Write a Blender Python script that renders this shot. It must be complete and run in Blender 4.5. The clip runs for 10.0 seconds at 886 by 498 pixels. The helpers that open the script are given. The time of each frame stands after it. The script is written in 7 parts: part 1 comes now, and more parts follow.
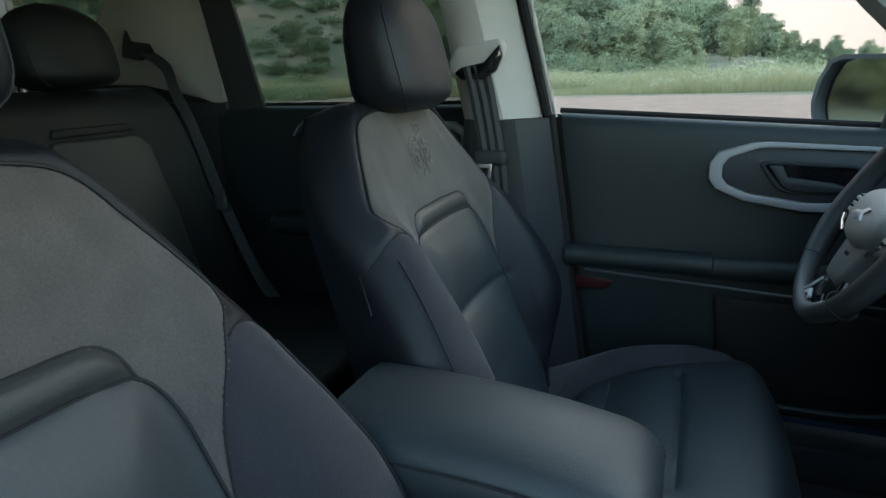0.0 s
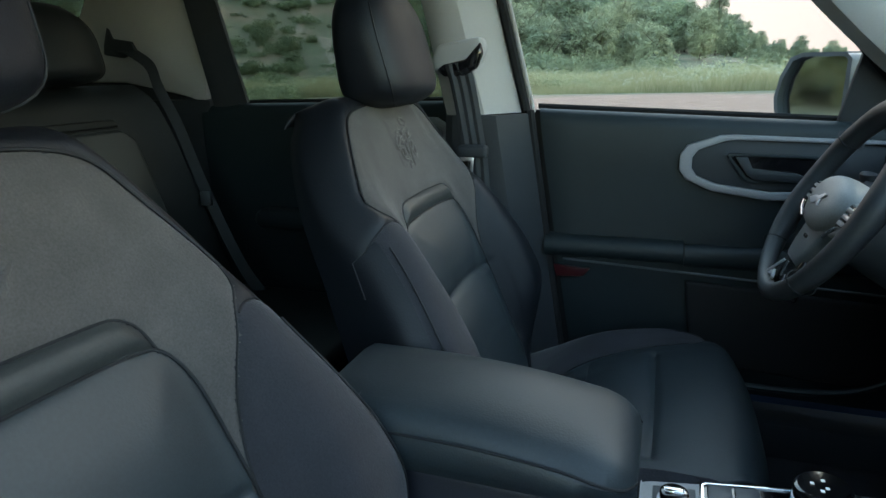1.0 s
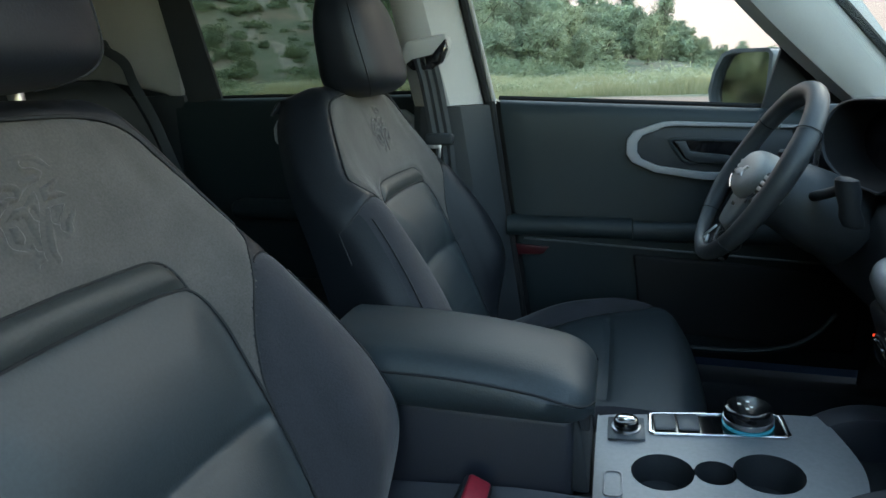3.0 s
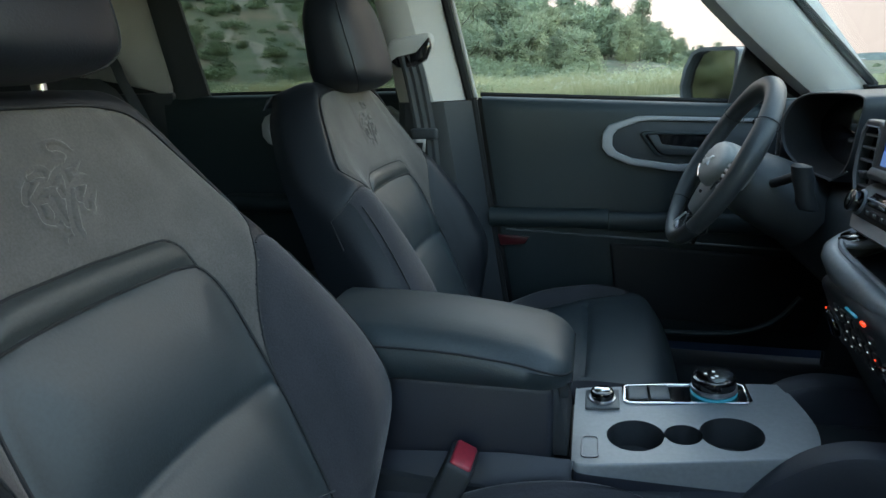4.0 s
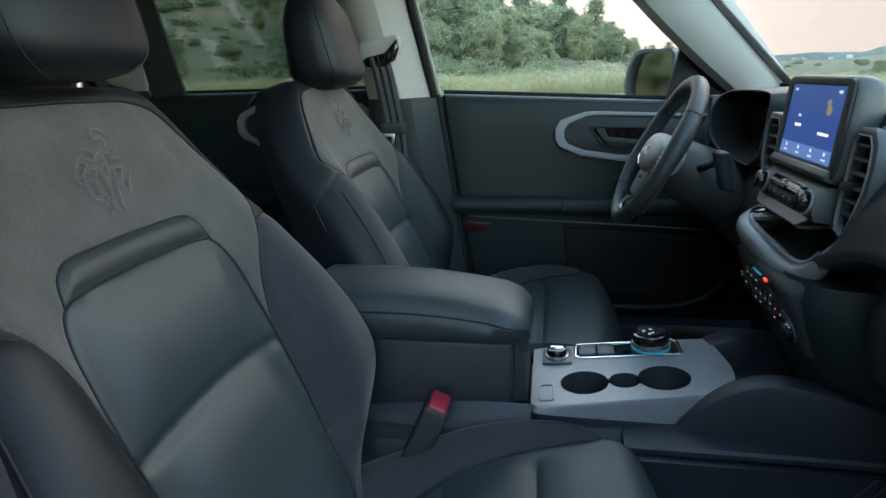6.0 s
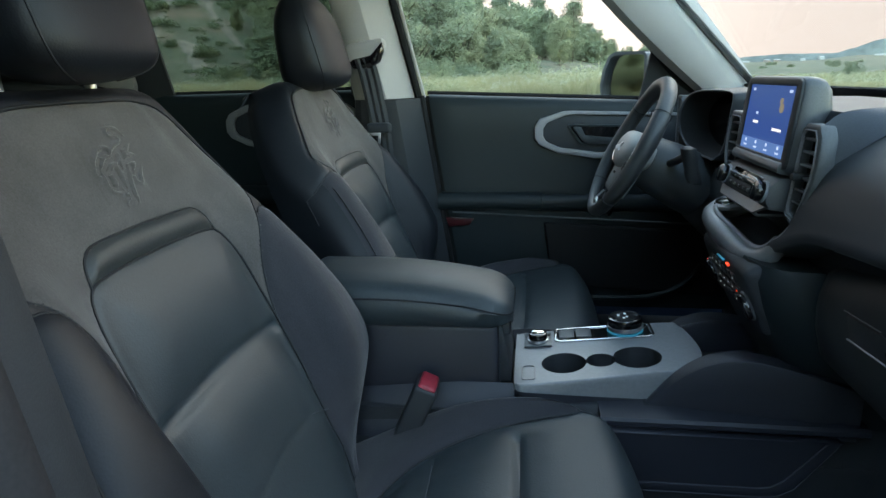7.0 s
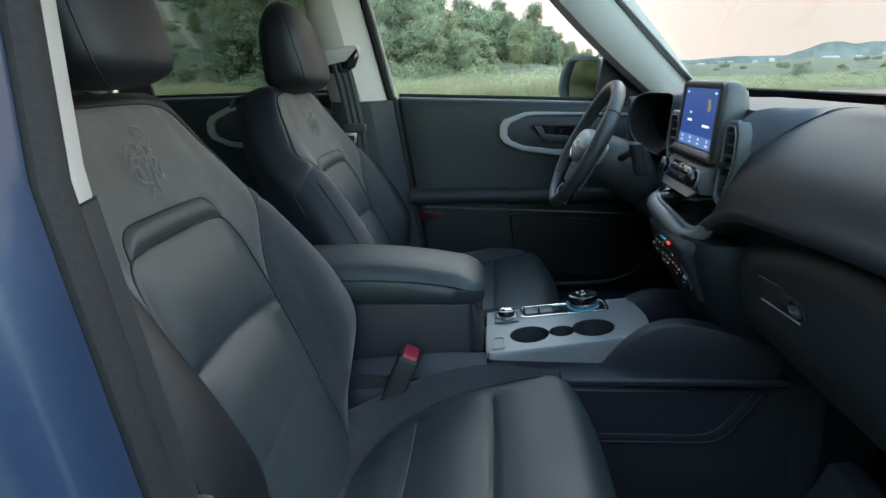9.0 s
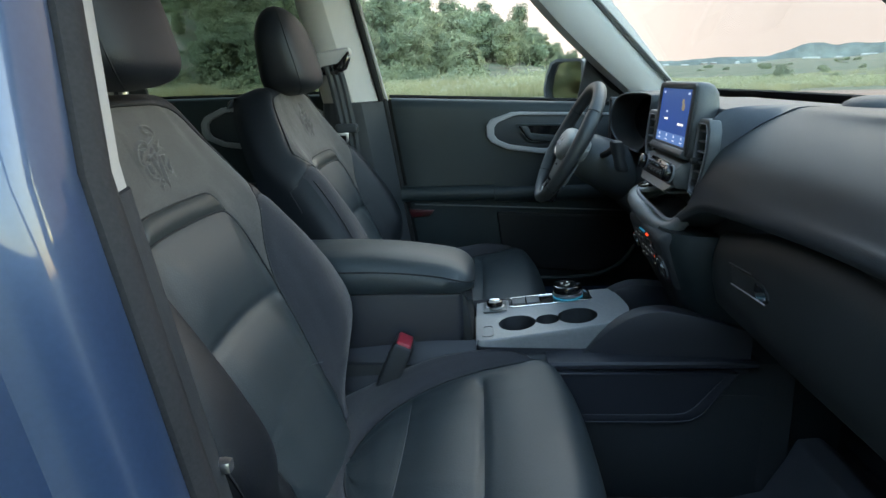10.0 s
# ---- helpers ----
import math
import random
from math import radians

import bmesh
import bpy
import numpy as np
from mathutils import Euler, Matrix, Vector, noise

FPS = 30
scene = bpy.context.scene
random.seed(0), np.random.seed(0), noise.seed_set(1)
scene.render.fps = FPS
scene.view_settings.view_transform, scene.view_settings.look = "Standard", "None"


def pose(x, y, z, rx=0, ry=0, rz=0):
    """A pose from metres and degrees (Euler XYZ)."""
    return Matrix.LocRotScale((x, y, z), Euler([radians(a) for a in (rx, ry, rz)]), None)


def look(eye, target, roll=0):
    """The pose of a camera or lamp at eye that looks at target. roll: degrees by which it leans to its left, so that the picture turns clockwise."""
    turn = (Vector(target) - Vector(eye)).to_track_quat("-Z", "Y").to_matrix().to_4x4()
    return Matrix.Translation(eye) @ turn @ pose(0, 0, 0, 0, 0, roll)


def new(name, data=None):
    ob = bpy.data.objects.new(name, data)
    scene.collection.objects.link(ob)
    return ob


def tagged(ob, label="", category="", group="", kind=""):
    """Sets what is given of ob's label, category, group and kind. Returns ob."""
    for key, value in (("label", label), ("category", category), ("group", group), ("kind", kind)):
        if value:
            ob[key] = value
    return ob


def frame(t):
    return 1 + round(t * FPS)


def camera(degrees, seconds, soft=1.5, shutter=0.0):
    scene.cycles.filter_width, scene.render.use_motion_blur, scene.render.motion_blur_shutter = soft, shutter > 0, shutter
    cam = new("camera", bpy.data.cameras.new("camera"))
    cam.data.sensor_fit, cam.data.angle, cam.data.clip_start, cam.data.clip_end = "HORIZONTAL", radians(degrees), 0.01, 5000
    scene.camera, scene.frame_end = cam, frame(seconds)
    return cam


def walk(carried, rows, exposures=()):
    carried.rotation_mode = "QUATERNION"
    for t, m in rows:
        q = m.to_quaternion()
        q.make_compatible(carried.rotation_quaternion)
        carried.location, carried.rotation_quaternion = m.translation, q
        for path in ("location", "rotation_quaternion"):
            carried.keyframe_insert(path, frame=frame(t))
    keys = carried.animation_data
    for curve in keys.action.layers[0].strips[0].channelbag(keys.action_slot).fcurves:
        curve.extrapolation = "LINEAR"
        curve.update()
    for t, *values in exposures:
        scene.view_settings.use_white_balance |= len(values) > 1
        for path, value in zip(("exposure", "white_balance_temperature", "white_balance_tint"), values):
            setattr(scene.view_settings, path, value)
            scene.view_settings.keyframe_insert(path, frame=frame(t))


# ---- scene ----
cam = camera(71.8, 10.0)
PATH = [
    (0, (0.13, -0.556, 1.237), (-0.599, 1.224, 0.69), -1.6),
    (0.5, (0.13, -0.583, 1.235), (-0.559, 1.213, 0.687), -1.6),
    (1, (0.131, -0.606, 1.232), (-0.525, 1.201, 0.682), -1.6),
    (1.5, (0.132, -0.636, 1.226), (-0.488, 1.185, 0.679), -1.6),
    (2, (0.133, -0.662, 1.222), (-0.455, 1.169, 0.675), -1.6),
    (2.5, (0.136, -0.692, 1.216), (-0.421, 1.15, 0.673), -1.7),
    (4, (0.147, -0.781, 1.202), (-0.323, 1.087, 0.663), -1.8),
    (4.5, (0.15, -0.814, 1.201), (-0.288, 1.06, 0.659), -1.8),
    (5, (0.153, -0.847, 1.202), (-0.257, 1.034, 0.658), -1.8),
    (5.5, (0.155, -0.878, 1.203), (-0.222, 1.009, 0.657), -1.8),
    (7, (0.157, -0.974, 1.204), (-0.128, 0.929, 0.659), -1.8),
    (7.5, (0.158, -1.007, 1.204), (-0.098, 0.9, 0.661), -2.0),
    (8, (0.157, -1.037, 1.207), (-0.071, 0.873, 0.663), -1.9),
    (8.5, (0.155, -1.07, 1.209), (-0.045, 0.844, 0.665), -2.0),
    (9, (0.152, -1.099, 1.209), (-0.022, 0.818, 0.667), -1.9),
    (9.5, (0.15, -1.13, 1.209), (-0.001, 0.789, 0.668), -1.9),
    (10, (0.149, -1.159, 1.21), (0.016, 0.763, 0.67), -2.0),
]
walk(cam, [(t, look(eye, target, roll)) for t, eye, target, roll in PATH], [(0, 3.5, 7350, 6), (2.5, 3.6, 7350, 6), (5, 3.7, 7500, 7), (10, 3.82, 7600, 7)])

# ---- world, sun, exposure ----
world = bpy.data.worlds.new("evening_sky")
scene.world = world
world.use_nodes = True
wn, wl = world.node_tree.nodes, world.node_tree.links
sky = wn.new("ShaderNodeTexSky")
sky.sky_type = "NISHITA"
sky.sun_disc = False
sky.sun_elevation = radians(12)
sky.sun_rotation = radians(30)
sky.air_density, sky.dust_density, sky.ozone_density = 1.0, 1.6, 1.4
wn["Background"].inputs["Strength"].default_value = 0.15
wl.new(sky.outputs[0], wn["Background"].inputs["Color"])
sun_data = bpy.data.lights.new("sun", "SUN")
sun_data.energy, sun_data.angle, sun_data.color = 0.01, radians(60), (1.0, 0.90, 0.80)
sun = new("sun", sun_data)
sun.matrix_world = look((7.3, 12.7, 3.1), (0, 0, 0))
tagged(sun, "soft low evening sun", "sun", kind="structure")


# ---- materials ----
def material(name, colour, rough=0.5, metal=0.0, coat=0.0, vary=0.12, scale=6.0, grain=180.0, bump=0.0, spec=0.5, dirt=0.0):
    m = bpy.data.materials.new(name)
    m.use_nodes = True
    n, l = m.node_tree.nodes, m.node_tree.links
    b = n["Principled BSDF"]
    tc = n.new("ShaderNodeTexCoord")
    big = n.new("ShaderNodeTexNoise")
    big.inputs["Scale"].default_value, big.inputs["Detail"].default_value = scale, 5
    l.new(tc.outputs["Object"], big.inputs["Vector"])
    fine = n.new("ShaderNodeTexNoise")
    fine.inputs["Scale"].default_value, fine.inputs["Detail"].default_value = grain, 3
    l.new(tc.outputs["Object"], fine.inputs["Vector"])
    ramp = n.new("ShaderNodeMapRange")
    ramp.inputs["From Min"].default_value, ramp.inputs["From Max"].default_value = 0.3, 0.7
    ramp.inputs["To Min"].default_value, ramp.inputs["To Max"].default_value = 1 - vary, 1 + vary
    l.new(big.outputs[0], ramp.inputs[0])
    r2 = n.new("ShaderNodeMapRange")
    r2.inputs["From Min"].default_value, r2.inputs["From Max"].default_value = 0.3, 0.7
    r2.inputs["To Min"].default_value, r2.inputs["To Max"].default_value = 1 - vary, 1 + vary
    l.new(fine.outputs[0], r2.inputs[0])
    mul = n.new("ShaderNodeMath")
    mul.operation = "MULTIPLY"
    l.new(ramp.outputs[0], mul.inputs[0])
    l.new(r2.outputs[0], mul.inputs[1])
    col = n.new("ShaderNodeVectorMath")
    col.operation = "SCALE"
    col.inputs[0].default_value = colour
    l.new(mul.outputs[0], col.inputs["Scale"])
    l.new(col.outputs[0], b.inputs["Base Color"])
    rr = n.new("ShaderNodeMapRange")
    rr.inputs["To Min"].default_value, rr.inputs["To Max"].default_value = max(0.02, rough - 0.08), min(1, rough + 0.08)
    l.new(big.outputs[0], rr.inputs[0])
    l.new(rr.outputs[0], b.inputs["Roughness"])
    b.inputs["Metallic"].default_value = metal
    b.inputs["Coat Weight"].default_value = coat
    b.inputs["Coat Roughness"].default_value = 0.05
    b.inputs["Specular IOR Level"].default_value = spec
    if bump:
        bp = n.new("ShaderNodeBump")
        bp.inputs["Strength"].default_value, bp.inputs["Distance"].default_value = bump, 0.001
        l.new(fine.outputs[0], bp.inputs["Height"])
        l.new(bp.outputs[0], b.inputs["Normal"])
    return m


def leather_material(name, colour, rough, cell=420.0, spec=0.55):
    m = material(name, colour, rough, vary=0.1, scale=9, grain=300, spec=spec)
    n, l = m.node_tree.nodes, m.node_tree.links
    v = n.new("ShaderNodeTexVoronoi")
    v.inputs["Scale"].default_value = cell
    tc = n.new("ShaderNodeTexCoord")
    l.new(tc.outputs["Object"], v.inputs["Vector"])
    w = n.new("ShaderNodeTexNoise")
    w.inputs["Scale"].default_value = 14
    l.new(tc.outputs["Object"], w.inputs["Vector"])
    add = n.new("ShaderNodeMath")
    add.operation = "MULTIPLY_ADD"
    add.inputs[1].default_value = 0.5
    l.new(w.outputs[0], add.inputs[0])
    l.new(v.outputs["Distance"], add.inputs[2])
    bp = n.new("ShaderNodeBump")
    bp.inputs["Strength"].default_value, bp.inputs["Distance"].default_value = 0.2, 0.0006
    l.new(add.outputs[0], bp.inputs["Height"])
    l.new(bp.outputs[0], n["Principled BSDF"].inputs["Normal"])
    return m


def fabric_material(name, colour, weave=900.0):
    m = material(name, colour, 0.92, vary=0.16, scale=22, grain=500, bump=0.5)
    b = m.node_tree.nodes["Principled BSDF"]
    b.inputs["Sheen Weight"].default_value, b.inputs["Sheen Roughness"].default_value = 0.35, 0.4
    b.inputs["Sheen Tint"].default_value = (0.78, 0.73, 0.70, 1)
    return m


def glow_material(name, colour, strength):
    m = bpy.data.materials.new(name)
    m.use_nodes = True
    b = m.node_tree.nodes["Principled BSDF"]
    b.inputs["Base Color"].default_value = (*colour, 1)
    b.inputs["Emission Color"].default_value = (*colour, 1)
    b.inputs["Emission Strength"].default_value = strength
    b.inputs["Roughness"].default_value = 0.25
    return m


def glass_material(name, tint, shine=0.5):
    m = bpy.data.materials.new(name)
    m.use_nodes = True
    n, l = m.node_tree.nodes, m.node_tree.links
    n.remove(n["Principled BSDF"])
    tr, gl, mx, lw = n.new("ShaderNodeBsdfTransparent"), n.new("ShaderNodeBsdfGlossy"), n.new("ShaderNodeMixShader"), n.new("ShaderNodeLayerWeight")
    tr.inputs[0].default_value = (*tint, 1)
    gl.inputs["Roughness"].default_value = 0.02
    pw, ml = n.new("ShaderNodeMath"), n.new("ShaderNodeMath")
    pw.operation, ml.operation = "POWER", "MULTIPLY_ADD"
    pw.inputs[1].default_value = 5.0
    ml.inputs[1].default_value, ml.inputs[2].default_value = shine, 0.02
    l.new(lw.outputs["Facing"], pw.inputs[0])
    l.new(pw.outputs[0], ml.inputs[0])
    l.new(ml.outputs[0], mx.inputs[0])
    l.new(tr.outputs[0], mx.inputs[1])
    l.new(gl.outputs[0], mx.inputs[2])
    l.new(mx.outputs[0], n["Material Output"].inputs[0])
    return m


LEATHER = leather_material("dark_leather", (0.022, 0.031, 0.036), 0.51)
# dark vinyl, taken darker still so its colour holds the seat sides' shade
SHADED_SIDE = leather_material("shaded_side_vinyl", (0.008, 0.0098, 0.0135), 0.50, spec=0.34)
# bench vinyl made near-black to stand in for the dim rear of the cabin
DIMMED_BENCH = leather_material("dimmed_bench_vinyl", (0.008, 0.010, 0.011), 0.56, spec=0.36)
SUEDE = fabric_material("grey_suede", (0.080, 0.072, 0.068))
CLOTH = fabric_material("bolster_cloth", (0.026, 0.026, 0.032))
PAD = leather_material("pad_leather", (0.026, 0.030, 0.030), 0.52)
PIPING = material("seam_piping", (0.008, 0.009, 0.011), 0.7)
STITCH = material("grey_thread", (0.075, 0.078, 0.085), 0.8)
DOOR_PLASTIC = material("door_plastic", (0.010, 0.017, 0.020), 0.54, grain=700, bump=0.25, spec=0.4)
GLOVE_SKIN = material("glove_skin", (0.020, 0.024, 0.026), 0.55, grain=700, bump=0.3, spec=0.35)
CONSOLE_SKIN = material("console_skin", (0.017, 0.019, 0.027), 0.50, grain=700, bump=0.25)
DARK_PLASTIC = material("dark_plastic", (0.026, 0.029, 0.033), 0.6, grain=600, bump=0.3, spec=0.35)
DASH_SKIN = material("dash_skin", (0.031, 0.035, 0.040), 0.52, grain=900, bump=0.35, spec=0.45)
DASH_TRIM = material("dash_grey_trim", (0.085, 0.092, 0.098), 0.42, grain=500, bump=0.15)
FLANK = material("dash_flank", (0.042, 0.050, 0.062), 0.48, grain=600, bump=0.2)
GREY_TRIM = material("grey_trim", (0.265, 0.255, 0.262), 0.42, grain=500, bump=0.1)
SILVER = material("satin_silver", (0.28, 0.29, 0.31), 0.5, metal=0.25, vary=0.05)
PLATE = material("console_plate", (0.235, 0.24, 0.25), 0.42, metal=0.3, vary=0.06)
CHROME = material("bright_chrome", (0.75, 0.76, 0.78), 0.12, metal=1.0, vary=0.03)
MIRROR_RIM = material("mirror_rim", (0.15, 0.16, 0.165), 0.45, grain=500, bump=0.1)
BADGE = material("polished_badge", (0.80, 0.81, 0.82), 0.28, metal=0.35, vary=0.03)
GLOSS_BLACK = material("gloss_black", (0.006, 0.006, 0.007), 0.1, coat=0.5)
PILLAR = material("pillar_trim", (0.40, 0.38, 0.365), 0.75, grain=600, bump=0.3, vary=0.05)
HEADLINER = fabric_material("headliner_cloth", (0.34, 0.33, 0.32))
RUBBER = material("rubber_seal", (0.014, 0.014, 0.015), 0.75, grain=300, spec=0.2)
SEAL = material("grey_seal", (0.026, 0.025, 0.027), 0.75, grain=300, spec=0.2)
CARPET = material("black_carpet", (0.036, 0.036, 0.042), 0.95, grain=900, bump=0.8, vary=0.3)
MAT = material("mat_carpet", (0.048, 0.052, 0.066), 0.9, grain=700, bump=0.8, vary=0.2)
BLUE = material("blue_paint", (0.034, 0.064, 0.130), 0.34, metal=0.4, coat=1.0, vary=0.05)
WEBBING = material("belt_webbing", (0.030, 0.032, 0.036), 0.7, grain=900, bump=0.5)
RED_PLASTIC = material("red_plastic", (0.33, 0.018, 0.034), 0.45)
RED_LENS = material("red_reflector", (0.045, 0.006, 0.008), 0.3)
WHEEL_SKIN = leather_material("wheel_leather", (0.038, 0.042, 0.045), 0.5, 700)
COLUMN_SKIN = material("column_plastic", (0.044, 0.050, 0.055), 0.5, grain=700, bump=0.25)
GREY_HUB = material("grey_hub", (0.30, 0.305, 0.29), 0.45, grain=600, bump=0.15)
HUB_DARK = material("dark_hub", (0.17, 0.178, 0.175), 0.42, grain=600, bump=0.15)
STEEL = material("brushed_steel", (0.5, 0.5, 0.52), 0.3, metal=1.0)
GLASS = glass_material("clear_glass", (0.93, 0.96, 0.94))
TINT_GLASS = glass_material("tinted_glass", (0.50, 0.53, 0.49))
MIRROR = material("mirror_glass", (0.75, 0.78, 0.78), 0.008, metal=1.0, vary=0.01)
SCREEN_BLUE = glow_material("screen_blue", (0.018, 0.050, 0.205), 0.10)
SCREEN_PALE = glow_material("screen_pale", (0.06, 0.13, 0.34), 0.10)
SCREEN_WHITE = glow_material("screen_white", (0.75, 0.78, 0.85), 0.1)
SCREEN_MARK = glow_material("screen_mark", (0.30, 0.38, 0.60), 0.14)
SCREEN_TAN = glow_material("screen_tan", (0.16, 0.14, 0.11), 0.10)
LED_RED = glow_material("red_light", (0.7, 0.05, 0.02), 0.15)
LED_BLUE = glow_material("blue_light", (0.05, 0.15, 0.9), 0.25)
LED_CYAN = glow_material("cyan_light", (0.02, 0.20, 0.32), 0.03)
LED_WHITE = glow_material("white_light", (0.5, 0.6, 0.65), 0.05)


# ---- mesh helpers ----
def to_mesh(name, bm, mat, angle=40):
    bmesh.ops.recalc_face_normals(bm, faces=bm.faces)
    me = bpy.data.meshes.new(name)
    bm.to_mesh(me)
    bm.free()
    me.materials.append(mat)
    me.polygons.foreach_set("use_smooth", [True] * len(me.polygons))
    me.set_sharp_from_angle(angle=radians(angle))
    return me


def part(name, bm, mat, parent=None, label="", angle=40):
    ob = new(name, to_mesh(name, bm, mat, angle))
    if parent is not None:
        ob.parent = parent
    if label:
        ob["label"] = label
    return ob


def base(name, at, label, category, group="", kind=""):
    """An Empty at the foot of a thing; parts are built in world places and hung under it."""
    e = new(name)
    e.location = at
    e.empty_display_size = 0.05
    return tagged(e, label, category, group, kind)


def hang(e):
    """Sets the parts of a thing so that they keep their world places."""
    inv = Matrix.Translation(e.location).inverted()
    for c in e.children:
        c.matrix_parent_inverse = inv
    return e


def box(lo, hi, bevel=0.004, seg=2, m=None):
    bm = bmesh.new()
    bmesh.ops.create_cube(bm, size=1)
    for v in bm.verts:
        v.co = Vector([lo[i] + (v.co[i] + 0.5) * (hi[i] - lo[i]) for i in range(3)])
    if bevel:
        bmesh.ops.bevel(bm, geom=bm.edges[:], offset=bevel, segments=seg, affect="EDGES", profile=0.5)
    if m is not None:
        bm.transform(m)
    return bm


def prism(points, axis, lo, hi, bevel=0.004, seg=2):
    """A flat outline, given in the two other axes in order, drawn out along axis from lo to hi."""
    bm = bmesh.new()
    i = "xyz".index(axis)

    def at(p, d):
        q = list(p)
        q.insert(i, d)
        return Vector(q)
    a = [bm.verts.new(at(p, lo)) for p in points]
    b = [bm.verts.new(at(p, hi)) for p in points]
    bm.faces.new(a)
    bm.faces.new(b[::-1])
    for k in range(len(points)):
        j = (k + 1) % len(points)
        bm.faces.new((a[k], b[k], b[j], a[j]))
    bmesh.ops.recalc_face_normals(bm, faces=bm.faces)
    if bevel:
        bmesh.ops.bevel(bm, geom=[e for e in bm.edges if e.calc_face_angle(0) > 0.5], offset=bevel, segments=seg, affect="EDGES", profile=0.5)
    return bm


def frame_prism(outer, inner, axis, lo, hi, bevel=0.002):
    """A ring between two outlines with as many points, drawn out along axis."""
    bm = bmesh.new()
    i = "xyz".index(axis)

    def at(p, d):
        q = list(p)
        q.insert(i, d)
        return Vector(q)
    rings = [[bm.verts.new(at(p, d)) for p in pts] for pts, d in ((outer, lo), (outer, hi), (inner, hi), (inner, lo))]
    n = len(outer)
    for a in range(4):
        r, s = rings[a], rings[(a + 1) % 4]
        for k in range(n):
            bm.faces.new((r[k], r[(k + 1) % n], s[(k + 1) % n], s[k]))
    bmesh.ops.recalc_face_normals(bm, faces=bm.faces)
    if bevel:
        bmesh.ops.bevel(bm, geom=[e for e in bm.edges if e.calc_face_angle(0) > 0.7], offset=bevel, segments=2, affect="EDGES", profile=0.5)
    return bm


def smooth_line(points, n=60, closed=False):
    """Points along a Catmull-Rom curve through the given ones."""
    p = [Vector(q) for q in points]
    m = len(p)
    out = []
    spans = m if closed else m - 1
    for k in range(n + (0 if closed else 1)):
        u = k / n * spans
        i = min(int(u), spans - 1)
        f = u - i
        if closed:
            a, b, c, d = p[(i - 1) % m], p[i % m], p[(i + 1) % m], p[(i + 2) % m]
        else:
            a, b, c, d = p[max(i - 1, 0)], p[i], p[i + 1], p[min(i + 2, m - 1)]
        out.append(0.5 * ((2 * b) + (c - a) * f + (2 * a - 5 * b + 4 * c - d) * f * f + (3 * b - a - 3 * c + d) * f ** 3))
    return out


def tube(points, radius, sides=8, closed=False, flat=1.0, bm=None, up=None):
    """A round or flattened bar along a line of points."""
    bm = bm or bmesh.new()
    pts = [Vector(p) for p in points]
    n = len(pts)
    rings = []
    ref = Vector(up) if up else Vector((0.31, 0.17, 0.93))
    for k in range(n):
        t = (pts[(k + 1) % n] - pts[k - 1]) if closed else (pts[min(k + 1, n - 1)] - pts[max(k - 1, 0)])
        t.normalize()
        s = t.cross(ref)
        s.normalize()
        w = s.cross(t)
        r = radius[k] if isinstance(radius, (list, tuple)) else radius
        rings.append([bm.verts.new(pts[k] + r * (math.cos(2 * math.pi * j / sides) * s + flat * math.sin(2 * math.pi * j / sides) * w)) for j in range(sides)])
    for k in range(n if closed else n - 1):
        a, b = rings[k], rings[(k + 1) % n]
        for j in range(sides):
            bm.faces.new((a[j], a[(j + 1) % sides], b[(j + 1) % sides], b[j]))
    if not closed:
        bm.faces.new(rings[0][::-1])
        bm.faces.new(rings[-1])
    return bm


def loft(rings, caps=True, bm=None):
    """A skin over closed rings of points, all with the same count."""
    bm = bm or bmesh.new()
    vs = [[bm.verts.new(Vector(p)) for p in r] for r in rings]
    n = len(rings[0])
    for a, b in zip(vs, vs[1:]):
        for j in range(n):
            bm.faces.new((a[j], a[(j + 1) % n], b[(j + 1) % n], b[j]))
    if caps:
        bm.faces.new(vs[0][::-1])
        bm.faces.new(vs[-1])
    return bm


def sheet(points, bm=None):
    """A skin over rows of points."""
    bm = bm or bmesh.new()
    vs = [[bm.verts.new(Vector(p)) for p in r] for r in points]
    for a, b in zip(vs, vs[1:]):
        for j in range(len(a) - 1):
            bm.faces.new((a[j], a[j + 1], b[j + 1], b[j]))
    return bm


def thick(bm, depth):
    """Gives a sheet a thickness, away from its normals."""
    bmesh.ops.recalc_face_normals(bm, faces=bm.faces)
    bmesh.ops.solidify(bm, geom=bm.faces[:], thickness=depth)
    return bm


def disc(at, axis, radius, depth, sides=32, bevel=0.0015, m=None):
    """A short cylinder with worn edges; it starts at its place and goes along the axis."""
    bm = bmesh.new()
    bmesh.ops.create_cone(bm, cap_ends=True, segments=sides, radius1=radius, radius2=radius, depth=depth)
    bm.transform(Matrix.Translation((0, 0, depth / 2)))
    if bevel:
        bmesh.ops.bevel(bm, geom=[e for e in bm.edges if e.calc_face_angle(0) > 0.8], offset=bevel, segments=2, affect="EDGES", profile=0.5)
    bm.transform(Matrix.Translation(at) @ Vector((0, 0, 1)).rotation_difference(Vector(axis)).to_matrix().to_4x4())
    return bm


def ease(x, xs, ys):
    """Smooth steps between given values."""
    x = np.asarray(x, float)
    xs, ys = np.array(xs, float), np.array(ys, float)
    d = np.gradient(ys, xs)
    i = np.clip(np.searchsorted(xs, x) - 1, 0, len(xs) - 2)
    h = xs[i + 1] - xs[i]
    t = np.clip((x - xs[i]) / h, 0, 1)
    return (2 * t ** 3 - 3 * t ** 2 + 1) * ys[i] + (t ** 3 - 2 * t ** 2 + t) * h * d[i] + (-2 * t ** 3 + 3 * t ** 2) * ys[i + 1] + (t ** 3 - t ** 2) * h * d[i + 1]


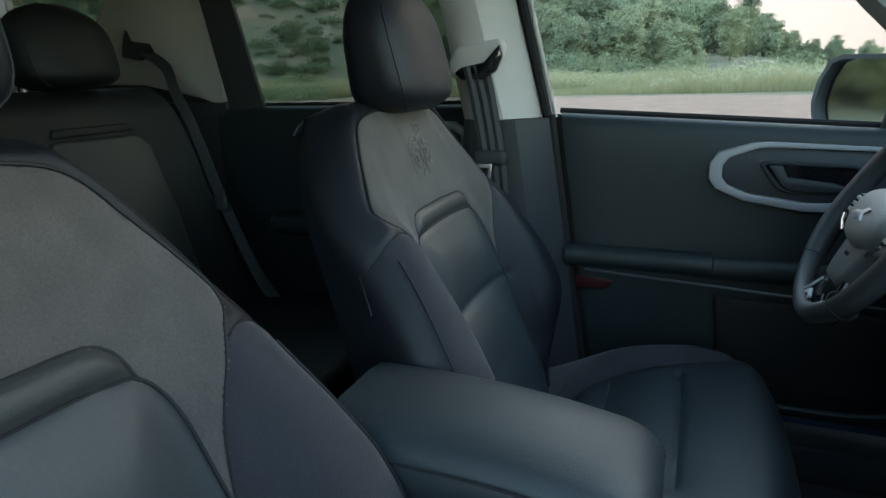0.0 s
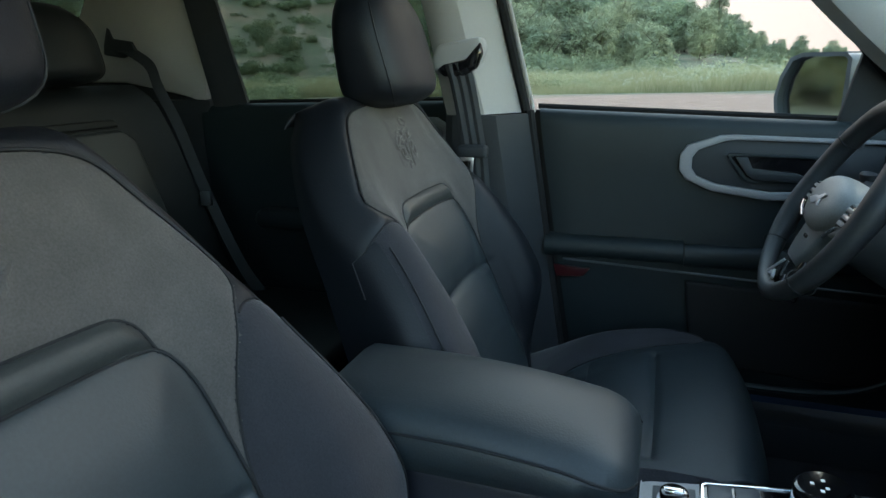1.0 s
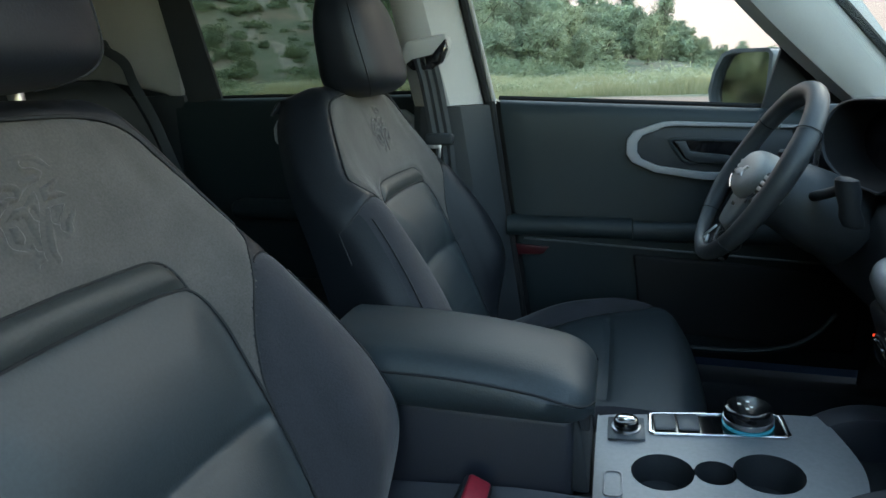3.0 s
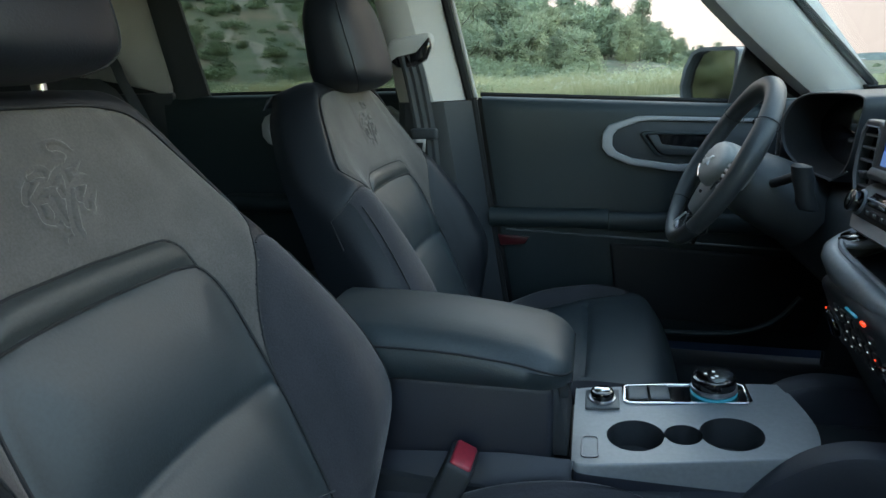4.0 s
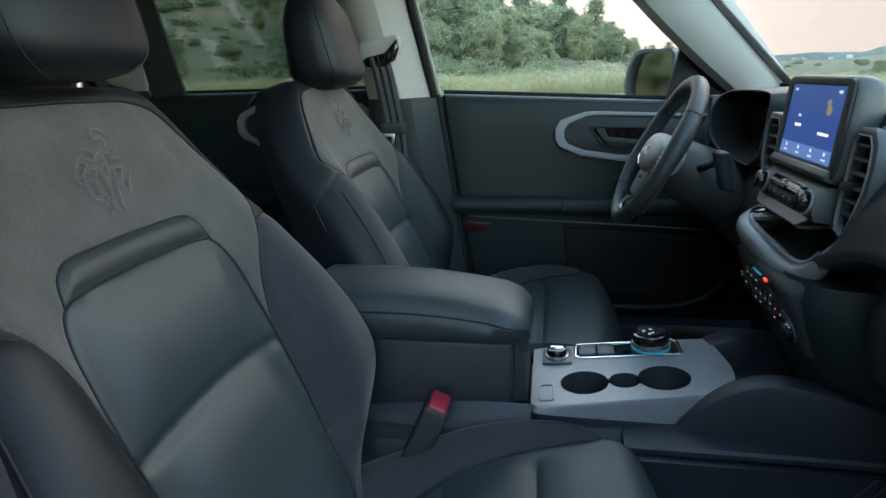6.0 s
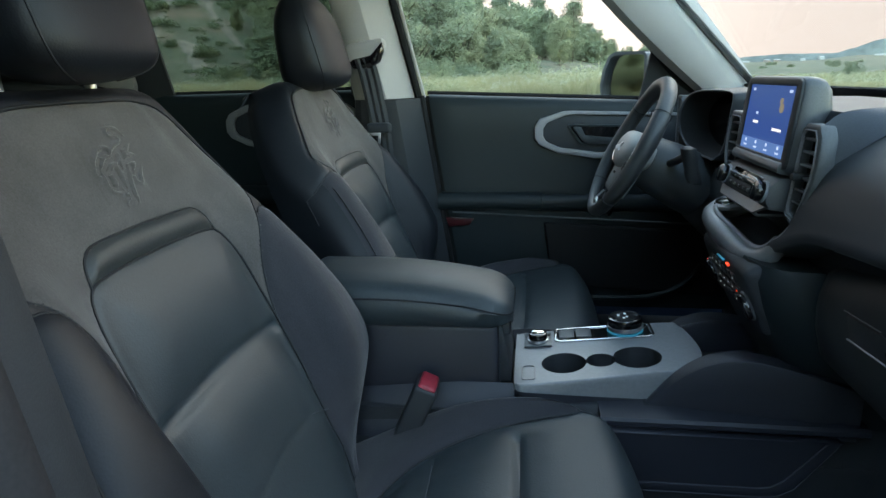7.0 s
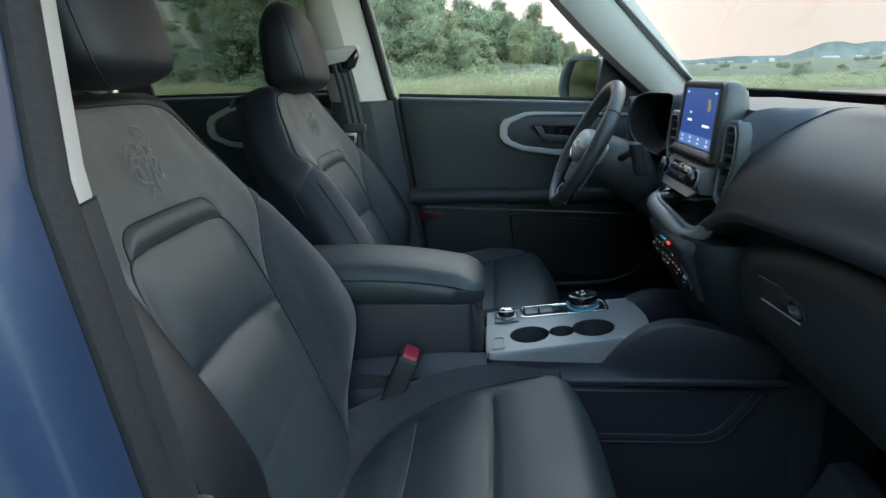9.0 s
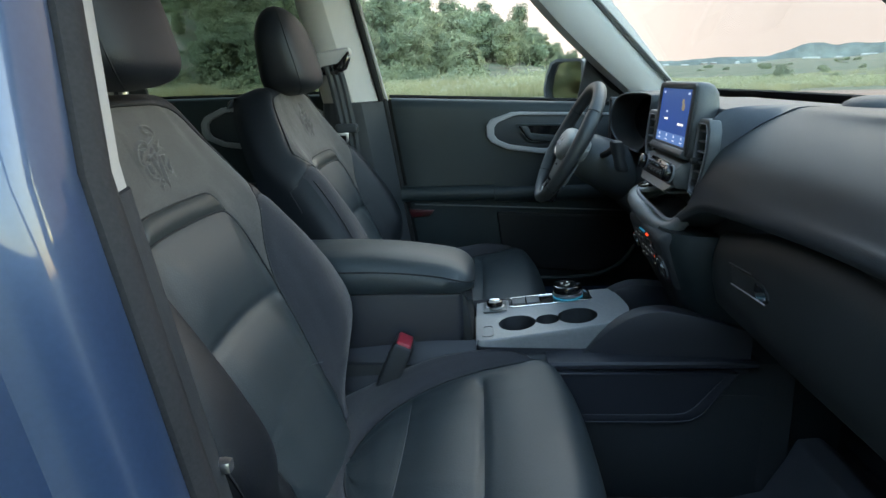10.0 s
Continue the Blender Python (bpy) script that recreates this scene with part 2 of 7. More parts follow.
def line_distance(px, py, line):
    """How far each point of a grid lies from a line of points."""
    best = np.full(px.shape, 9.0)
    for (ax, ay), (bx, by) in zip(line, line[1:]):
        dx, dy = bx - ax, by - ay
        t = np.clip(((px - ax) * dx + (py - ay) * dy) / (dx * dx + dy * dy + 1e-12), 0, 1)
        best = np.minimum(best, np.hypot(px - ax - t * dx, py - ay - t * dy))
    return best


def inside(px, py, poly):
    """Which points of a grid lie in an outline."""
    hit = np.zeros(px.shape, bool)
    n = len(poly)
    for k in range(n):
        (ax, ay), (bx, by) = poly[k], poly[(k + 1) % n]
        cross = (ay > py) != (by > py)
        hit ^= cross & (px < (bx - ax) * (py - ay) / (by - ay + 1e-12) + ax)
    return hit


def curve2(points, n=40, closed=False):
    return [(p.x, p.y) for p in smooth_line([(a, b, 0) for a, b in points], n, closed)]


def grid_parts(pos, region, names, mats, parent, labels):
    """Splits a grid of places into one mesh for each region of its cells."""
    rows, cols = pos.shape[:2]
    for k, name in enumerate(names):
        cells = np.argwhere(region == k)
        if not len(cells):
            continue
        ids = {}
        verts, faces = [], []
        for r, c in cells:
            f = []
            for rr, cc in ((r, c), (r, c + 1), (r + 1, c + 1), (r + 1, c)):
                if (rr, cc) not in ids:
                    ids[rr, cc] = len(verts)
                    verts.append(tuple(pos[rr, cc]))
                f.append(ids[rr, cc])
            faces.append(f)
        me = bpy.data.meshes.new(name)
        me.from_pydata(verts, [], faces)
        me.materials.append(mats[k])
        me.polygons.foreach_set("use_smooth", [True] * len(faces))
        ob = new(name, me)
        ob.parent = parent
        if labels[k]:
            ob["label"] = labels[k]


# ---- seats ----
RECLINE = radians(24)
BACK_FOOT = (-0.186, 0.888)


def seat_point(a, h, off, yc, side):
    """A place on the backrest: a across (towards the car's middle), h up along it, off forward of it."""
    x = BACK_FOOT[0] - np.sin(RECLINE) * h + np.cos(RECLINE) * off
    z = BACK_FOOT[1] + np.cos(RECLINE) * h + np.sin(RECLINE) * off
    return np.stack(np.broadcast_arrays(x, yc + side * a, z), -1)


def back_width(h):
    return ease(h, [-0.34, -0.25, -0.20, -0.15, -0.09, -0.03, 0.03, 0.1, 0.187, 0.26, 0.31, 0.36], [0.15, 0.178, 0.216, 0.270, 0.297, 0.295, 0.282, 0.265, 0.249, 0.221, 0.190, 0.143])


def back_bolster(h):
    return ease(h, [-0.34, -0.22, -0.17, -0.11, -0.04, 0.05, 0.12, 0.19, 0.25, 0.36], [-0.01, 0.0, 0.024, 0.055, 0.060, 0.050, 0.034, 0.010, 0.0, -0.003])


def back_profile(s, h):
    """Across and forward for s from 0 (middle) to 1 (rear edge of the side)."""
    w, b = back_width(h), back_bolster(h)
    k = np.minimum(1, w / 0.25)
    xs = [0, 0.2, 0.38, 0.5, 0.62, 0.72, 0.82, 0.9, 1.0]
    i0 = ease(h, [-0.34, -0.2, -0.08, 0.0, 0.07, 0.12, 0.2, 0.36], [0.112, 0.124, 0.136, 0.139, 0.137, 0.132, 0.124, 0.120])
    a = [0 * w, 0.5 * i0 * k, i0 * k, (i0 + 0.026) * k, (i0 + 0.062) * k, w - 0.036 * k, w - 0.010, w, w - 0.012]
    o = [0 * b, 0 * b, 0.001 + 0 * b, 0.42 * b, 0.98 * b, b - 0.004, b - 0.030, b - 0.062, -0.095 + 0 * b]
    out = []
    for c in (a, o):
        c = np.array(c)
        d = np.gradient(c, np.array(xs), axis=0)
        i = min(max(int(np.searchsorted(xs, s)) - 1, 0), len(xs) - 2)
        g = xs[i + 1] - xs[i]
        t = (s - xs[i]) / g
        out.append((2 * t ** 3 - 3 * t ** 2 + 1) * c[i] + (t ** 3 - 2 * t ** 2 + t) * g * d[i] + (-2 * t ** 3 + 3 * t ** 2) * c[i + 1] + (t ** 3 - t ** 2) * g * d[i + 1])
    return out


INSET = curve2([(0.112, -0.34), (0.124, -0.2), (0.137, -0.08), (0.140, 0.0), (0.139, 0.05), (0.136, 0.100), (0.130, 0.126)], 24) + \
    curve2([(0.130, 0.126), (0.121, 0.142), (0.104, 0.151), (0.05, 0.155), (0.0, 0.156)], 16)
PAD_TOP = curve2([(0.117, 0.144), (0.111, 0.166), (0.102, 0.178), (0.086, 0.185), (0.04, 0.187), (0.0, 0.188)], 24)
PANEL_EDGE = curve2([(0.216, 0.188), (0.208, 0.168), (0.187, 0.143), (0.160, 0.09), (0.148, 0.045), (0.142, 0.010), (0.139, -0.02)], 30)
BOLSTER_TOP = curve2([(0.190, 0.143), (0.205, 0.149), (0.232, 0.143), (0.262, 0.118), (0.29, 0.07)], 20)
TOP_SEAM = curve2([(0.0, 0.330), (0.08, 0.328), (0.125, 0.321), (0.150, 0.306), (0.170, 0.276), (0.192, 0.238), (0.210, 0.204), (0.216, 0.188)], 30)


def mirrored(line):
    return [(-a, h) for a, h in line]


EMBLEM = [  # strokes of a leaping animal, as plain raised shapes
    [(0.0200, 0.0345), (0.0270, 0.0340), (0.0340, 0.0290), (0.0345, 0.0235), (0.0299, 0.0197)],
    [(0.0400, 0.0240), (0.0287, 0.0180), (0.0213, 0.0163), (0.0106, 0.0118), (0.0024, 0.0049), (-0.0064, 0.0039), (-0.0165, -0.0033), (-0.0211, -0.0059)],
    [(-0.0007, 0.0135), (-0.0053, 0.0141), (-0.0131, 0.0119)],
    [(-0.0170, 0.0080), (-0.0230, 0.0023), (-0.0280, -0.0067)],
    [(-0.0211, -0.0059), (-0.0193, -0.0118), (-0.0207, -0.0227), (-0.0185, -0.0255), (-0.0137, -0.0277)],
    [(-0.0178, -0.0088), (-0.0094, -0.0080), (-0.0075, -0.0119), (-0.0066, -0.0223), (-0.0111, -0.0272)],
    [(-0.0035, -0.0081), (-0.0046, -0.0159), (-0.0036, -0.0240), (-0.0033, -0.0311)],
    [(0.0200, 0.0126), (0.0185, 0.0021), (0.0138, -0.0078), (0.0095, -0.0143), (0.0041, -0.0260), (0.0004, -0.0389), (0.0015, -0.0443), (-0.0070, -0.0464)],
    [(0.0188, -0.0005), (0.0274, 0.0007), (0.0382, 0.0005), (0.0402, -0.0036), (0.0318, -0.0119), (0.0274, -0.0154), (0.0247, -0.0219)],
    [(0.0241, -0.0060), (0.0205, -0.0137)],
    [(0.0073, -0.0029), (0.0076, -0.0079)],
]


def headrest(yc, parent, mat_front, mat_side, centre=(-0.318, 1.293), size=(0.041, 0.113, 0.093), lean=9):
    """A padded head restraint with a seam round its front face."""
    rings = []
    n = 48
    la = radians(lean)
    for k in range(33):
        v = math.sin(math.pi / 2 * (-1 + 2 * k / 32))
        up, down = max(0.0, v), max(0.0, -v)
        end = (1 - up ** 3.2) ** 0.5 * (1 - down ** 7) ** 0.5
        w = size[1] * (1 - 0.16 * up ** 1.5 - 0.04 * down) * max(end, 0.02)
        d = size[0] * (1 - 0.24 * v - 0.10 * up ** 2) * max(end, 0.03)
        ring = []
        for j in range(n):
            f = 2 * math.pi * j / n
            c, s_ = math.cos(f), math.sin(f)
            e = 2 / (4.2 if c > 0 else 3.0)
            px = d * math.copysign(abs(c) ** e, c)
            py = w * math.copysign(abs(s_) ** e, s_)
            px += (0.014 if c > 0 else 0.0) * (1 - (py / max(w, 1e-6)) ** 2) * end
            z = v * size[2]
            ring.append((centre[0] + px * math.cos(la) - z * math.sin(la), yc + py, centre[1] + z * math.cos(la) + px * math.sin(la) * 0.6))
        rings.append(ring)
    pad = part("headrest", loft(rings), mat_side, parent, "upright padded headrest", 60)
    for sy in (-1, 1):
        edge = []
        for k in range(2, 31):
            r = rings[k]
            j = 7 if sy > 0 else n - 7
            edge.append(Vector(r[j]) + Vector((0.0004, 0.0004 * sy, 0)))
        part("seam", tube(edge, 0.0012, 6), PIPING, pad)
    for sy in (-1, 1):
        y = yc + sy * 0.066
        x0, z0 = centre[0] - 0.026, centre[1] - size[2]
        part("headrest_post", tube([(x0, y, z0 - 0.045), (x0 - 0.004, y, z0 + 0.03)], 0.0065, 12), STEEL, parent)
        part("post_collar", loft([[(x0 + 0.002 + r * 0.020 * math.cos(f), y + r * 0.017 * math.sin(f), z) for f in np.linspace(0, 2 * math.pi, 20, endpoint=False)] for r, z in ((1.0, z0 - 0.028), (1.0, z0 - 0.012), (0.85, z0 - 0.008), (0.5, z0 - 0.006))]), DARK_PLASTIC, parent)


def front_seat(yc, side, name_label, fall=0.0):
    """A seat; fall is how far its insert and band sit lower on the backrest."""
    inset = [(a, h - fall) for a, h in INSET]
    pad_top = [(a, h - fall) for a, h in PAD_TOP]
    e = base("front_seat", (-0.05, yc, 0.42), name_label, "car seat", "front seats")
    # backrest front, sides and top
    hs = list(np.linspace(-0.34, 0.322, 128))
    rows = [(h, 0.0, 0.0) for h in hs]
    for f in np.linspace(0.12, 1, 12):
        t = f * math.pi / 2
        rows.append((0.322 + 0.034 * math.sin(t), -0.036 * (1 - math.cos(t)), 0.3 * f))
    for f in np.linspace(0.15, 1, 6):
        rows.append((0.356 - 0.016 * f * f, -0.036 - 0.060 * f, 0.3 + 0.6 * f))
    ss = np.concatenate([np.linspace(-1, -0.42, 46)[:-1], np.linspace(-0.42, 0.42, 84), np.linspace(0.42, 1, 46)[1:]])
    hh = np.array([r[0] for r in rows])
    A, O = np.zeros((len(rows), len(ss))), np.zeros((len(rows), len(ss)))
    for j, s in enumerate(ss):
        a, o = back_profile(abs(s), hh)
        A[:, j], O[:, j] = np.sign(s) * a, o
    H = np.repeat(hh[:, None], len(ss), 1)
    drop = np.array([r[1] for r in rows])[:, None]
    q = np.array([r[2] for r in rows])[:, None]
    O = O * (1 - q) + drop
    seams = []
    for line in (inset, pad_top, PANEL_EDGE, BOLSTER_TOP, TOP_SEAM):
        seams += [line, mirrored(line)]
    crease = curve2([(a, h - 0.7 * fall) for a, h in ((-0.140, -0.003), (-0.07, 0.004), (0.0, 0.007), (0.07, 0.004), (0.140, -0.003))], 20)
    crease2 = curve2([(-0.135, -0.150), (-0.08, -0.128), (0.0, -0.118), (0.08, -0.124), (0.135, -0.146)], 20)
    front = (np.abs(ss) < 0.9)[None, :] & (np.arange(len(rows)) < 134)[:, None]
    inset_poly = inset + mirrored(inset)[::-1]
    pad_poly = pad_top + mirrored(pad_top)[::-1]
    depth = np.zeros_like(A)
    for line, dd, ww in [(s, 0.0032, 0.0042) for s in seams] + [(crease, 0.0065, 0.008), (crease2, 0.0016, 0.003)]:
        depth = np.maximum(depth, dd * np.exp(-(line_distance(A, H, line) / ww) ** 2))
    rim_d, crease_d = line_distance(A, H, inset_poly), line_distance(A, H, crease)
    puff = np.where(inside(A, H, inset_poly), 0.011 * (1 - np.exp(-(rim_d / 0.04) ** 2)) * (1 - np.exp(-(crease_d / 0.035) ** 2)), 0.0)
    dpad = np.minimum(line_distance(A, H, pad_poly), line_distance(A, H, inset_poly))
    puff += np.where(inside(A, H, pad_poly) & ~inside(A, H, inset_poly), 0.0035 * (1 - np.exp(-(dpad / 0.007) ** 2)), 0.0)
    rng = np.array([[noise.noise((a * 18 + yc * 9, h * 18, 3.1)) for a, h in zip(ra[::4], rh[::4])] for ra, rh in zip(A, H)])
    wav = np.stack([np.interp(np.arange(len(ss)), np.arange(len(ss))[::4], r) for r in rng])
    O = O + np.where(front, puff - depth + 0.0005 * wav, 0.0007 * wav)
    pos = seat_point(A, H, O, yc, side)
    Ac, Hc = (A[:-1, :-1] + A[1:, 1:]) / 2, (H[:-1, :-1] + H[1:, 1:]) / 2
    R = np.full(Ac.shape, 4)
    sc = (np.abs(ss[:-1]) + np.abs(ss[1:])) / 2
    horn_poly = TOP_SEAM + PANEL_EDGE + [(0.136, -0.02), (0.0, -0.02)]
    panel_poly = horn_poly + mirrored(horn_poly)[::-1]
    bol_poly = [(0.112, -0.35), (0.124, -0.2), (0.136, -0.08), (0.137, -0.02)] + PANEL_EDGE[::-1][:20] + BOLSTER_TOP + [(0.30, -0.35)]
    bol = inside(np.abs(Ac), Hc, bol_poly) & (sc < 0.80)[None, :]
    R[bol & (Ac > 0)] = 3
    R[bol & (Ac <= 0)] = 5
    R[inside(Ac, Hc, panel_poly)] = 2
    R[inside(Ac, Hc, pad_poly)] = 1
    R[inside(Ac, Hc, inset_poly)] = 0
    R[134:, :] = 4
    # sides and door-side bolster use the vinyl that has shade in its colour
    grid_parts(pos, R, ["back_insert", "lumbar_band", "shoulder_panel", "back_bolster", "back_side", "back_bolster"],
               [LEATHER, PAD, SUEDE, CLOTH, SHADED_SIDE, SHADED_SIDE], e,
               ["dark blue-grey leather insert", "", "grey brushed fabric panel", "grey fabric bolster", "dark vinyl sides with shade put into the colour", "dark vinyl bolster with shade put into the colour"])
    # back shell
    shell = []
    for h in np.linspace(-0.34, 0.17, 18):
        w = float(back_width(h)) - 0.032
        shell.append([seat_point(w * math.cos(f), h, -0.090 - 0.012 * math.sin(f), yc, side) for f in np.linspace(0, math.pi, 17)])
    part("back_shell", sheet(shell), DARK_PLASTIC, e)
    # seam cords
    def cord(line, r, mat, name, lift=0.0):
        pts = []
        for a, h in line:
            ab = abs(a)
            s0, s1 = 0.0, 1.0
            for _ in range(24):
                sm = (s0 + s1) / 2
                if float(back_profile(sm, np.array(h))[0]) < ab and sm < 0.9:
                    s0 = sm
                else:
                    s1 = sm
            o = float(back_profile(s0, np.array(h))[1])
            pts.append(seat_point(a, h, o + lift, yc, side))
        part(name, tube(pts, r, 6), mat, e)
    for sg in (1, -1):
        cord([(sg * a, h) for a, h in TOP_SEAM], 0.0019, PIPING, "piping", -0.0012)
        cord([(sg * a, h) for a, h in pad_top], 0.0015, PIPING, "piping", -0.0025)
        cord([(sg * a, h) for a, h in inset if h > -0.34], 0.0016, PIPING, "piping", -0.0022)
        cord([(sg * a, h) for a, h in PANEL_EDGE], 0.0013, PIPING, "piping", -0.0026)
        cord([(sg * a, h) for a, h in BOLSTER_TOP], 0.0013, PIPING, "piping", -0.0024)
        crest = [(sg * (float(back_width(h)) - 0.022), h) for h in np.linspace(0.118, -0.17, 30)]
        cord(crest, 0.0015, PIPING, "piping", 0.0006 + 0.0012)
    cord([p for p in crease2 if -0.085 < p[0] < 0.128], 0.0009, STITCH, "stitching", 0.0060)
    # raised emblem on the shoulder panel
    aa, bb = np.meshgrid(np.linspace(-0.054, 0.050, 130), np.linspace(-0.056, 0.056, 136))
    field = np.full(aa.shape, 9.0)
    for stroke in EMBLEM:
        field = np.minimum(field, line_distance(aa, bb, [(p.x, p.y) for p in smooth_line([(u, v, 0) for u, v in stroke], 14)]))
    rim = np.minimum.reduce([aa + 0.054, 0.050 - aa, bb + 0.056, 0.056 - bb])
    lift = -0.0026 + 0.0034 * (1 - np.exp(-(rim / 0.012) ** 2)) - 0.0050 * np.exp(-(field / 0.0019) ** 2) + 0.0020 * np.exp(-((field - 0.0056) / 0.0024) ** 2)
    ep = seat_point(aa * side, 0.257 + bb, lift, yc, side)
    part("emblem", sheet(ep), SUEDE, e, "tone-on-tone raised emblem", 80)
    # cushion
    xs = np.linspace(-0.22, 0.262, 92)
    crow = [(x, 0.0, 0.0) for x in xs]
    for f in np.linspace(0.1, 1, 14):
        t = f * math.pi / 2 * 1.12
        crow.append((0.262 + 0.048 * math.sin(t), -0.055 * (1 - math.cos(t)), f))
    crow += [(0.306 - 0.012 * f, -0.070 - 0.07 * f, 1.0) for f in np.linspace(0.3, 1, 4)]
    X = np.array([r[0] for r in crow])
    ztop = ease(X, [-0.22, -0.13, -0.087, -0.05, -0.02, 0.022, 0.143, 0.25, 0.32], [0.605, 0.630, 0.645, 0.657, 0.667, 0.680, 0.704, 0.713, 0.707])
    W = ease(X, [-0.22, 0.0, 0.15, 0.23, 0.28, 0.32], [0.240, 0.262, 0.268, 0.258, 0.235, 0.205])
    Bc = ease(X, [-0.22, -0.087, -0.02, 0.045, 0.108, 0.16, 0.22, 0.26, 0.32], [0.0, 0.008, 0.017, 0.023, 0.023, 0.021, 0.012, 0.003, 0.0])
    inn = np.interp(X, [-0.22, -0.063, -0.061, -0.055, -0.045, -0.03, -0.01, 0.018, 0.05, 0.095, 0.149, 0.2, 0.26, 0.32], [0.0, 0.0, 0.02, 0.052, 0.080, 0.106, 0.131, 0.155, 0.174, 0.194, 0.210, 0.220, 0.228, 0.232])
    cs = np.linspace(-1, 1, 150)
    CA, CZ = np.zeros((len(crow), 150)), np.zeros((len(crow), 150))
    for i, (x, dz, f) in enumerate(crow):
        w, b, n_ = W[i], Bc[i], min(inn[i], W[i] - 0.04)
        ka = [0, n_ * 0.5, n_, (n_ + w) / 2 - 0.005, w - 0.026, w - 0.006, w, w - 0.004]
        kz = [0, 0.0, 0.001, 0.75 * b + 0.002, b, b - 0.020, b - 0.055, -0.13]
        k = [0, 0.28, 0.55, 0.68, 0.78, 0.86, 0.92, 1.0]
        sa = np.abs(cs)
        CA[i] = np.sign(cs) * ease(sa, k, ka)
        CZ[i] = ease(sa, k, kz) * (1 - 0.55 * f * (sa > 0.86)) + ztop[i] + dz
    CX = np.repeat(X[:, None], 150, 1) - 0.030 * (np.clip(np.abs(CA) / 0.25, 0, 1) ** 3) * np.clip((CX0 := np.repeat(X[:, None], 150, 1)) / 0.3, 0, 1) ** 3
    dist = np.zeros_like(CA)
    edge = [(max(0.0, n_), x) for x, n_ in zip(X[:100], inn[:100]) if x > -0.066]
    cseams = [(edge, 0.0035, 0.005), (mirrored(edge), 0.0035, 0.005), ([(-0.168, 0.142), (0.0, 0.147), (0.168, 0.142)], 0.006, 0.006), ([(-0.14, 0.022), (0.0, 0.026), (0.14, 0.022)], 0.0016, 0.0035),
              ([(-0.23, 0.306), (0.23, 0.306)], 0.003, 0.004)]
    for line, dd, ww in cseams:
        dist = np.maximum(dist, dd * np.exp(-(line_distance(CA, CX0, line) / ww) ** 2))
    near = np.minimum.reduce([line_distance(CA, CX0, c[0]) for c in cseams])
    cpuff = np.where(np.abs(CA) < inn[:, None], 0.006 * (1 - np.exp(-(near / 0.03) ** 2)), 0)
    CZ = CZ + cpuff - dist
    CZ += 0.0015 * np.array([[noise.noise((a * 11 + yc, x * 11, 0.7)) for a in CA[0][::3].repeat(3)[:150]] for x in X])
    cpos = np.stack([CX, yc + side * CA, CZ], -1)
    ca, cx = (CA[:-1, :-1] + CA[1:, 1:]) / 2, (CX0[:-1, :-1] + CX0[1:, 1:]) / 2
    im = ((inn[:-1] + inn[1:]) / 2)[:, None]
    R = np.where(np.abs(ca) > im, np.where(ca > 0, 3, 6), np.where(cx > 0.145, 0, np.where(cx > 0.0235, 1, 2)))
    R[(cs[:-1] > 0.84)[None, :].repeat(R.shape[0], 0)] = 4
    R[(cs[:-1] < -0.84)[None, :].repeat(R.shape[0], 0)] = 7
    R[98:, :] = np.where(np.abs(ca[98:]) < 0.25, 5, np.where(ca[98:] > 0, 4, 7))
    grid_parts(cpos, R, ["cushion_front", "cushion_middle", "cushion_rear", "cushion_bolster", "cushion_side", "cushion_lip", "cushion_bolster", "cushion_side"],
               [LEATHER, LEATHER, LEATHER, CLOTH, SHADED_SIDE, LEATHER, CLOTH, SHADED_SIDE], e, ["smooth leather front of the cushion", "", "", "grey fabric cushion bolster", "", "", "grey fabric cushion bolster", ""])
    for sg in (1, -1):
        part("piping", tube([(x - 0.030 * min(1, n_ / 0.25) ** 3 * max(0, x / 0.3) ** 3, yc + sg * side * n_, float(z) - 0.001) for x, n_, z in zip(X, inn, ztop) if -0.066 < x < 0.262][:60], 0.0015, 6), PIPING, e)
    part("stitching", tube([(0.022 + 0.004 * (1 - (a / 0.14) ** 2), yc + side * a, 0.6815 + 0.0035 * (1 - (a / 0.14) ** 2)) for a in np.linspace(-0.122, 0.122, 24)], 0.0009, 6), STITCH, e)
    # base and its side shield
    part("seat_base", box((-0.20, yc - 0.19, 0.50), (0.24, yc + 0.19, 0.62), 0.02, 3), DARK_PLASTIC, e)
    part("side_shield", box((-0.24, yc - side * 0.255 - 0.012, 0.53), (0.20, yc - side * 0.255 + 0.012, 0.63), 0.010, 3), DARK_PLASTIC, e)
    for x in (-0.16, 0.18):
        for y in (-0.16, 0.16):
            part("seat_leg", box((x - 0.03, yc + y - 0.02, 0.42), (x + 0.03, yc + y + 0.02, 0.51), 0.006), DARK_PLASTIC, e)
    part("recliner_cover", disc((-0.20, yc + side * 0.235, 0.60), (0, side, 0), 0.05, 0.03, 24, 0.006), DARK_PLASTIC, e)
    if side < 0:
        headrest(yc, e, LEATHER, SHADED_SIDE, (-0.324, 1.282), (0.050, 0.112, 0.104))
    else:
        headrest(yc, e, LEATHER, SHADED_SIDE, (-0.322, 1.301), (0.042, 0.101, 0.096))
    return hang(e)


front_seat(0.37, -1, "dark leather and grey fabric driver seat beside the armrest", 0.022)
front_seat(-0.37, 1, "dark leather and grey fabric passenger seat by the open door")


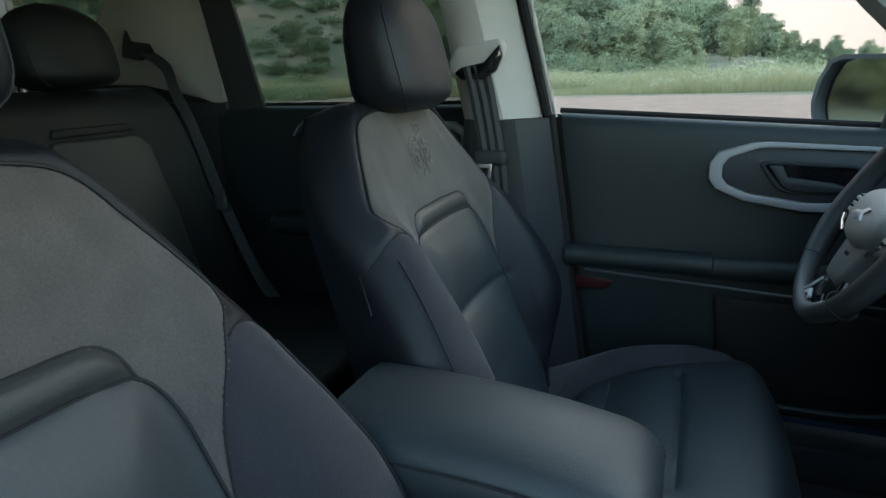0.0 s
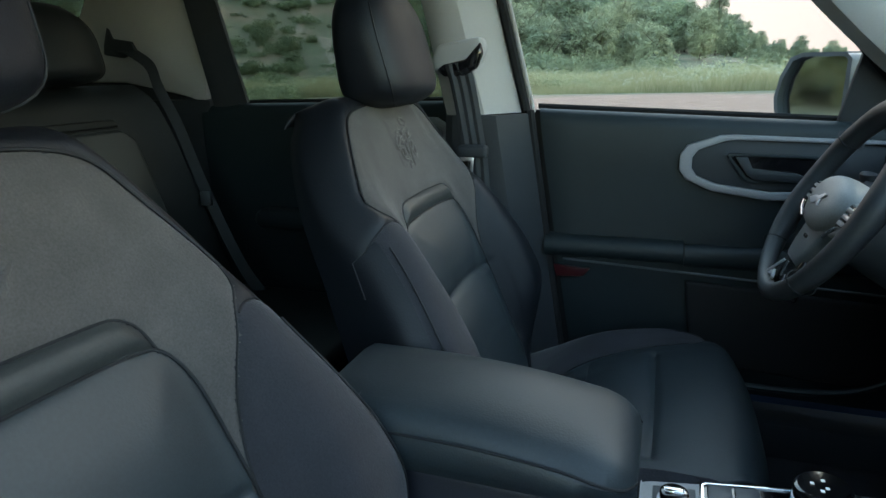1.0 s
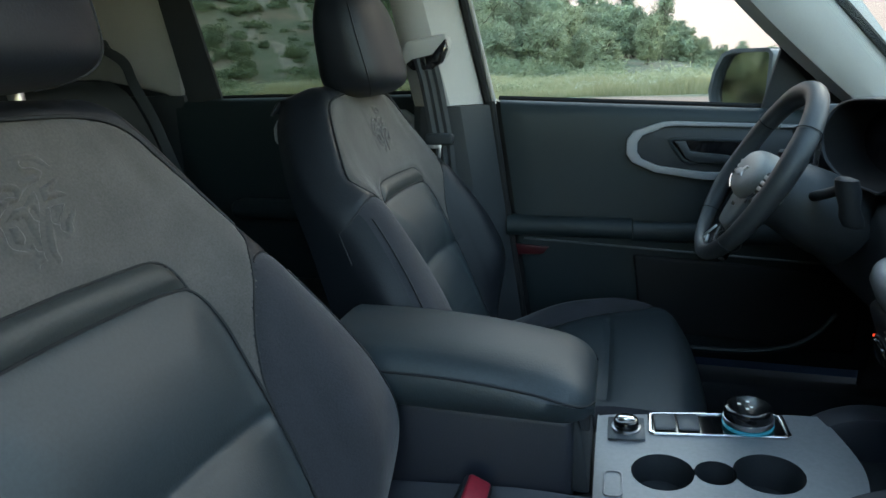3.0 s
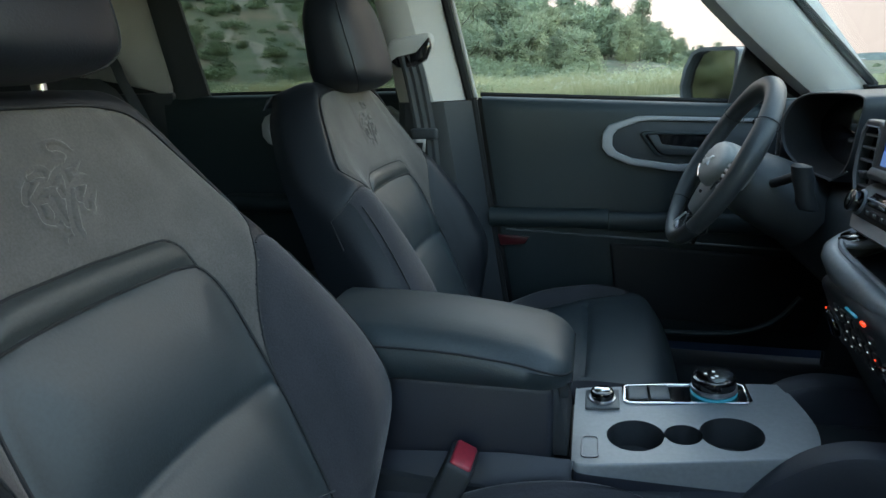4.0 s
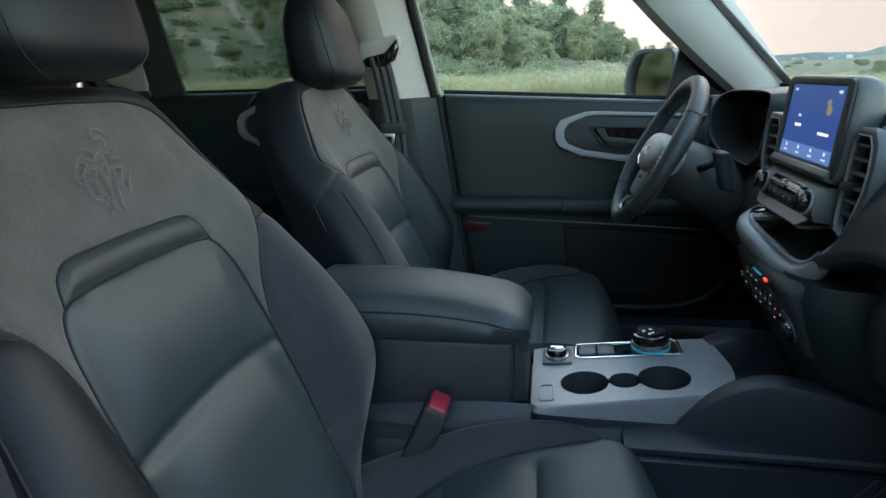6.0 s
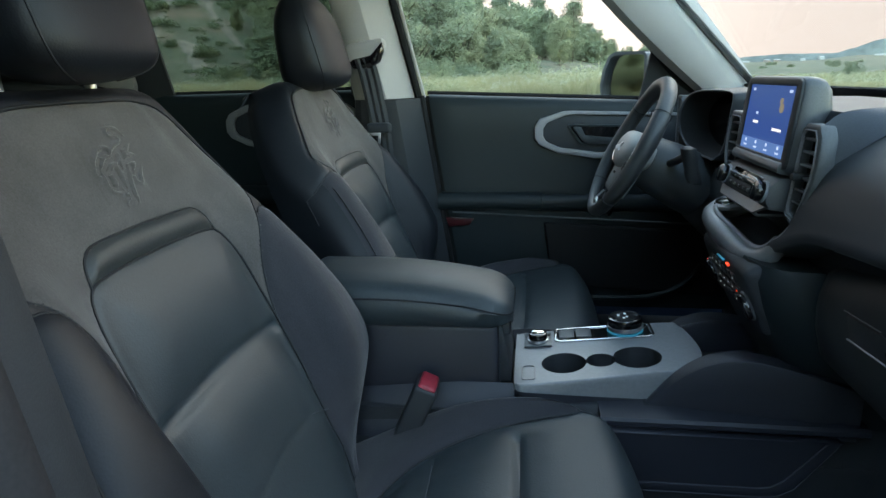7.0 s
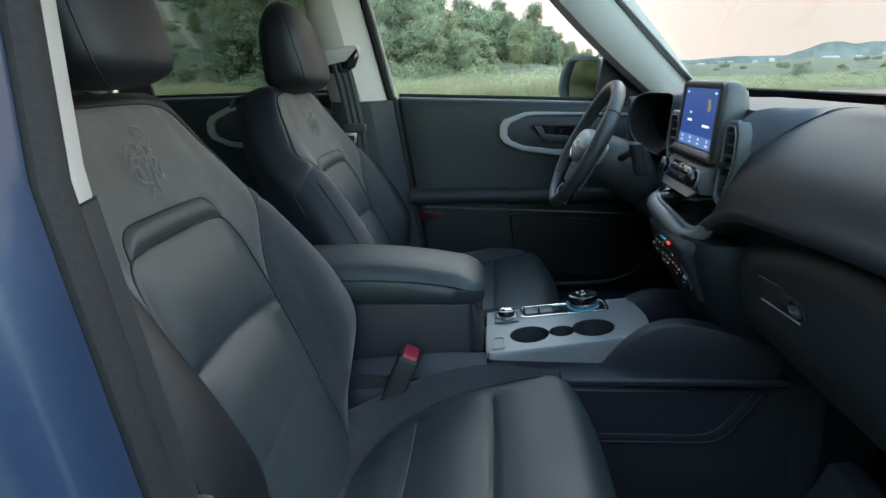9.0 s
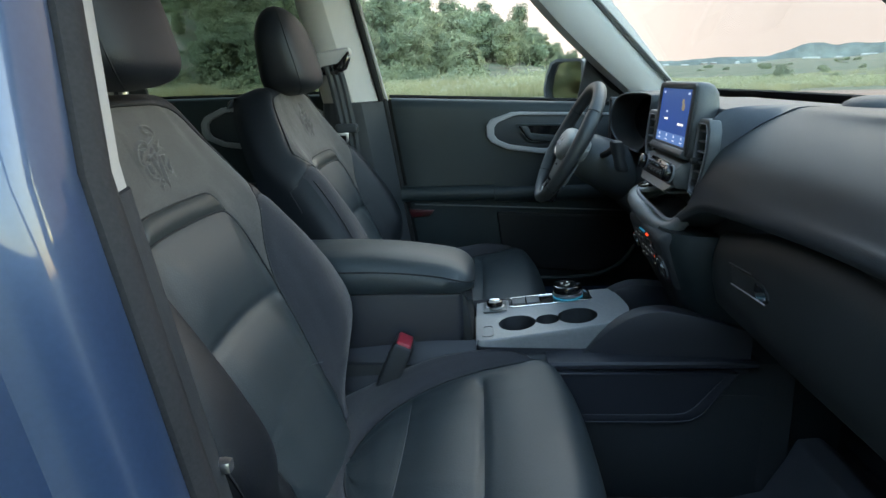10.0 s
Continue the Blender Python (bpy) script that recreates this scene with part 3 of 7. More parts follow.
# ---- car shell ----
def door_panel_profile(k=0.0):
    """Height section of an inner door panel: out (from the car's middle) and up."""
    return [(0.745, 1.150), (0.722, 1.153), (0.708, 1.145), (0.702, 1.12), (0.701, 1.05), (0.703, 0.97), (0.700, 0.915), (0.698, 0.840), (0.703, 0.800), (0.706, 0.70), (0.712, 0.60), (0.725, 0.55)]


RING_OUT = [(0.163, 1.036), (0.163, 1.066), (0.176, 1.086), (0.236, 1.112), (0.262, 1.115), (0.54, 1.107), (0.575, 1.085), (0.575, 1.005), (0.545, 0.985), (0.325, 0.981), (0.225, 0.996), (0.176, 1.018)]
RING_IN = [(0.186, 1.040), (0.186, 1.062), (0.196, 1.076), (0.243, 1.097), (0.264, 1.100), (0.535, 1.092), (0.558, 1.078), (0.558, 1.012), (0.538, 1.000), (0.327, 0.997), (0.232, 1.010), (0.196, 1.025)]


def front_door(sy):
    e = base("car_door", (0.25, sy * 0.74, 0.5), "closed front door with dark panel and grey pull surround", "car door", "car doors")
    prof = door_panel_profile()
    prof = prof + [(0.765, 0.55), (0.765, 1.145)]
    rings = []
    for f in np.linspace(0, 1, 26):
        rings.append([((-0.122 + 0.148 * (1.15 - z)) * (1 - f) + 0.70 * f, sy * (y + (0.006 if f == 0 and y < 0.72 else 0.0)), z) for y, z in prof])
    part("door_panel", loft(rings), DOOR_PLASTIC, e, "", 50)
    part("edge_seal", tube([(-0.140 + 0.148 * (1.15 - z), sy * 0.700, z) for z in np.linspace(1.15, 0.56, 14)], 0.0095, 8), RUBBER, e, "black seal down the door edge")
    part("gap_filler", prism([(-0.19, 1.149), (-0.09, 1.149), (0.0, 0.52), (-0.10, 0.52)], "y", min(sy * 0.724, sy * 0.738), max(sy * 0.724, sy * 0.738), 0.0), RUBBER, e)
    # grey surround of the pull, and the pocket in it
    part("pull_surround", frame_prism(RING_OUT, RING_IN, "y", sy * 0.688, sy * 0.708, 0.003), GREY_TRIM, e, "satin grey surround")
    part("pull_field", prism(RING_IN, "y", sy * 0.6965, sy * 0.706, 0.002), DASH_SKIN, e)
    cup_out = [(0.247, 1.066), (0.254, 1.071), (0.40, 1.067), (0.425, 1.055), (0.425, 1.022), (0.41, 1.013), (0.295, 1.013), (0.278, 1.020)]
    cup_in = [(0.256, 1.062), (0.262, 1.065), (0.395, 1.061), (0.416, 1.051), (0.416, 1.026), (0.405, 1.019), (0.300, 1.019), (0.286, 1.025)]
    cup = part("handle_cup", frame_prism(cup_out, cup_in, "y", sy * 0.690, sy * 0.702, 0.002), DOOR_PLASTIC, e)
    part("cup_floor", prism(cup_in, "y", sy * 0.6945, sy * 0.699, 0.0), GLOSS_BLACK, cup)
    part("door_lever", prism([(0.262, 1.064), (0.284, 1.064), (0.294, 1.042), (0.37, 1.034), (0.40, 1.022), (0.395, 1.017), (0.30, 1.020), (0.285, 1.030)], "y", sy * 0.684, sy * 0.694, 0.002), DASH_SKIN, e, "dark release lever")
    # armrest roll
    for x0, x1, bulge in ((-0.10, 0.183, 0.0), (0.186, 0.66, 0.006)):
        ring = [[(x, sy * (0.705 - (0.034 - bulge * 2 + 0.003 * math.sin(9 * x)) * max(0, math.cos(f)) ** 0.6 - 0.0), 0.866 - bulge + 0.024 * math.sin(f)) for f in np.linspace(-math.pi / 2, math.pi / 2, 13)] + [(x, sy * 0.712, 0.89), (x, sy * 0.712, 0.842)] for x in np.linspace(x0, x1, 14)]
        part("armrest", loft(ring), DOOR_PLASTIC, e)
    part("trim_line", tube([(x, sy * 0.697, 0.834 - 0.05 * (x + 0.06)) for x in np.linspace(-0.062, 0.62, 20)], 0.0028, 6), DASH_TRIM, e)
    part("red_reflector", prism([(-0.082, 0.820), (-0.002, 0.815), (-0.016, 0.797), (-0.074, 0.793)], "y", sy * 0.693, sy * 0.702, 0.002), RED_LENS, e, "dull red reflector")
    # map pocket as a solid black slab, the recess's shade put into its colour
    pocket = [(0.19, 0.806), (0.66, 0.780), (0.66, 0.60), (0.215, 0.625)]
    part("door_pocket", prism(pocket, "y", sy * 0.690, sy * 0.7025, 0.008, 3), RUBBER, e, "black slab for the shaded recess of the map pocket")
    part("pocket_lip", tube(smooth_line([(0.19, sy * 0.668, 0.64), (0.23, sy * 0.664, 0.608), (0.33, sy * 0.662, 0.600), (0.47, sy * 0.662, 0.606), (0.56, sy * 0.664, 0.640), (0.61, sy * 0.668, 0.70)], 30), 0.007, 8), DOOR_PLASTIC, e)
    # outer skin, window frame, seal, glass
    skin = [[(x, sy * (0.80 + 0.055 * math.sin(math.pi * (z - 0.3) / 1.1)), z) for z in np.linspace(0.45, 1.13, 12)] for x in np.linspace(-0.13, 0.85, 10)]
    part("outer_skin", thick(sheet(skin), 0.012), BLUE, e)
    part("sill_seal", tube([(x, sy * 0.748, 1.156) for x in np.linspace(-0.13, 0.66, 16)], 0.006, 6), RUBBER, e)
    top = lambda z: 0.752 - 0.20 * (z - 1.15)
    glass = [[(x - 0.22 * (z - 1.15) * (1 if x < 0.2 else 0) - (z - 1.15) * (1.0 if x > 0.2 else 0), sy * top(z), z) for z in np.linspace(1.13, 1.56, 6)] for x in (-0.135, 0.66)]
    g = part("window_glass", thick(sheet(glass), 0.004), GLASS, e, "clear side glass")
    g.visible_shadow = False
    part("rear_frame", tube([(-0.149 - 0.21 * (z - 1.15), sy * (0.706 - 0.17 * (z - 1.15)), z) for z in np.linspace(1.13, 1.58, 8)], 0.0105, 8), RUBBER, e)
    part("frame_edge", tube([(-0.134 - 0.21 * (z - 1.15), sy * (0.709 - 0.17 * (z - 1.15)), z) for z in np.linspace(1.145, 1.58, 8)], 0.0048, 8), PILLAR, e)
    part("front_frame", thick(sheet([[(0.620 - 1.0 * (z - 1.15) + d, sy * (top(z) - 0.01 - 0.02 * (d > 0)), z) for d in (-0.045 + 0.05 * (z - 1.15), 0.02)] for z in np.linspace(1.145, 1.58, 8)]), 0.012), RUBBER, e)
    # mirror sail and door mirror
    for c in [o for o in bpy.data.objects if o.parent == e]:
        for v in c.data.vertices:
            k = min(1.0, max(0.0, (v.co.z - 1.075) / 0.07))
            v.co.z -= 0.05 * (v.co.x + 0.14) * k * k * (3 - 2 * k) - 0.004 * k
    part("mirror_sail", prism([(0.43, 1.122), (0.66, 1.118), (0.60, 1.205), (0.505, 1.300), (0.468, 1.310)], "y", sy * 0.722, sy * 0.738, 0.004), DARK_PLASTIC, e)
    return e


def door_mirror(e, sy):
    """The housing and its glass, out on the door's front corner."""
    out = [(0.360, 1.132), (0.355, 1.160), (0.364, 1.205), (0.384, 1.243), (0.408, 1.252), (0.500, 1.250), (0.510, 1.240), (0.510, 1.128), (0.495, 1.106), (0.372, 1.106)]
    m = Matrix.Translation((0.438, sy * 0.92, 1.19)) @ Matrix.Rotation(radians(-sy * 54), 4, "Z") @ Matrix.Scale(1.14, 4, (1, 0, 0)) @ Matrix.Translation((-0.432, 0, -1.19))
    inner = [(0.43 + (x - 0.43) * 0.955, 1.18 + (z - 1.18) * 0.955) for x, z in out]
    bm = frame_prism(out, inner, "y", -sy * 0.035, sy * 0.02, 0.006)
    bm.transform(m)
    h = part("mirror_rim", bm, MIRROR_RIM, e, "dark rim of the door mirror")
    bm = prism(inner, "y", -sy * 0.018, -sy * 0.012, 0.0)
    bm.transform(m)
    part("mirror_glass", bm, MIRROR, h)
    bm = prism(out, "y", sy * 0.0, sy * 0.085, 0.03, 4)
    bm.transform(m)
    part("mirror_shell", bm, DARK_PLASTIC, h)
    part("mirror_arm", box((0.50, min(sy * 0.74, sy * 0.90), 1.135), (0.58, max(sy * 0.74, sy * 0.90), 1.175), 0.012, 3), DARK_PLASTIC, h)


door_left = front_door(1)
door_mirror(door_left, 1)
hang(door_left)


def rear_door(sy):
    e = base("rear_car_door", (-0.6, sy * 0.76, 0.5), "closed rear door with dark panel and grey pull surround", "car door", "car doors")
    prof = [(y + 0.03, z + 0.02) for y, z in door_panel_profile()]
    prof = prof + [(0.795, 0.57), (0.795, 1.165)]
    part("door_panel", loft([[(x, sy * y, z) for y, z in prof] for x in np.linspace(-1.02, -0.30, 16)]), DOOR_PLASTIC, e, "", 50)
    flip = lambda pts: [(-0.716 + (x - 0.163) * 0.95, z + 0.030) for x, z in pts]
    part("pull_surround", frame_prism(flip(RING_OUT), flip(RING_IN), "y", sy * 0.712, sy * 0.735, 0.003), GREY_TRIM, e, "satin grey surround")
    part("pull_field", prism(flip(RING_IN), "y", sy * 0.724, sy * 0.735, 0.002), DASH_SKIN, e)
    part("armrest", box((-0.85, min(sy * 0.67, sy * 0.74), 0.86), (-0.34, max(sy * 0.67, sy * 0.74), 0.91), 0.02, 3), DOOR_PLASTIC, e)
    skin = [[(x, sy * (0.81 + 0.06 * math.sin(math.pi * (z - 0.3) / 1.1)), z) for z in np.linspace(0.45, 1.15, 12)] for x in np.linspace(-1.05, -0.17, 10)]
    part("outer_skin", thick(sheet(skin), 0.012), BLUE, e)
    part("sill_seal", tube([(x, sy * 0.775, 1.175) for x in np.linspace(-1.0, -0.30, 12)], 0.006, 6), RUBBER, e)
    top = lambda z: 0.78 - 0.20 * (z - 1.15)
    part("window_glass", thick(sheet([[(x, sy * top(z), z) for z in np.linspace(1.15, 1.58, 5)] for x in (-0.98, -0.30)]), 0.004), TINT_GLASS, e, "tinted side glass")
    frame = [[(-0.900 - 0.10 * (z - 1.18) + d, sy * (top(z) - 0.010 - 0.018 * (d < -0.03)), z) for d in (-0.082 + 0.06 * (z - 1.18), -0.04, 0.0, 0.010)] for z in np.linspace(1.165, 1.60, 10)]
    part("rear_frame", thick(sheet(frame), 0.01), DARK_PLASTIC, e)
    part("front_frame", box((-0.335, min(sy * 0.70, sy * 0.76), 1.16), (-0.30, max(sy * 0.70, sy * 0.76), 1.6), 0.006), DARK_PLASTIC, e)
    return hang(e)


rear_door(1)
rear_right = rear_door(-1)
rear_right.location.y -= 0.07


def b_pillar_ring(z, sy, lower):
    s = 0.185 * (z - 1.15) if z > 1.15 else 0.148 * (z - 1.15)
    t = 0.16 * max(0, z - 1.15)
    wide = 0.0 if not lower else 0.004
    front = -0.124 - s - (0.0 if sy < 0 else 0.034 + 0.02 * (z - 1.15) if z > 1.1485 else 0.010)
    rear = -0.318 - 0.16 * (z - 1.15) * (1 if z > 1.15 else -0.3)
    pts = [(rear, 0.76), (rear - 0.004, 0.690), (rear + 0.012, 0.645 - wide), (rear + 0.03, 0.634 - wide), (front - 0.085, 0.628 - wide), (front - 0.062, 0.633 - wide), (front - 0.006, 0.694), (front, 0.706), (front - 0.006, 0.716), (front - 0.02, 0.76)]
    return [(x, sy * (y - t), z) for x, y in pts]


def near_pillar_ring(z, sy, lower):
    """Slimmer section beside the open door, where the camera looks along it."""
    d, t = jamb_shift(z)
    w = 0.003 if lower else 0.0
    pts = [(-0.30, -0.765), (-0.30, -0.70), (-0.21, -0.662), (-0.165, -0.668), (-0.146, -0.678), (-0.138, -0.690), (-0.131, -0.714), (-0.131, -0.724), (-0.16, -0.765)]
    return [(x + d + w, y + t, z) for x, y in pts]


def jamb_shift(z):
    """How far the door opening's rear edge leans forward, and inwards, at a height."""
    return (-0.160 if z < 1.15 else -0.09) * (z - 1.15), 0.16 * max(0, z - 1.15)


def b_pillar(sy, name):
    e = base(name, (-0.2, sy * 0.70, 0.45), "pale upper and dark lower pillar trim beside the seat", "pillar trim", "centre pillars")
    ring, low = (b_pillar_ring, 0.0) if sy > 0 else (near_pillar_ring, 0.015)
    part("upper_trim", loft([ring(z, sy, False) for z in (1.149 - low, 1.155, 1.25, 1.35, 1.45, 1.55, 1.63)]), PILLAR, e, "pale grey upper trim", 25)
    part("lower_trim", loft([ring(z, sy, True) for z in (0.44, 0.60, 0.75, 0.90, 1.05, 1.12, 1.1475 - low)]), DARK_PLASTIC, e, "dark lower trim", 25)
    if sy < 0:
        return hang(e)
    # belt guide moulding
    arch = [(-0.315, 1.235), (-0.318, 1.262), (-0.305, 1.287), (-0.215, 1.300), (-0.208, 1.285), (-0.215, 1.258), (-0.235, 1.235), (-0.29, 1.226)]
    part("belt_guide", prism(arch, "y", min(sy * 0.590, sy * 0.625), max(sy * 0.590, sy * 0.625), 0.008, 3), PILLAR, e)
    mouth = [(-0.305, 1.240), (-0.290, 1.250), (-0.245, 1.258), (-0.214, 1.290), (-0.210, 1.268), (-0.222, 1.240), (-0.25, 1.226), (-0.29, 1.226)]
    part("guide_mouth", prism(mouth, "y", min(sy * 0.584, sy * 0.600), max(sy * 0.584, sy * 0.600), 0.004, 2), GLOSS_BLACK, e)
    return hang(e)


b_pillar(1, "pillar_trim")
b_pillar(-1, "pillar_trim")


def seat_belt(sy):
    e = base("seat_belt", (-0.24, sy * 0.60, 1.0), "black webbing seat belt with latch tongue hanging on the pillar", "seat belt", "seat belts")
    pts = smooth_line([(-0.262, sy * 0.586, 1.252), (-0.250, sy * 0.590, 1.20), (-0.236, sy * 0.600, 1.10), (-0.230, sy * 0.606, 1.04), (-0.222, sy * 0.612, 0.90), (-0.20, sy * 0.618, 0.70), (-0.18, sy * 0.62, 0.50)], 40)
    bm = bmesh.new()
    rows = []
    for p in pts:
        row = []
        for k in range(13):
            u = -1 + k / 6
            row.append((p.x + u * 0.0235, p.y - sy * 0.0018 * math.cos(u * 9.4) + sy * 0.004 * u, p.z + 0.003 * u))
        rows.append(row)
    part("webbing", thick(sheet(rows, bm), 0.0014), WEBBING, e)
    part("latch_stop", box((-0.266, min(sy * 0.578, sy * 0.604), 1.066), (-0.202, max(sy * 0.578, sy * 0.604), 1.092), 0.008, 3), DARK_PLASTIC, e)
    part("latch_plate", frame_prism([(-0.263, 1.068), (-0.228, 1.068), (-0.232, 1.030), (-0.258, 1.030)], [(-0.256, 1.060), (-0.235, 1.060), (-0.238, 1.037), (-0.252, 1.037)], "y", min(sy * 0.580, sy * 0.584), max(sy * 0.580, sy * 0.584), 0.001), STEEL, e)
    return hang(e)


seat_belt(1)

# floor, roof, ends and sides that close the car
def structure(name, bm, mat, label, category):
    return tagged(part(name, bm, mat), label, category, kind="structure")


structure("floor", box((-1.9, -0.80, 0.38), (0.98, 0.74, 0.42), 0.0), CARPET, "black carpeted car floor", "floor")
structure("firewall", box((0.92, -0.74, 0.42), (0.96, 0.74, 1.10), 0.0), CARPET, "black carpeted bulkhead", "bulkhead")
structure("cowl", box((0.70, -0.735, 1.080), (0.918, 0.735, 1.094), 0.0), CARPET, "black cowl closing the dash behind", "cowl")
for sy in (-1, 1):
    structure("kick_panel", box((0.70, min(sy * 0.742, sy * 0.760), 0.42), (0.96, max(sy * 0.742, sy * 0.760), 1.10), 0.0), CARPET, "black carpeted kick panel", "kick panel")
structure("headliner", box((-1.9, -0.66, 1.63), (0.20, 0.66, 1.65), 0.004), HEADLINER, "pale cloth headliner", "ceiling")
structure("roof", box((-1.95, -0.72, 1.665), (0.24, 0.72, 1.70), 0.012), BLUE, "blue painted car roof", "roof")
structure("left_sill", box((-1.0, 0.70, 0.36), (0.9, 0.80, 0.50), 0.01), DARK_PLASTIC, "dark door sill", "door sill")
structure("right_sill", box((-1.0, -0.88, 0.36), (0.9, -0.74, 0.485), 0.01), DARK_PLASTIC, "dark door sill of the open door", "door sill")
structure("tailgate", box((-1.95, -0.74, 0.42), (-1.90, 0.74, 1.12), 0.01), DARK_PLASTIC, "dark inner tailgate", "tailgate")
structure("rear_window", box((-1.94, -0.66, 1.12), (-1.932, 0.66, 1.64), 0.0), TINT_GLASS, "tinted rear window", "window")
for sy in (1, -1):
    # rear quarter: pale pillar trim, small side window behind it
    poly = [(-1.005, 1.168), (-0.985, 1.30), (-0.978, 1.63), (-1.285, 1.63), (-1.318, 1.45), (-1.42, 1.34), (-1.45, 1.235), (-1.27, 1.232), (-1.16, 1.212), (-1.06, 1.190)]
    bm = prism(poly, "y", min(sy * 0.742, sy * 0.80), max(sy * 0.742, sy * 0.80), 0.006)
    for v in bm.verts:
        v.co.y -= sy * 0.16 * max(0.0, v.co.z - 1.19)
    structure("quarter_filler", box((-1.80, min(sy * 0.756, sy * 0.80), 1.17), (-0.995, max(sy * 0.756, sy * 0.80), 1.243), 0.0), DARK_PLASTIC, "dark trim below the rear pillar", "side trim")
    structure("quarter_trim", bm, PILLAR, "pale grey rear pillar trim", "pillar trim")
    structure("quarter_panel", box((-1.92, min(sy * 0.735, sy * 0.80), 0.42), (-0.99, max(sy * 0.735, sy * 0.80), 1.185), 0.01), DARK_PLASTIC, "dark rear side trim", "side trim")
    structure("rear_corner", box((-1.94, min(sy * 0.70, sy * 0.80), 1.185), (-1.80, max(sy * 0.70, sy * 0.80), 1.64), 0.01), PILLAR, "pale rear corner trim", "pillar trim")
    q = structure("quarter_window", box((-1.80, min(sy * 0.772, sy * 0.777), 1.185), (-1.30, max(sy * 0.772, sy * 0.777), 1.64), 0.0), TINT_GLASS, "tinted rear quarter window", "window")
    structure("roof_rail", box((-1.9, min(sy * 0.655, sy * 0.72), 1.60), (0.22, max(sy * 0.655, sy * 0.72), 1.67), 0.01), PILLAR, "pale roof edge trim", "roof trim")
    # windscreen pillar: pale trim tapering down to the dash
    rings = []
    for f in np.linspace(0, 1, 12):
        x, z = 0.664 - 0.50 * f, 1.145 + 0.50 * f
        yo = 0.715 - 0.115 * f
        w = 0.050 + 0.020 * math.sin(math.pi * f)
        rings.append([(x - w, sy * yo, z - w * 0.75), (x - w * 0.85, sy * (yo - 0.040), z - w * 0.65), (x - w * 0.5, sy * (yo - 0.054), z - w * 0.38), (x + w * 0.1, sy * (yo - 0.046), z + w * 0.08), (x + w * 0.55, sy * (yo - 0.026), z + w * 0.5), (x + w * 0.75, sy * (yo - 0.005), z + w * 0.65), (x, sy * (yo + 0.03), z)])
    structure("windscreen_pillar", loft(rings), PILLAR, "pale grey windscreen pillar trim", "pillar trim")
screen = [[(0.76 - 0.085 * (y / 0.7) ** 2 - 0.50 * f, y * (1 - 0.12 * f), 1.135 + 0.52 * f) for f in np.linspace(0, 1, 6)] for y in np.linspace(-0.70, 0.70, 15)]
ws = structure("windscreen", thick(sheet(screen), 0.005), GLASS, "clear windscreen", "window")
ws.visible_shadow = False
structure("windscreen_band", thick(sheet([[(0.757 - 0.06 * (y / 0.7) ** 2 - 0.026 * k, y, 1.136 + 0.027 * k) for k in (0, 1)] for y in np.linspace(-0.69, 0.69, 15)]), 0.004), RUBBER, "black band along the windscreen base", "seal")
for sy in (1, -1):
    structure("windscreen_seal", tube([(0.694 - 0.50 * f, sy * (0.672 - 0.10 * f), 1.160 + 0.50 * f) for f in np.linspace(0, 1, 8)], 0.008, 6), RUBBER, "black windscreen edge seal", "seal")

# painted jamb of the open front passenger door
def jamb_ring(z):
    d, t = jamb_shift(z)
    pts = [(-0.140, -0.744), (-0.133, -0.750), (-0.130, -0.772), (-0.137, -0.806), (-0.150, -0.818), (-0.172, -0.828), (-0.182, -0.862), (-0.26, -0.875), (-0.26, -0.744)]
    return [(x + d, y + t, z) for x, y in pts]


structure("door_jamb", loft([jamb_ring(z) for z in np.linspace(0.40, 1.64, 24)]), BLUE, "glossy blue painted door jamb", "door jamb")
rub = []
for z in np.linspace(0.42, 1.62, 24):
    d, t = jamb_shift(z)
    rub.append([(d + x, y + t, z) for x, y in ((-0.150, -0.7165), (-0.132, -0.7165), (-0.126, -0.721), (-0.1235, -0.728), (-0.1245, -0.738), (-0.130, -0.746), (-0.142, -0.749), (-0.165, -0.735))])
structure("door_seal", loft(rub), SEAL, "dark rubber door seal on the jamb", "seal")


anchor = base("belt_anchor", (-0.09, -0.70, 0.87), "small steel belt anchor low on the pillar trim", "belt anchor")
part("anchor_plate", box((-0.102, -0.700, 0.874), (-0.080, -0.688, 0.886), 0.003), STEEL, anchor)
part("anchor_bolt", disc((-0.090, -0.689, 0.880), (0.3, 1, 0), 0.004, 0.004, 16, 0.001), DASH_TRIM, anchor)
hang(anchor)


# the open front passenger door, swung out ahead of the camera's side
def open_door():
    e = base("open_car_door", (0.74, -0.82, 0.5), "front passenger door swung wide open", "car door", "car doors")
    prof = door_panel_profile()
    bms = [("door_panel", loft([[(x, y - 0.70, z) for y, z in prof + [(0.76, 0.55), (0.76, 1.145)]] for x in np.linspace(-0.98, -0.04, 16)]), DOOR_PLASTIC),
           ("outer_skin", thick(sheet([[(x, 0.10 + 0.055 * math.sin(math.pi * (z - 0.3) / 1.1), z) for z in np.linspace(0.45, 1.13, 10)] for x in np.linspace(-0.98, -0.04, 10)]), 0.012), BLUE),
           ("window_frame", tube([(-0.97, 0.05, 1.15), (-0.93, 0.0, 1.58), (-0.50, 0.0, 1.60), (-0.05, 0.05, 1.16)], 0.02, 8), RUBBER)]
    for nm, b_, mt in bms:
        b_.transform(Matrix.Translation((0.76, -0.84, 0)) @ Matrix.Rotation(radians(56), 4, "Z") @ Matrix.Scale(-1, 4, (0, 1, 0)))
        part(nm, b_, mt, e)
    return hang(e)


open_door()


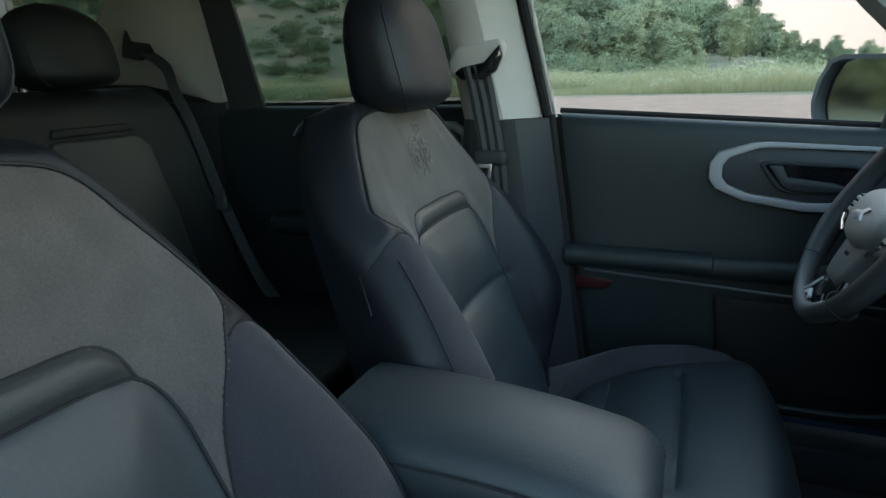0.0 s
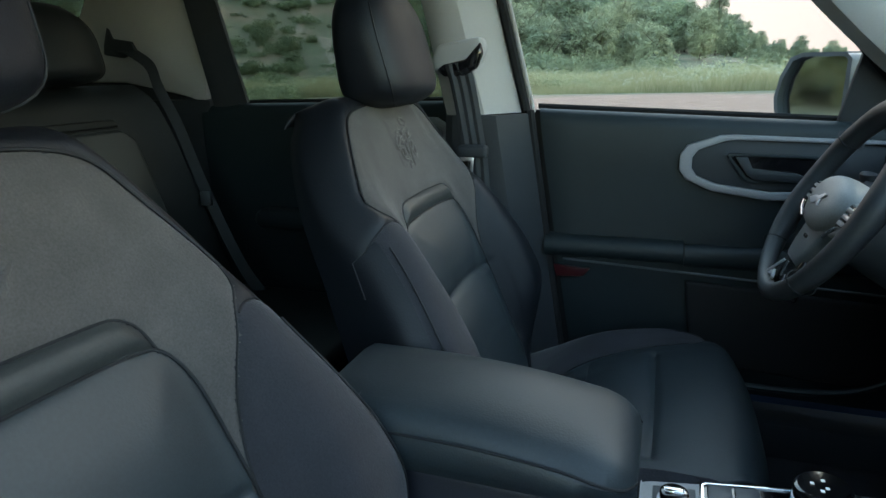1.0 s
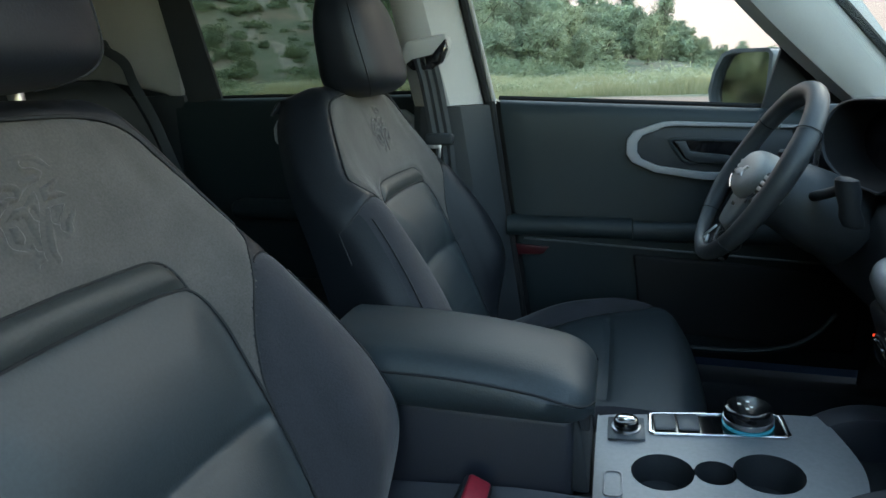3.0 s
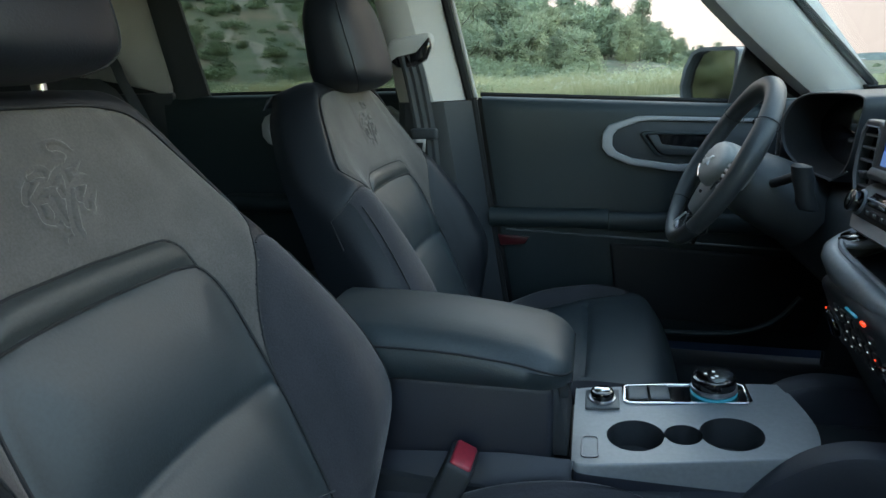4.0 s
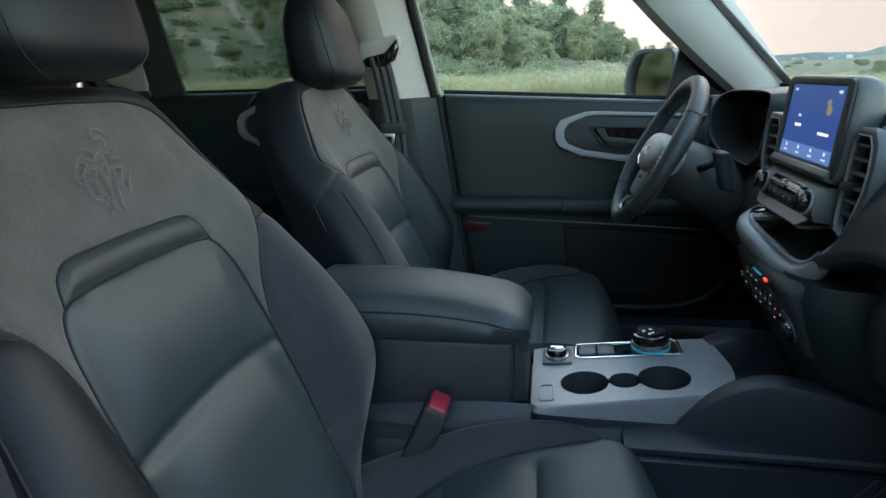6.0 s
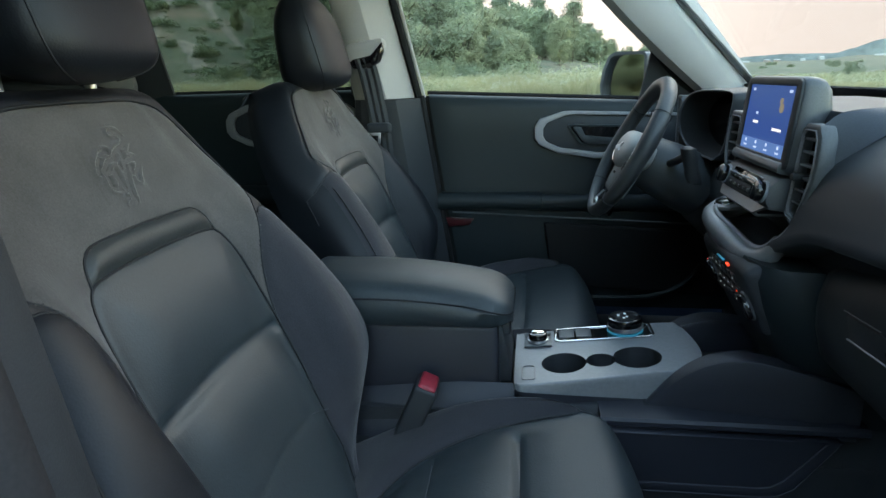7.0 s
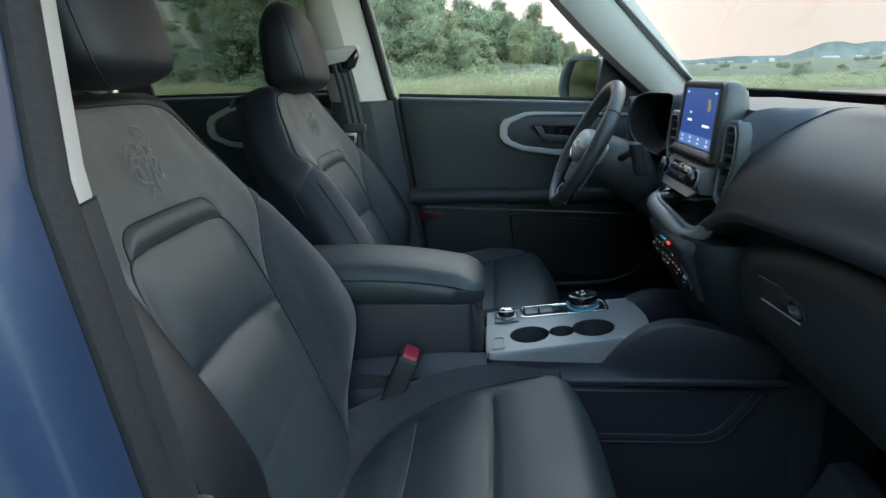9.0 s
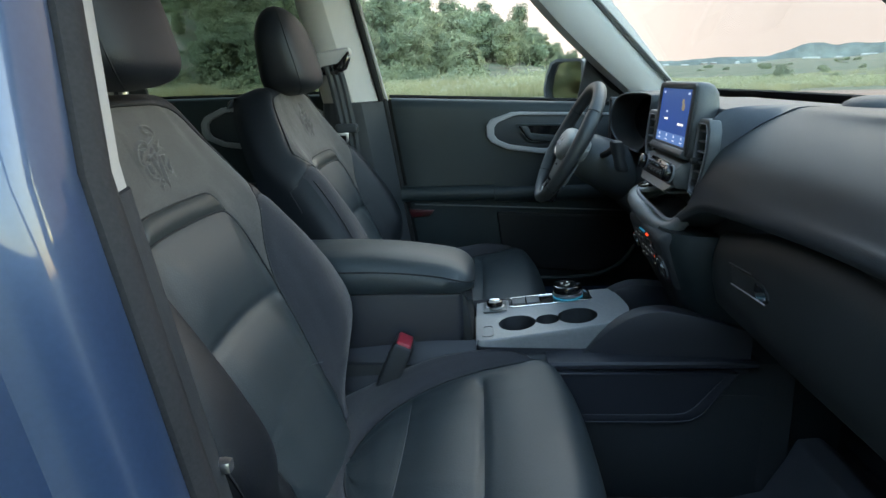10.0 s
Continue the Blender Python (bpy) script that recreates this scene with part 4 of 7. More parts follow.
# ---- dashboard ----
dash = base("dashboard", (0.62, 0, 0.7), "dark soft-touch dashboard with upright centre screen", "dashboard")
# soft pad on the passenger's side; its left end sweeps down to the tray
PAD_PROF = [(0.775, 1.118, -0.18), (0.765, 1.140, -0.19), (0.70, 1.149, -0.204), (0.625, 1.150, -0.206), (0.590, 1.138, -0.200), (0.550, 1.113, -0.190), (0.514, 1.080, -0.172), (0.498, 1.045, -0.158), (0.491, 1.018, -0.137), (0.4885, 1.008, -0.100), (0.490, 1.001, -0.074), (0.497, 0.995, -0.060), (0.54, 0.990, -0.056), (0.60, 0.988, -0.056)]
rows = []
for u in np.linspace(0, 1, 70):
    row = []
    for k, (x, z, yl) in enumerate(PAD_PROF):
        y = -0.715 + (yl + 0.715) * u
        w = float(ease(y, [-0.72, -0.26, -0.21, -0.058, 0], [0, 0, 0.04, 1.0, 1.0]))
        if k >= 8:
            z = z - 0.050 * w * (1, 1.0, 1.05, 1.1, 1.1, 1.1)[k - 8] + 0.02 * min(1, max(0, -y - 0.2) / 0.45)
            x = x - 0.004 * w
        x += 0.030 * float(ease(-y, [0.0, 0.17, 0.3, 0.5, 0.72], [0, 0, 0.3, 0.8, 1.0])) * (0.515 < 1.13 - x)
        row.append((x, y, z - 0.05 * max(0, -y - 0.45) ** 2))
    rows.append(smooth_line(row, 52))
part("upper_pad", thick(sheet(rows), 0.012), DASH_SKIN, dash, "dark soft dash pad", 60)
part("pad_shadow_gap", box((0.545, -0.715, 0.90), (0.57, -0.05, 1.005), 0.0), DARK_PLASTIC, dash)
glove_prof = [(0.60, 0.985), (0.558, 0.982), (0.542, 0.972), (0.536, 0.950), (0.535, 0.90), (0.537, 0.875), (0.545, 0.845), (0.565, 0.825), (0.60, 0.815), (0.64, 0.812), (0.90, 0.81)]
rows = []
for y in np.linspace(-0.70, -0.163, 40):
    lo = float(ease(-y, [0.0, 0.16, 0.22, 0.34, 0.72], [1, 1, 0.8, 0, 0]))
    rows.append([(x + 0.02 * max(0, -y - 0.4) + 0.02 * max(0, y + 0.18) / 0.02, y, z - 0.035 * lo * (z > 0.94)) for x, z in glove_prof])
part("glove_box", thick(sheet(rows), 0.015), GLOVE_SKIN, dash, "closed dark glove box lid", 60)
slot_o = [(-0.258, 0.924), (-0.335, 0.930), (-0.366, 0.929), (-0.380, 0.921), (-0.384, 0.914), (-0.380, 0.908), (-0.368, 0.904), (-0.27, 0.898)]
part("glove_handle", prism(slot_o, "x", 0.5180, 0.5220, 0.0012), GLOVE_SKIN, dash, "recessed glove box handle")
# flat black patch painted as the shade in the handle's hollow
part("handle_hollow", prism([(-0.345, 0.926), (-0.370, 0.925), (-0.379, 0.918), (-0.380, 0.912), (-0.372, 0.9075), (-0.352, 0.907), (-0.343, 0.915)], "x", 0.5172, 0.5202, 0.0), GLOSS_BLACK, dash)
# thin pale bars stand in for highlights along the slot's edges
for a, b, r_, mt in (((-0.252, 0.9275), (-0.330, 0.9335), 0.0008, DASH_TRIM), ((-0.268, 0.8985), (-0.378, 0.9060), 0.0012, GREY_TRIM)):
    part("handle_edge", tube([(0.5176, a[0], a[1]), (0.5176, b[0], b[1])], r_, 8), mt, dash)
# top in the middle and on the driver's side
mid_prof = [(0.775, 1.118), (0.765, 1.140), (0.70, 1.150), (0.62, 1.152), (0.56, 1.150), (0.535, 1.146), (0.528, 1.130), (0.528, 1.00), (0.54, 0.99)]
rows = [[(x, y, z) for x, z in mid_prof] for y in np.linspace(-0.158, 0.172, 10)]
part("centre_top", thick(sheet(rows), 0.015), FLANK, dash, "grey centre of the dash top")
# grey flank that runs from beside the vent up into the dash top
top_edge = smooth_line([(0.508, -0.162, 1.133), (0.535, -0.156, 1.148), (0.60, -0.160, 1.1525), (0.68, -0.170, 1.152), (0.765, -0.175, 1.142)], 30)
mid_edge = smooth_line([(0.512, -0.169, 1.108), (0.545, -0.172, 1.136), (0.600, -0.188, 1.1505), (0.68, -0.192, 1.1515), (0.765, -0.187, 1.1415)], 30)
low_edge = smooth_line([(0.513, -0.173, 1.079), (0.550, -0.191, 1.1135), (0.590, -0.201, 1.139), (0.63, -0.208, 1.1515), (0.765, -0.195, 1.141)], 30)
part("dash_flank", thick(sheet([top_edge, mid_edge, low_edge]), 0.006), FLANK, dash, "blue-grey flank of the dash top", 80)
drv_prof = [(0.775, 1.118), (0.765, 1.138), (0.70, 1.146), (0.62, 1.146), (0.575, 1.142), (0.56, 1.10), (0.56, 1.03), (0.525, 1.015), (0.508, 0.99), (0.508, 0.93), (0.525, 0.87), (0.56, 0.82), (0.63, 0.78), (0.75, 0.76)]
rows = [[(x, y, z) for x, z in drv_prof] for y in np.linspace(0.170, 0.715, 16)]
part("driver_panel", thick(sheet(rows), 0.02), COLUMN_SKIN, dash)
dome = [[(0.715 + 0.045 * r * math.cos(f), -0.225 + 0.05 * r * math.sin(f), 1.148 + h) for f in np.linspace(0, 2 * math.pi, 28, endpoint=False)] for r, h in ((1.0, 0.0), (0.92, 0.007), (0.7, 0.013), (0.4, 0.016), (0.02, 0.0165))]
part("sensor_dome", loft(dome), DASH_SKIN, dash, "low dark dome on the dash top", 60)

# instrument binnacle: a rounded hood over a hollow whose shade is painted black
HOOD = [(0.478, 0.472, 1.105), (0.488, 0.463, 1.138), (0.499, 0.435, 1.153), (0.510, 0.398, 1.157), (0.516, 0.30, 1.159), (0.516, 0.240, 1.157), (0.515, 0.226, 1.148), (0.513, 0.226, 1.125), (0.508, 0.232, 1.065), (0.502, 0.258, 1.036), (0.498, 0.30, 1.033), (0.496, 0.36, 1.033), (0.489, 0.42, 1.042), (0.481, 0.460, 1.066)]
hood = smooth_line(HOOD, 84, True)
hc = Vector((0.5, 0.35, 1.095))
def hood_ring(k, dx):
    return [Vector((p.x + dx, hc.y + (p.y - hc.y) * k, hc.z + (p.z - hc.z) * k)) for p in hood]
part("cluster_hood", loft([hood_ring(1.10, 0.10), hood_ring(1.07, 0.03), hood_ring(1.05, 0.006), hood_ring(1.03, 0.0), hood_ring(1.0, 0.0), hood_ring(0.985, 0.004)], False), DASH_SKIN, dash, "dark rounded instrument hood", 50)
part("cluster_cowl", loft([hood_ring(0.985, 0.004), hood_ring(0.96, 0.014), hood_ring(0.86, 0.075)], False), RUBBER, dash, "inside of the instrument hood, blackened for its shade", 50)
part("cluster_face", loft([hood_ring(0.90, 0.06), hood_ring(0.5, 0.066), hood_ring(0.02, 0.066)]), GLOSS_BLACK, dash, "unlit instrument display")
part("cluster_trim", tube([(0.506, 0.222, 1.052), (0.498, 0.262, 1.031)], 0.0016, 6), CHROME, dash)
# driver's outer vent
part("side_vent", frame_prism([(0.50, 1.03), (0.50, 1.145), (0.535, 1.145), (0.535, 1.03)], [(0.506, 1.037), (0.506, 1.138), (0.528, 1.138), (0.528, 1.037)], "x", 0.488, 0.53, 0.002), DASH_TRIM, dash)
for k in range(6):
    part("vent_slat", box((0.492, 0.505, 1.045 + 0.017 * k), (0.520, 0.529, 1.049 + 0.017 * k), 0.001), DASH_SKIN, dash)

# upright screen in its housing, leaning back a little
CY = -0.009
def bezel(y0, y1, z0, z1, r):
    return [(y1, z0 + r), (y1, z1 - r), (y1 - r * 0.3, z1 - r * 0.3), (y1 - r, z1), (y0 + r, z1), (y0 + r * 0.3, z1 - r * 0.3), (y0, z1 - r), (y0, z0 + r), (y0 + r * 0.3, z0 + r * 0.3), (y0 + r, z0), (y1 - r, z0), (y1 - r * 0.3, z0 + r * 0.3)]


LEAN = Matrix.Translation((0.490, 0, 1.075)) @ Matrix.Rotation(radians(5.5), 4, "Y") @ Matrix.Translation((-0.490, 0, -1.075))
def lean(bm):
    bm.transform(LEAN)
    return bm
hring = lambda x, k, zt, zb: [(x, CY + (y - CY) * k, z) for y, z in bezel(CY - 0.107, CY + 0.105, zb, zt, 0.013)]
hous = part("screen_housing", lean(loft([hring(0.4905, 0.985, 1.188, 1.066), hring(0.494, 1.0, 1.190, 1.064), hring(0.506, 1.0, 1.190, 1.064), hring(0.517, 0.99, 1.187, 1.07), hring(0.525, 0.97, 1.179, 1.09), hring(0.530, 0.95, 1.162, 1.10), hring(0.540, 0.93, 1.13, 1.10)])), DASH_TRIM, dash, "grey rounded screen housing", 50)
part("screen_bezel", lean(frame_prism(bezel(CY - 0.104, CY + 0.102, 1.067, 1.187, 0.011), bezel(CY - 0.086, CY + 0.086, 1.081, 1.177, 0.002), "x", 0.4865, 0.4935, 0.002)), DASH_SKIN, hous, "dark screen bezel")
part("touch_screen", lean(box((0.4885, CY - 0.0865, 1.080), (0.4915, CY + 0.0865, 1.178), 0.0)), SCREEN_BLUE, hous, "lit blue touch screen")
part("icon_bar", lean(box((0.4880, CY - 0.0855, 1.0815), (0.48845, CY + 0.0855, 1.099), 0.0)), SCREEN_PALE, hous)
for k in range(4):
    y = CY + 0.064 - 0.043 * k
    part("icon", lean(box((0.48755, y - 0.0028, 1.0918), (0.4879, y + 0.0028, 1.0962), 0.0)), SCREEN_MARK, hous)
    part("caption_bar", lean(box((0.48755, y - 0.006, 1.0855), (0.4879, y + 0.006, 1.0878), 0.0)), SCREEN_MARK, hous)
for y, z, w in ((CY + 0.040, 1.123, 0.010), (CY - 0.046, 1.117, 0.016), (CY + 0.040, 1.136, 0.004), (CY + 0.070, 1.170, 0.004), (CY - 0.070, 1.170, 0.005)):
    part("text_bar", lean(box((0.4880, y - w, z - 0.0018), (0.48845, y + w, z + 0.0018), 0.0)), SCREEN_WHITE if abs(z - 1.12) < 0.004 else SCREEN_MARK, hous)
part("picture", lean(disc((0.4885, CY - 0.050, 1.147), (-1, 0, 0), 0.0065, 0.0012, 20, 0.0)), SCREEN_TAN, hous)
part("picture", lean(disc((0.4885, CY - 0.046, 1.156), (-1, 0, 0), 0.0045, 0.0012, 20, 0.0)), SCREEN_TAN, hous)
part("screen_chin", prism([(0.500, 1.080), (0.4840, 1.0775), (0.4800, 1.070), (0.4825, 1.064), (0.500, 1.060)], "y", CY - 0.096, CY + 0.100, 0.002), DASH_TRIM, hous, "pale bar below the screen")
# upright vents either side, each a deep slatted opening in a grey frame
for sy in (-1, 1):
    fl = lambda pts: [(CY + sy * a, z) for a, z in pts] if sy > 0 else [(CY + sy * a, z) for a, z in pts][::-1]
    wd = 0.012 if sy > 0 else 0.005
    o = [(0.102, 1.018), (0.106, 1.006), (0.136, 0.999), (0.150, 1.010), (0.162 + wd, 1.060), (0.165 + wd, 1.085), (0.162 + wd, 1.118), (0.150 + wd, 1.133), (0.120, 1.133), (0.107, 1.124)]
    i_ = [(0.110, 1.022), (0.114, 1.015), (0.133, 1.010), (0.140, 1.016), (0.152 + wd, 1.062), (0.155 + wd, 1.085), (0.152 + wd, 1.113), (0.144 + wd, 1.124), (0.122, 1.124), (0.115, 1.117)]
    tilt = Matrix.Translation((0.490 if sy > 0 else 0.496, 0, 1.02)) @ Matrix.Rotation(radians(4), 4, "Y") @ Matrix.Translation((-0.496, 0, -1.02))
    bm = frame_prism(fl(o), fl(i_), "x", 0.494, 0.514, 0.003)
    bm.transform(tilt)
    v = part("centre_vent", bm, DASH_TRIM, dash, "upright air vent with slats")
    bm = prism(fl(i_), "x", 0.508, 0.512, 0.0)
    bm.transform(tilt)
    part("vent_throat", bm, GLOSS_BLACK, v)
    bm = frame_prism(fl([(0.131 + (a - 0.131) * 1.05, 1.067 + (z - 1.067) * 1.03) for a, z in i_]), fl(i_), "x", 0.4925, 0.4965, 0.001)
    bm.transform(tilt)
    part("vent_rim", bm, GREY_TRIM, v, "thin pale rim")
    for k in range(6):
        z = 1.029 + 0.0165 * k
        a0 = float(np.interp(z, [1.02, 1.11], [0.111, 0.117]))
        a1 = float(np.interp(z, [1.02, 1.06, 1.085, 1.115], [0.140, 0.151 + wd, 0.154 + wd, 0.151 + wd]))
        bm = box((0.4965, min(CY + sy * a0, CY + sy * a1), z), (0.507, max(CY + sy * a0, CY + sy * a1), z + 0.0032), 0.0008)
        bm.transform(tilt)
        part("vent_slat", bm, DASH_TRIM, v)
    bm = box((0.486, min(CY + sy * 0.116, CY + sy * 0.130), 1.059), (0.512, max(CY + sy * 0.116, CY + sy * 0.130), 1.069), 0.003)
    bm.transform(tilt)
    part("vent_tab", bm, DARK_PLASTIC, v)
    part("vent_chrome", tube([(0.493, CY + sy * 0.108, 1.014), (0.493, CY + sy * 0.133, 1.0085)], 0.0022, 6), CHROME, v)
# radio strip with two knobs at its ends
radio = part("radio_strip", prism([(0.510, 1.060), (0.486, 1.057), (0.474, 1.046), (0.471, 1.026), (0.476, 1.014), (0.510, 1.010)], "y", CY - 0.097, CY + 0.099, 0.003), DASH_TRIM, dash, "grey radio strip")
part("radio_slot", prism([(0.480, 1.0525), (0.4722, 1.0445), (0.4700, 1.0375), (0.478, 1.036)], "y", CY - 0.060, CY + 0.062, 0.001), GLOSS_BLACK, radio)
part("slot_edge", tube([(0.4722, CY - 0.060, 1.0455), (0.4722, CY + 0.062, 1.0455)], 0.0012, 6), SILVER, radio)
part("button_row", prism([(0.4712, 1.0345), (0.4695, 1.0335), (0.4695, 1.0245), (0.4725, 1.0235)], "y", CY - 0.060, CY + 0.062, 0.001), DARK_PLASTIC, radio)
for y in np.linspace(-0.05, 0.05, 6):
    part("radio_button", box((0.4680, CY + y - 0.004, 1.0270), (0.4705, CY + y + 0.004, 1.0318), 0.001), DASH_TRIM, radio)
for y in (CY + 0.083, CY - 0.080):
    k_ = part("radio_knob", disc((0.474, y, 1.036), (-0.96, 0, 0.26), 0.0140, 0.015, 28, 0.003), GLOSS_BLACK, radio)
    part("knob_ring", disc((0.4735, y, 1.036), (-0.96, 0, 0.26), 0.0160, 0.004, 28, 0.001), SILVER, k_)
    part("knob_cap", disc((0.4597, y, 1.0399), (-0.96, 0, 0.26), 0.0105, 0.001, 28, 0.0004), GLOSS_BLACK, k_)
part("radio_chin", thick(sheet([[(0.474, CY - 0.096, 1.016), (0.474, CY + 0.098, 1.016)], [(0.467, CY - 0.078, 1.008), (0.467, CY + 0.075, 1.008)], [(0.471, CY - 0.074, 1.0045), (0.471, CY + 0.070, 1.0045)], [(0.53, CY - 0.072, 1.004), (0.53, CY + 0.066, 1.004)]]), 0.004), DASH_TRIM, dash, "grey chin below the radio")
# open tray below it, with a wide satin lip
lip = smooth_line([(0.520, 0.130, 0.996), (0.490, 0.128, 0.986), (0.462, 0.118, 0.975), (0.447, 0.098, 0.967), (0.445, 0.060, 0.959), (0.455, 0.0, 0.946), (0.464, -0.052, 0.938), (0.476, -0.084, 0.944), (0.490, -0.112, 0.972), (0.502, -0.140, 1.004)], 54)
inner_dir = [Vector((0.55, 0.0, 0.965)) - p for p in lip]
rows = []
for p, d in zip(lip, inner_dir):
    d = Vector((d.x, d.y * 0.8, 0)).normalized()
    rows.append([p + 0.030 * d + Vector((0, 0, -0.020)), p + 0.0235 * d + Vector((0, 0, 0.0055)), p + 0.019 * d + Vector((0, 0, 0.009)), p + 0.006 * d + Vector((0, 0, 0.0085)), p + Vector((0, 0, 0.003)), p - 0.002 * d - Vector((0, 0, 0.008)), p + 0.006 * d - Vector((0, 0, 0.026)), p + 0.02 * d - Vector((0, 0, 0.032))])
part("tray_lip", thick(sheet(rows), 0.003), PLATE, dash, "grey rounded tray lip", 60)
part("tray_trim", tube([p + 0.0205 * Vector((d.x, d.y * 0.8, 0)).normalized() + Vector((0, 0, 0.0088)) for p, d in zip(lip[4:-8], inner_dir[4:-8])], 0.0042, 8), SILVER, dash, "satin silver line on the lip")
part("tray_floor", thick(sheet([[(0.468, 0.100, 0.950), (0.478, -0.07, 0.928)], [(0.57, 0.11, 0.946), (0.57, -0.11, 0.926)]]), 0.008), DARK_PLASTIC, dash)
part("tray_back", box((0.555, -0.15, 0.92), (0.57, 0.14, 1.01), 0.0), DARK_PLASTIC, dash)
part("start_plate", prism([(0.462, 0.070), (0.470, 0.122), (0.520, 0.128), (0.520, 0.082), (0.480, 0.064)], "z", 0.976, 0.983, 0.003), SILVER, dash)
part("start_button", disc((0.482, 0.099, 0.982), (-0.25, 0, 0.97), 0.0155, 0.008, 28, 0.002), GLOSS_BLACK, dash, "round start button")
part("start_ring", disc((0.482, 0.099, 0.981), (-0.25, 0, 0.97), 0.0180, 0.005, 28, 0.001), CHROME, dash)
# climate panel
m = Matrix.Translation((0.478, 0.0, 0.885)) @ Matrix.Rotation(radians(-22), 4, "Y")
bm = box((-0.012, -0.118, -0.056), (0.022, 0.112, 0.050), 0.012, 4)
bm.transform(m)
hv = part("climate_panel", bm, DARK_PLASTIC, dash, "dark climate panel with lit buttons")
def on_panel(y, z, w, h, mat, name):
    b_ = box((-0.0150, y - w, z - h), (-0.0115, y + w, z + h), 0.0008)
    b_.transform(m)
    part(name, b_, mat, hv)
for y in (0.088, -0.088):
    d_ = disc((-0.012, y, -0.012), (-1, 0, 0), 0.020, 0.009, 28, 0.002)
    d_.transform(m)
    kn = part("climate_knob", d_, GLOSS_BLACK, hv)
    d_ = disc((-0.012, y, -0.012), (-1, 0, 0), 0.0225, 0.003, 28, 0.001)
    d_.transform(m)
    part("knob_ring", d_, DASH_TRIM, kn)
for r in range(3):
    for c in range(6):
        y, z = 0.052 - 0.021 * c, 0.022 - 0.022 * r
        on_panel(y, z, 0.0075, 0.0065, DARK_PLASTIC, "climate_button")
        if (r * 5 + c * 3) % 7 in (2, 5):
            continue
        b_ = box((-0.0160, y - 0.0012, z - 0.0008), (-0.0151, y + 0.0012, z + 0.0008), 0.0)
        b_.transform(m)
        part("button_light", b_, LED_RED if (r, c) in ((1, 5), (2, 3), (0, 4)) else LED_WHITE, hv)
on_panel(-0.006, 0.041, 0.016, 0.0016, LED_CYAN, "display_strip")
on_panel(-0.040, 0.040, 0.005, 0.0022, LED_RED, "hazard_light")
on_panel(-0.060, -0.026, 0.003, 0.0025, LED_BLUE, "cool_mark")
on_panel(-0.066, -0.040, 0.0025, 0.0015, LED_RED, "warm_mark")
on_panel(0.109, 0.000, 0.002, 0.0025, LED_RED, "warm_mark")
# body of the centre stack down to the tunnel
ring = lambda z, x0, w: [(x0, w * 0.55, z), (x0 + 0.010, w * 0.80, z), (x0 + 0.03, w * 0.94, z), (x0 + 0.07, w, z), (0.80, w, z), (0.80, -w, z), (x0 + 0.07, -w, z), (x0 + 0.03, -w * 0.94, z), (x0 + 0.010, -w * 0.80, z), (x0, -w * 0.55, z)]
part("stack_body", loft([ring(0.46, 0.60, 0.12), ring(0.70, 0.56, 0.125), ring(0.76, 0.53, 0.130), ring(0.80, 0.505, 0.138), ring(0.84, 0.484, 0.148), ring(0.88, 0.470, 0.154), ring(0.915, 0.460, 0.154), ring(0.938, 0.466, 0.148)]), DOOR_PLASTIC, dash, "", 60)
hang(dash)

# ---- steering wheel ----
WC = Vector((0.358, 0.362, 1.045))
wheel = base("steering_wheel", (0.50, 0.345, 0.98), "black leather steering wheel with grey hub and chrome spoke", "steering wheel")
WM = Matrix.Translation(WC) @ Matrix.Rotation(radians(28), 4, "Y") @ Matrix.Scale(0.857, 4) @ Matrix(((0, 0, -1, 0), (-1, 0, 0, 0), (0, 1, 0, 0), (0, 0, 0, 1)))
# local frame: x to the car's right, y up along the rim's plane, z towards the driver
RW = 0.168
def rim_pt(f):
    k = 1 + 0.012 * max(0, -math.sin(f)) ** 6
    return Vector((RW * math.cos(f), RW * k * math.sin(f), 0))
def wpart(name, bm, mat, parent, label="", angle=40):
    bm.transform(WM)
    return part(name, bm, mat, parent, label, angle)
rim_pts = [rim_pt(f) for f in np.linspace(0, 2 * math.pi, 96, endpoint=False)]
rad = [0.0182 + 0.0025 * (abs(math.cos(2 * f - 0.6)) ** 4) - 0.0058 * max(0.0, -math.sin(f)) ** 3 for f in np.linspace(0, 2 * math.pi, 96, endpoint=False)]
wpart("rim", tube(rim_pts, rad, 16, True, 1.0, up=(0, 0, 1)), WHEEL_SKIN, wheel, "thick stitched leather rim", 80)
for f in (0.62, math.pi - 0.62, -0.75, math.pi + 0.75):
    p, t = rim_pt(f), Vector((-math.sin(f), math.cos(f), 0))
    wpart("rim_seam", tube([p + 0.0205 * (math.cos(u) * Vector((math.cos(f), math.sin(f), 0)) + 1.12 * math.sin(u) * Vector((0, 0, 1))) for u in np.linspace(0, 2 * math.pi, 20, endpoint=False)], 0.0010, 6, True), PIPING, wheel)
hub_o = [(-0.074, 0.014), (-0.066, 0.040), (-0.040, 0.056), (0.0, 0.062), (0.040, 0.056), (0.066, 0.040), (0.074, 0.014), (0.060, -0.008), (0.034, -0.024), (0.0, -0.030), (-0.034, -0.024), (-0.060, -0.008)]
hub_rings = []
for k, z in ((0.86, -0.050), (1.0, -0.030), (1.02, -0.012), (1.0, 0.000), (0.95, 0.009), (0.84, 0.016), (0.62, 0.021), (0.30, 0.0235), (0.02, 0.024)):
    hub_rings.append([(p.x * 1.16 * k, -0.004 + (p.y * 1.06 - 0.016) * k, z) for p in smooth_line([(x, y, 0) for x, y in hub_o], 48, True)])
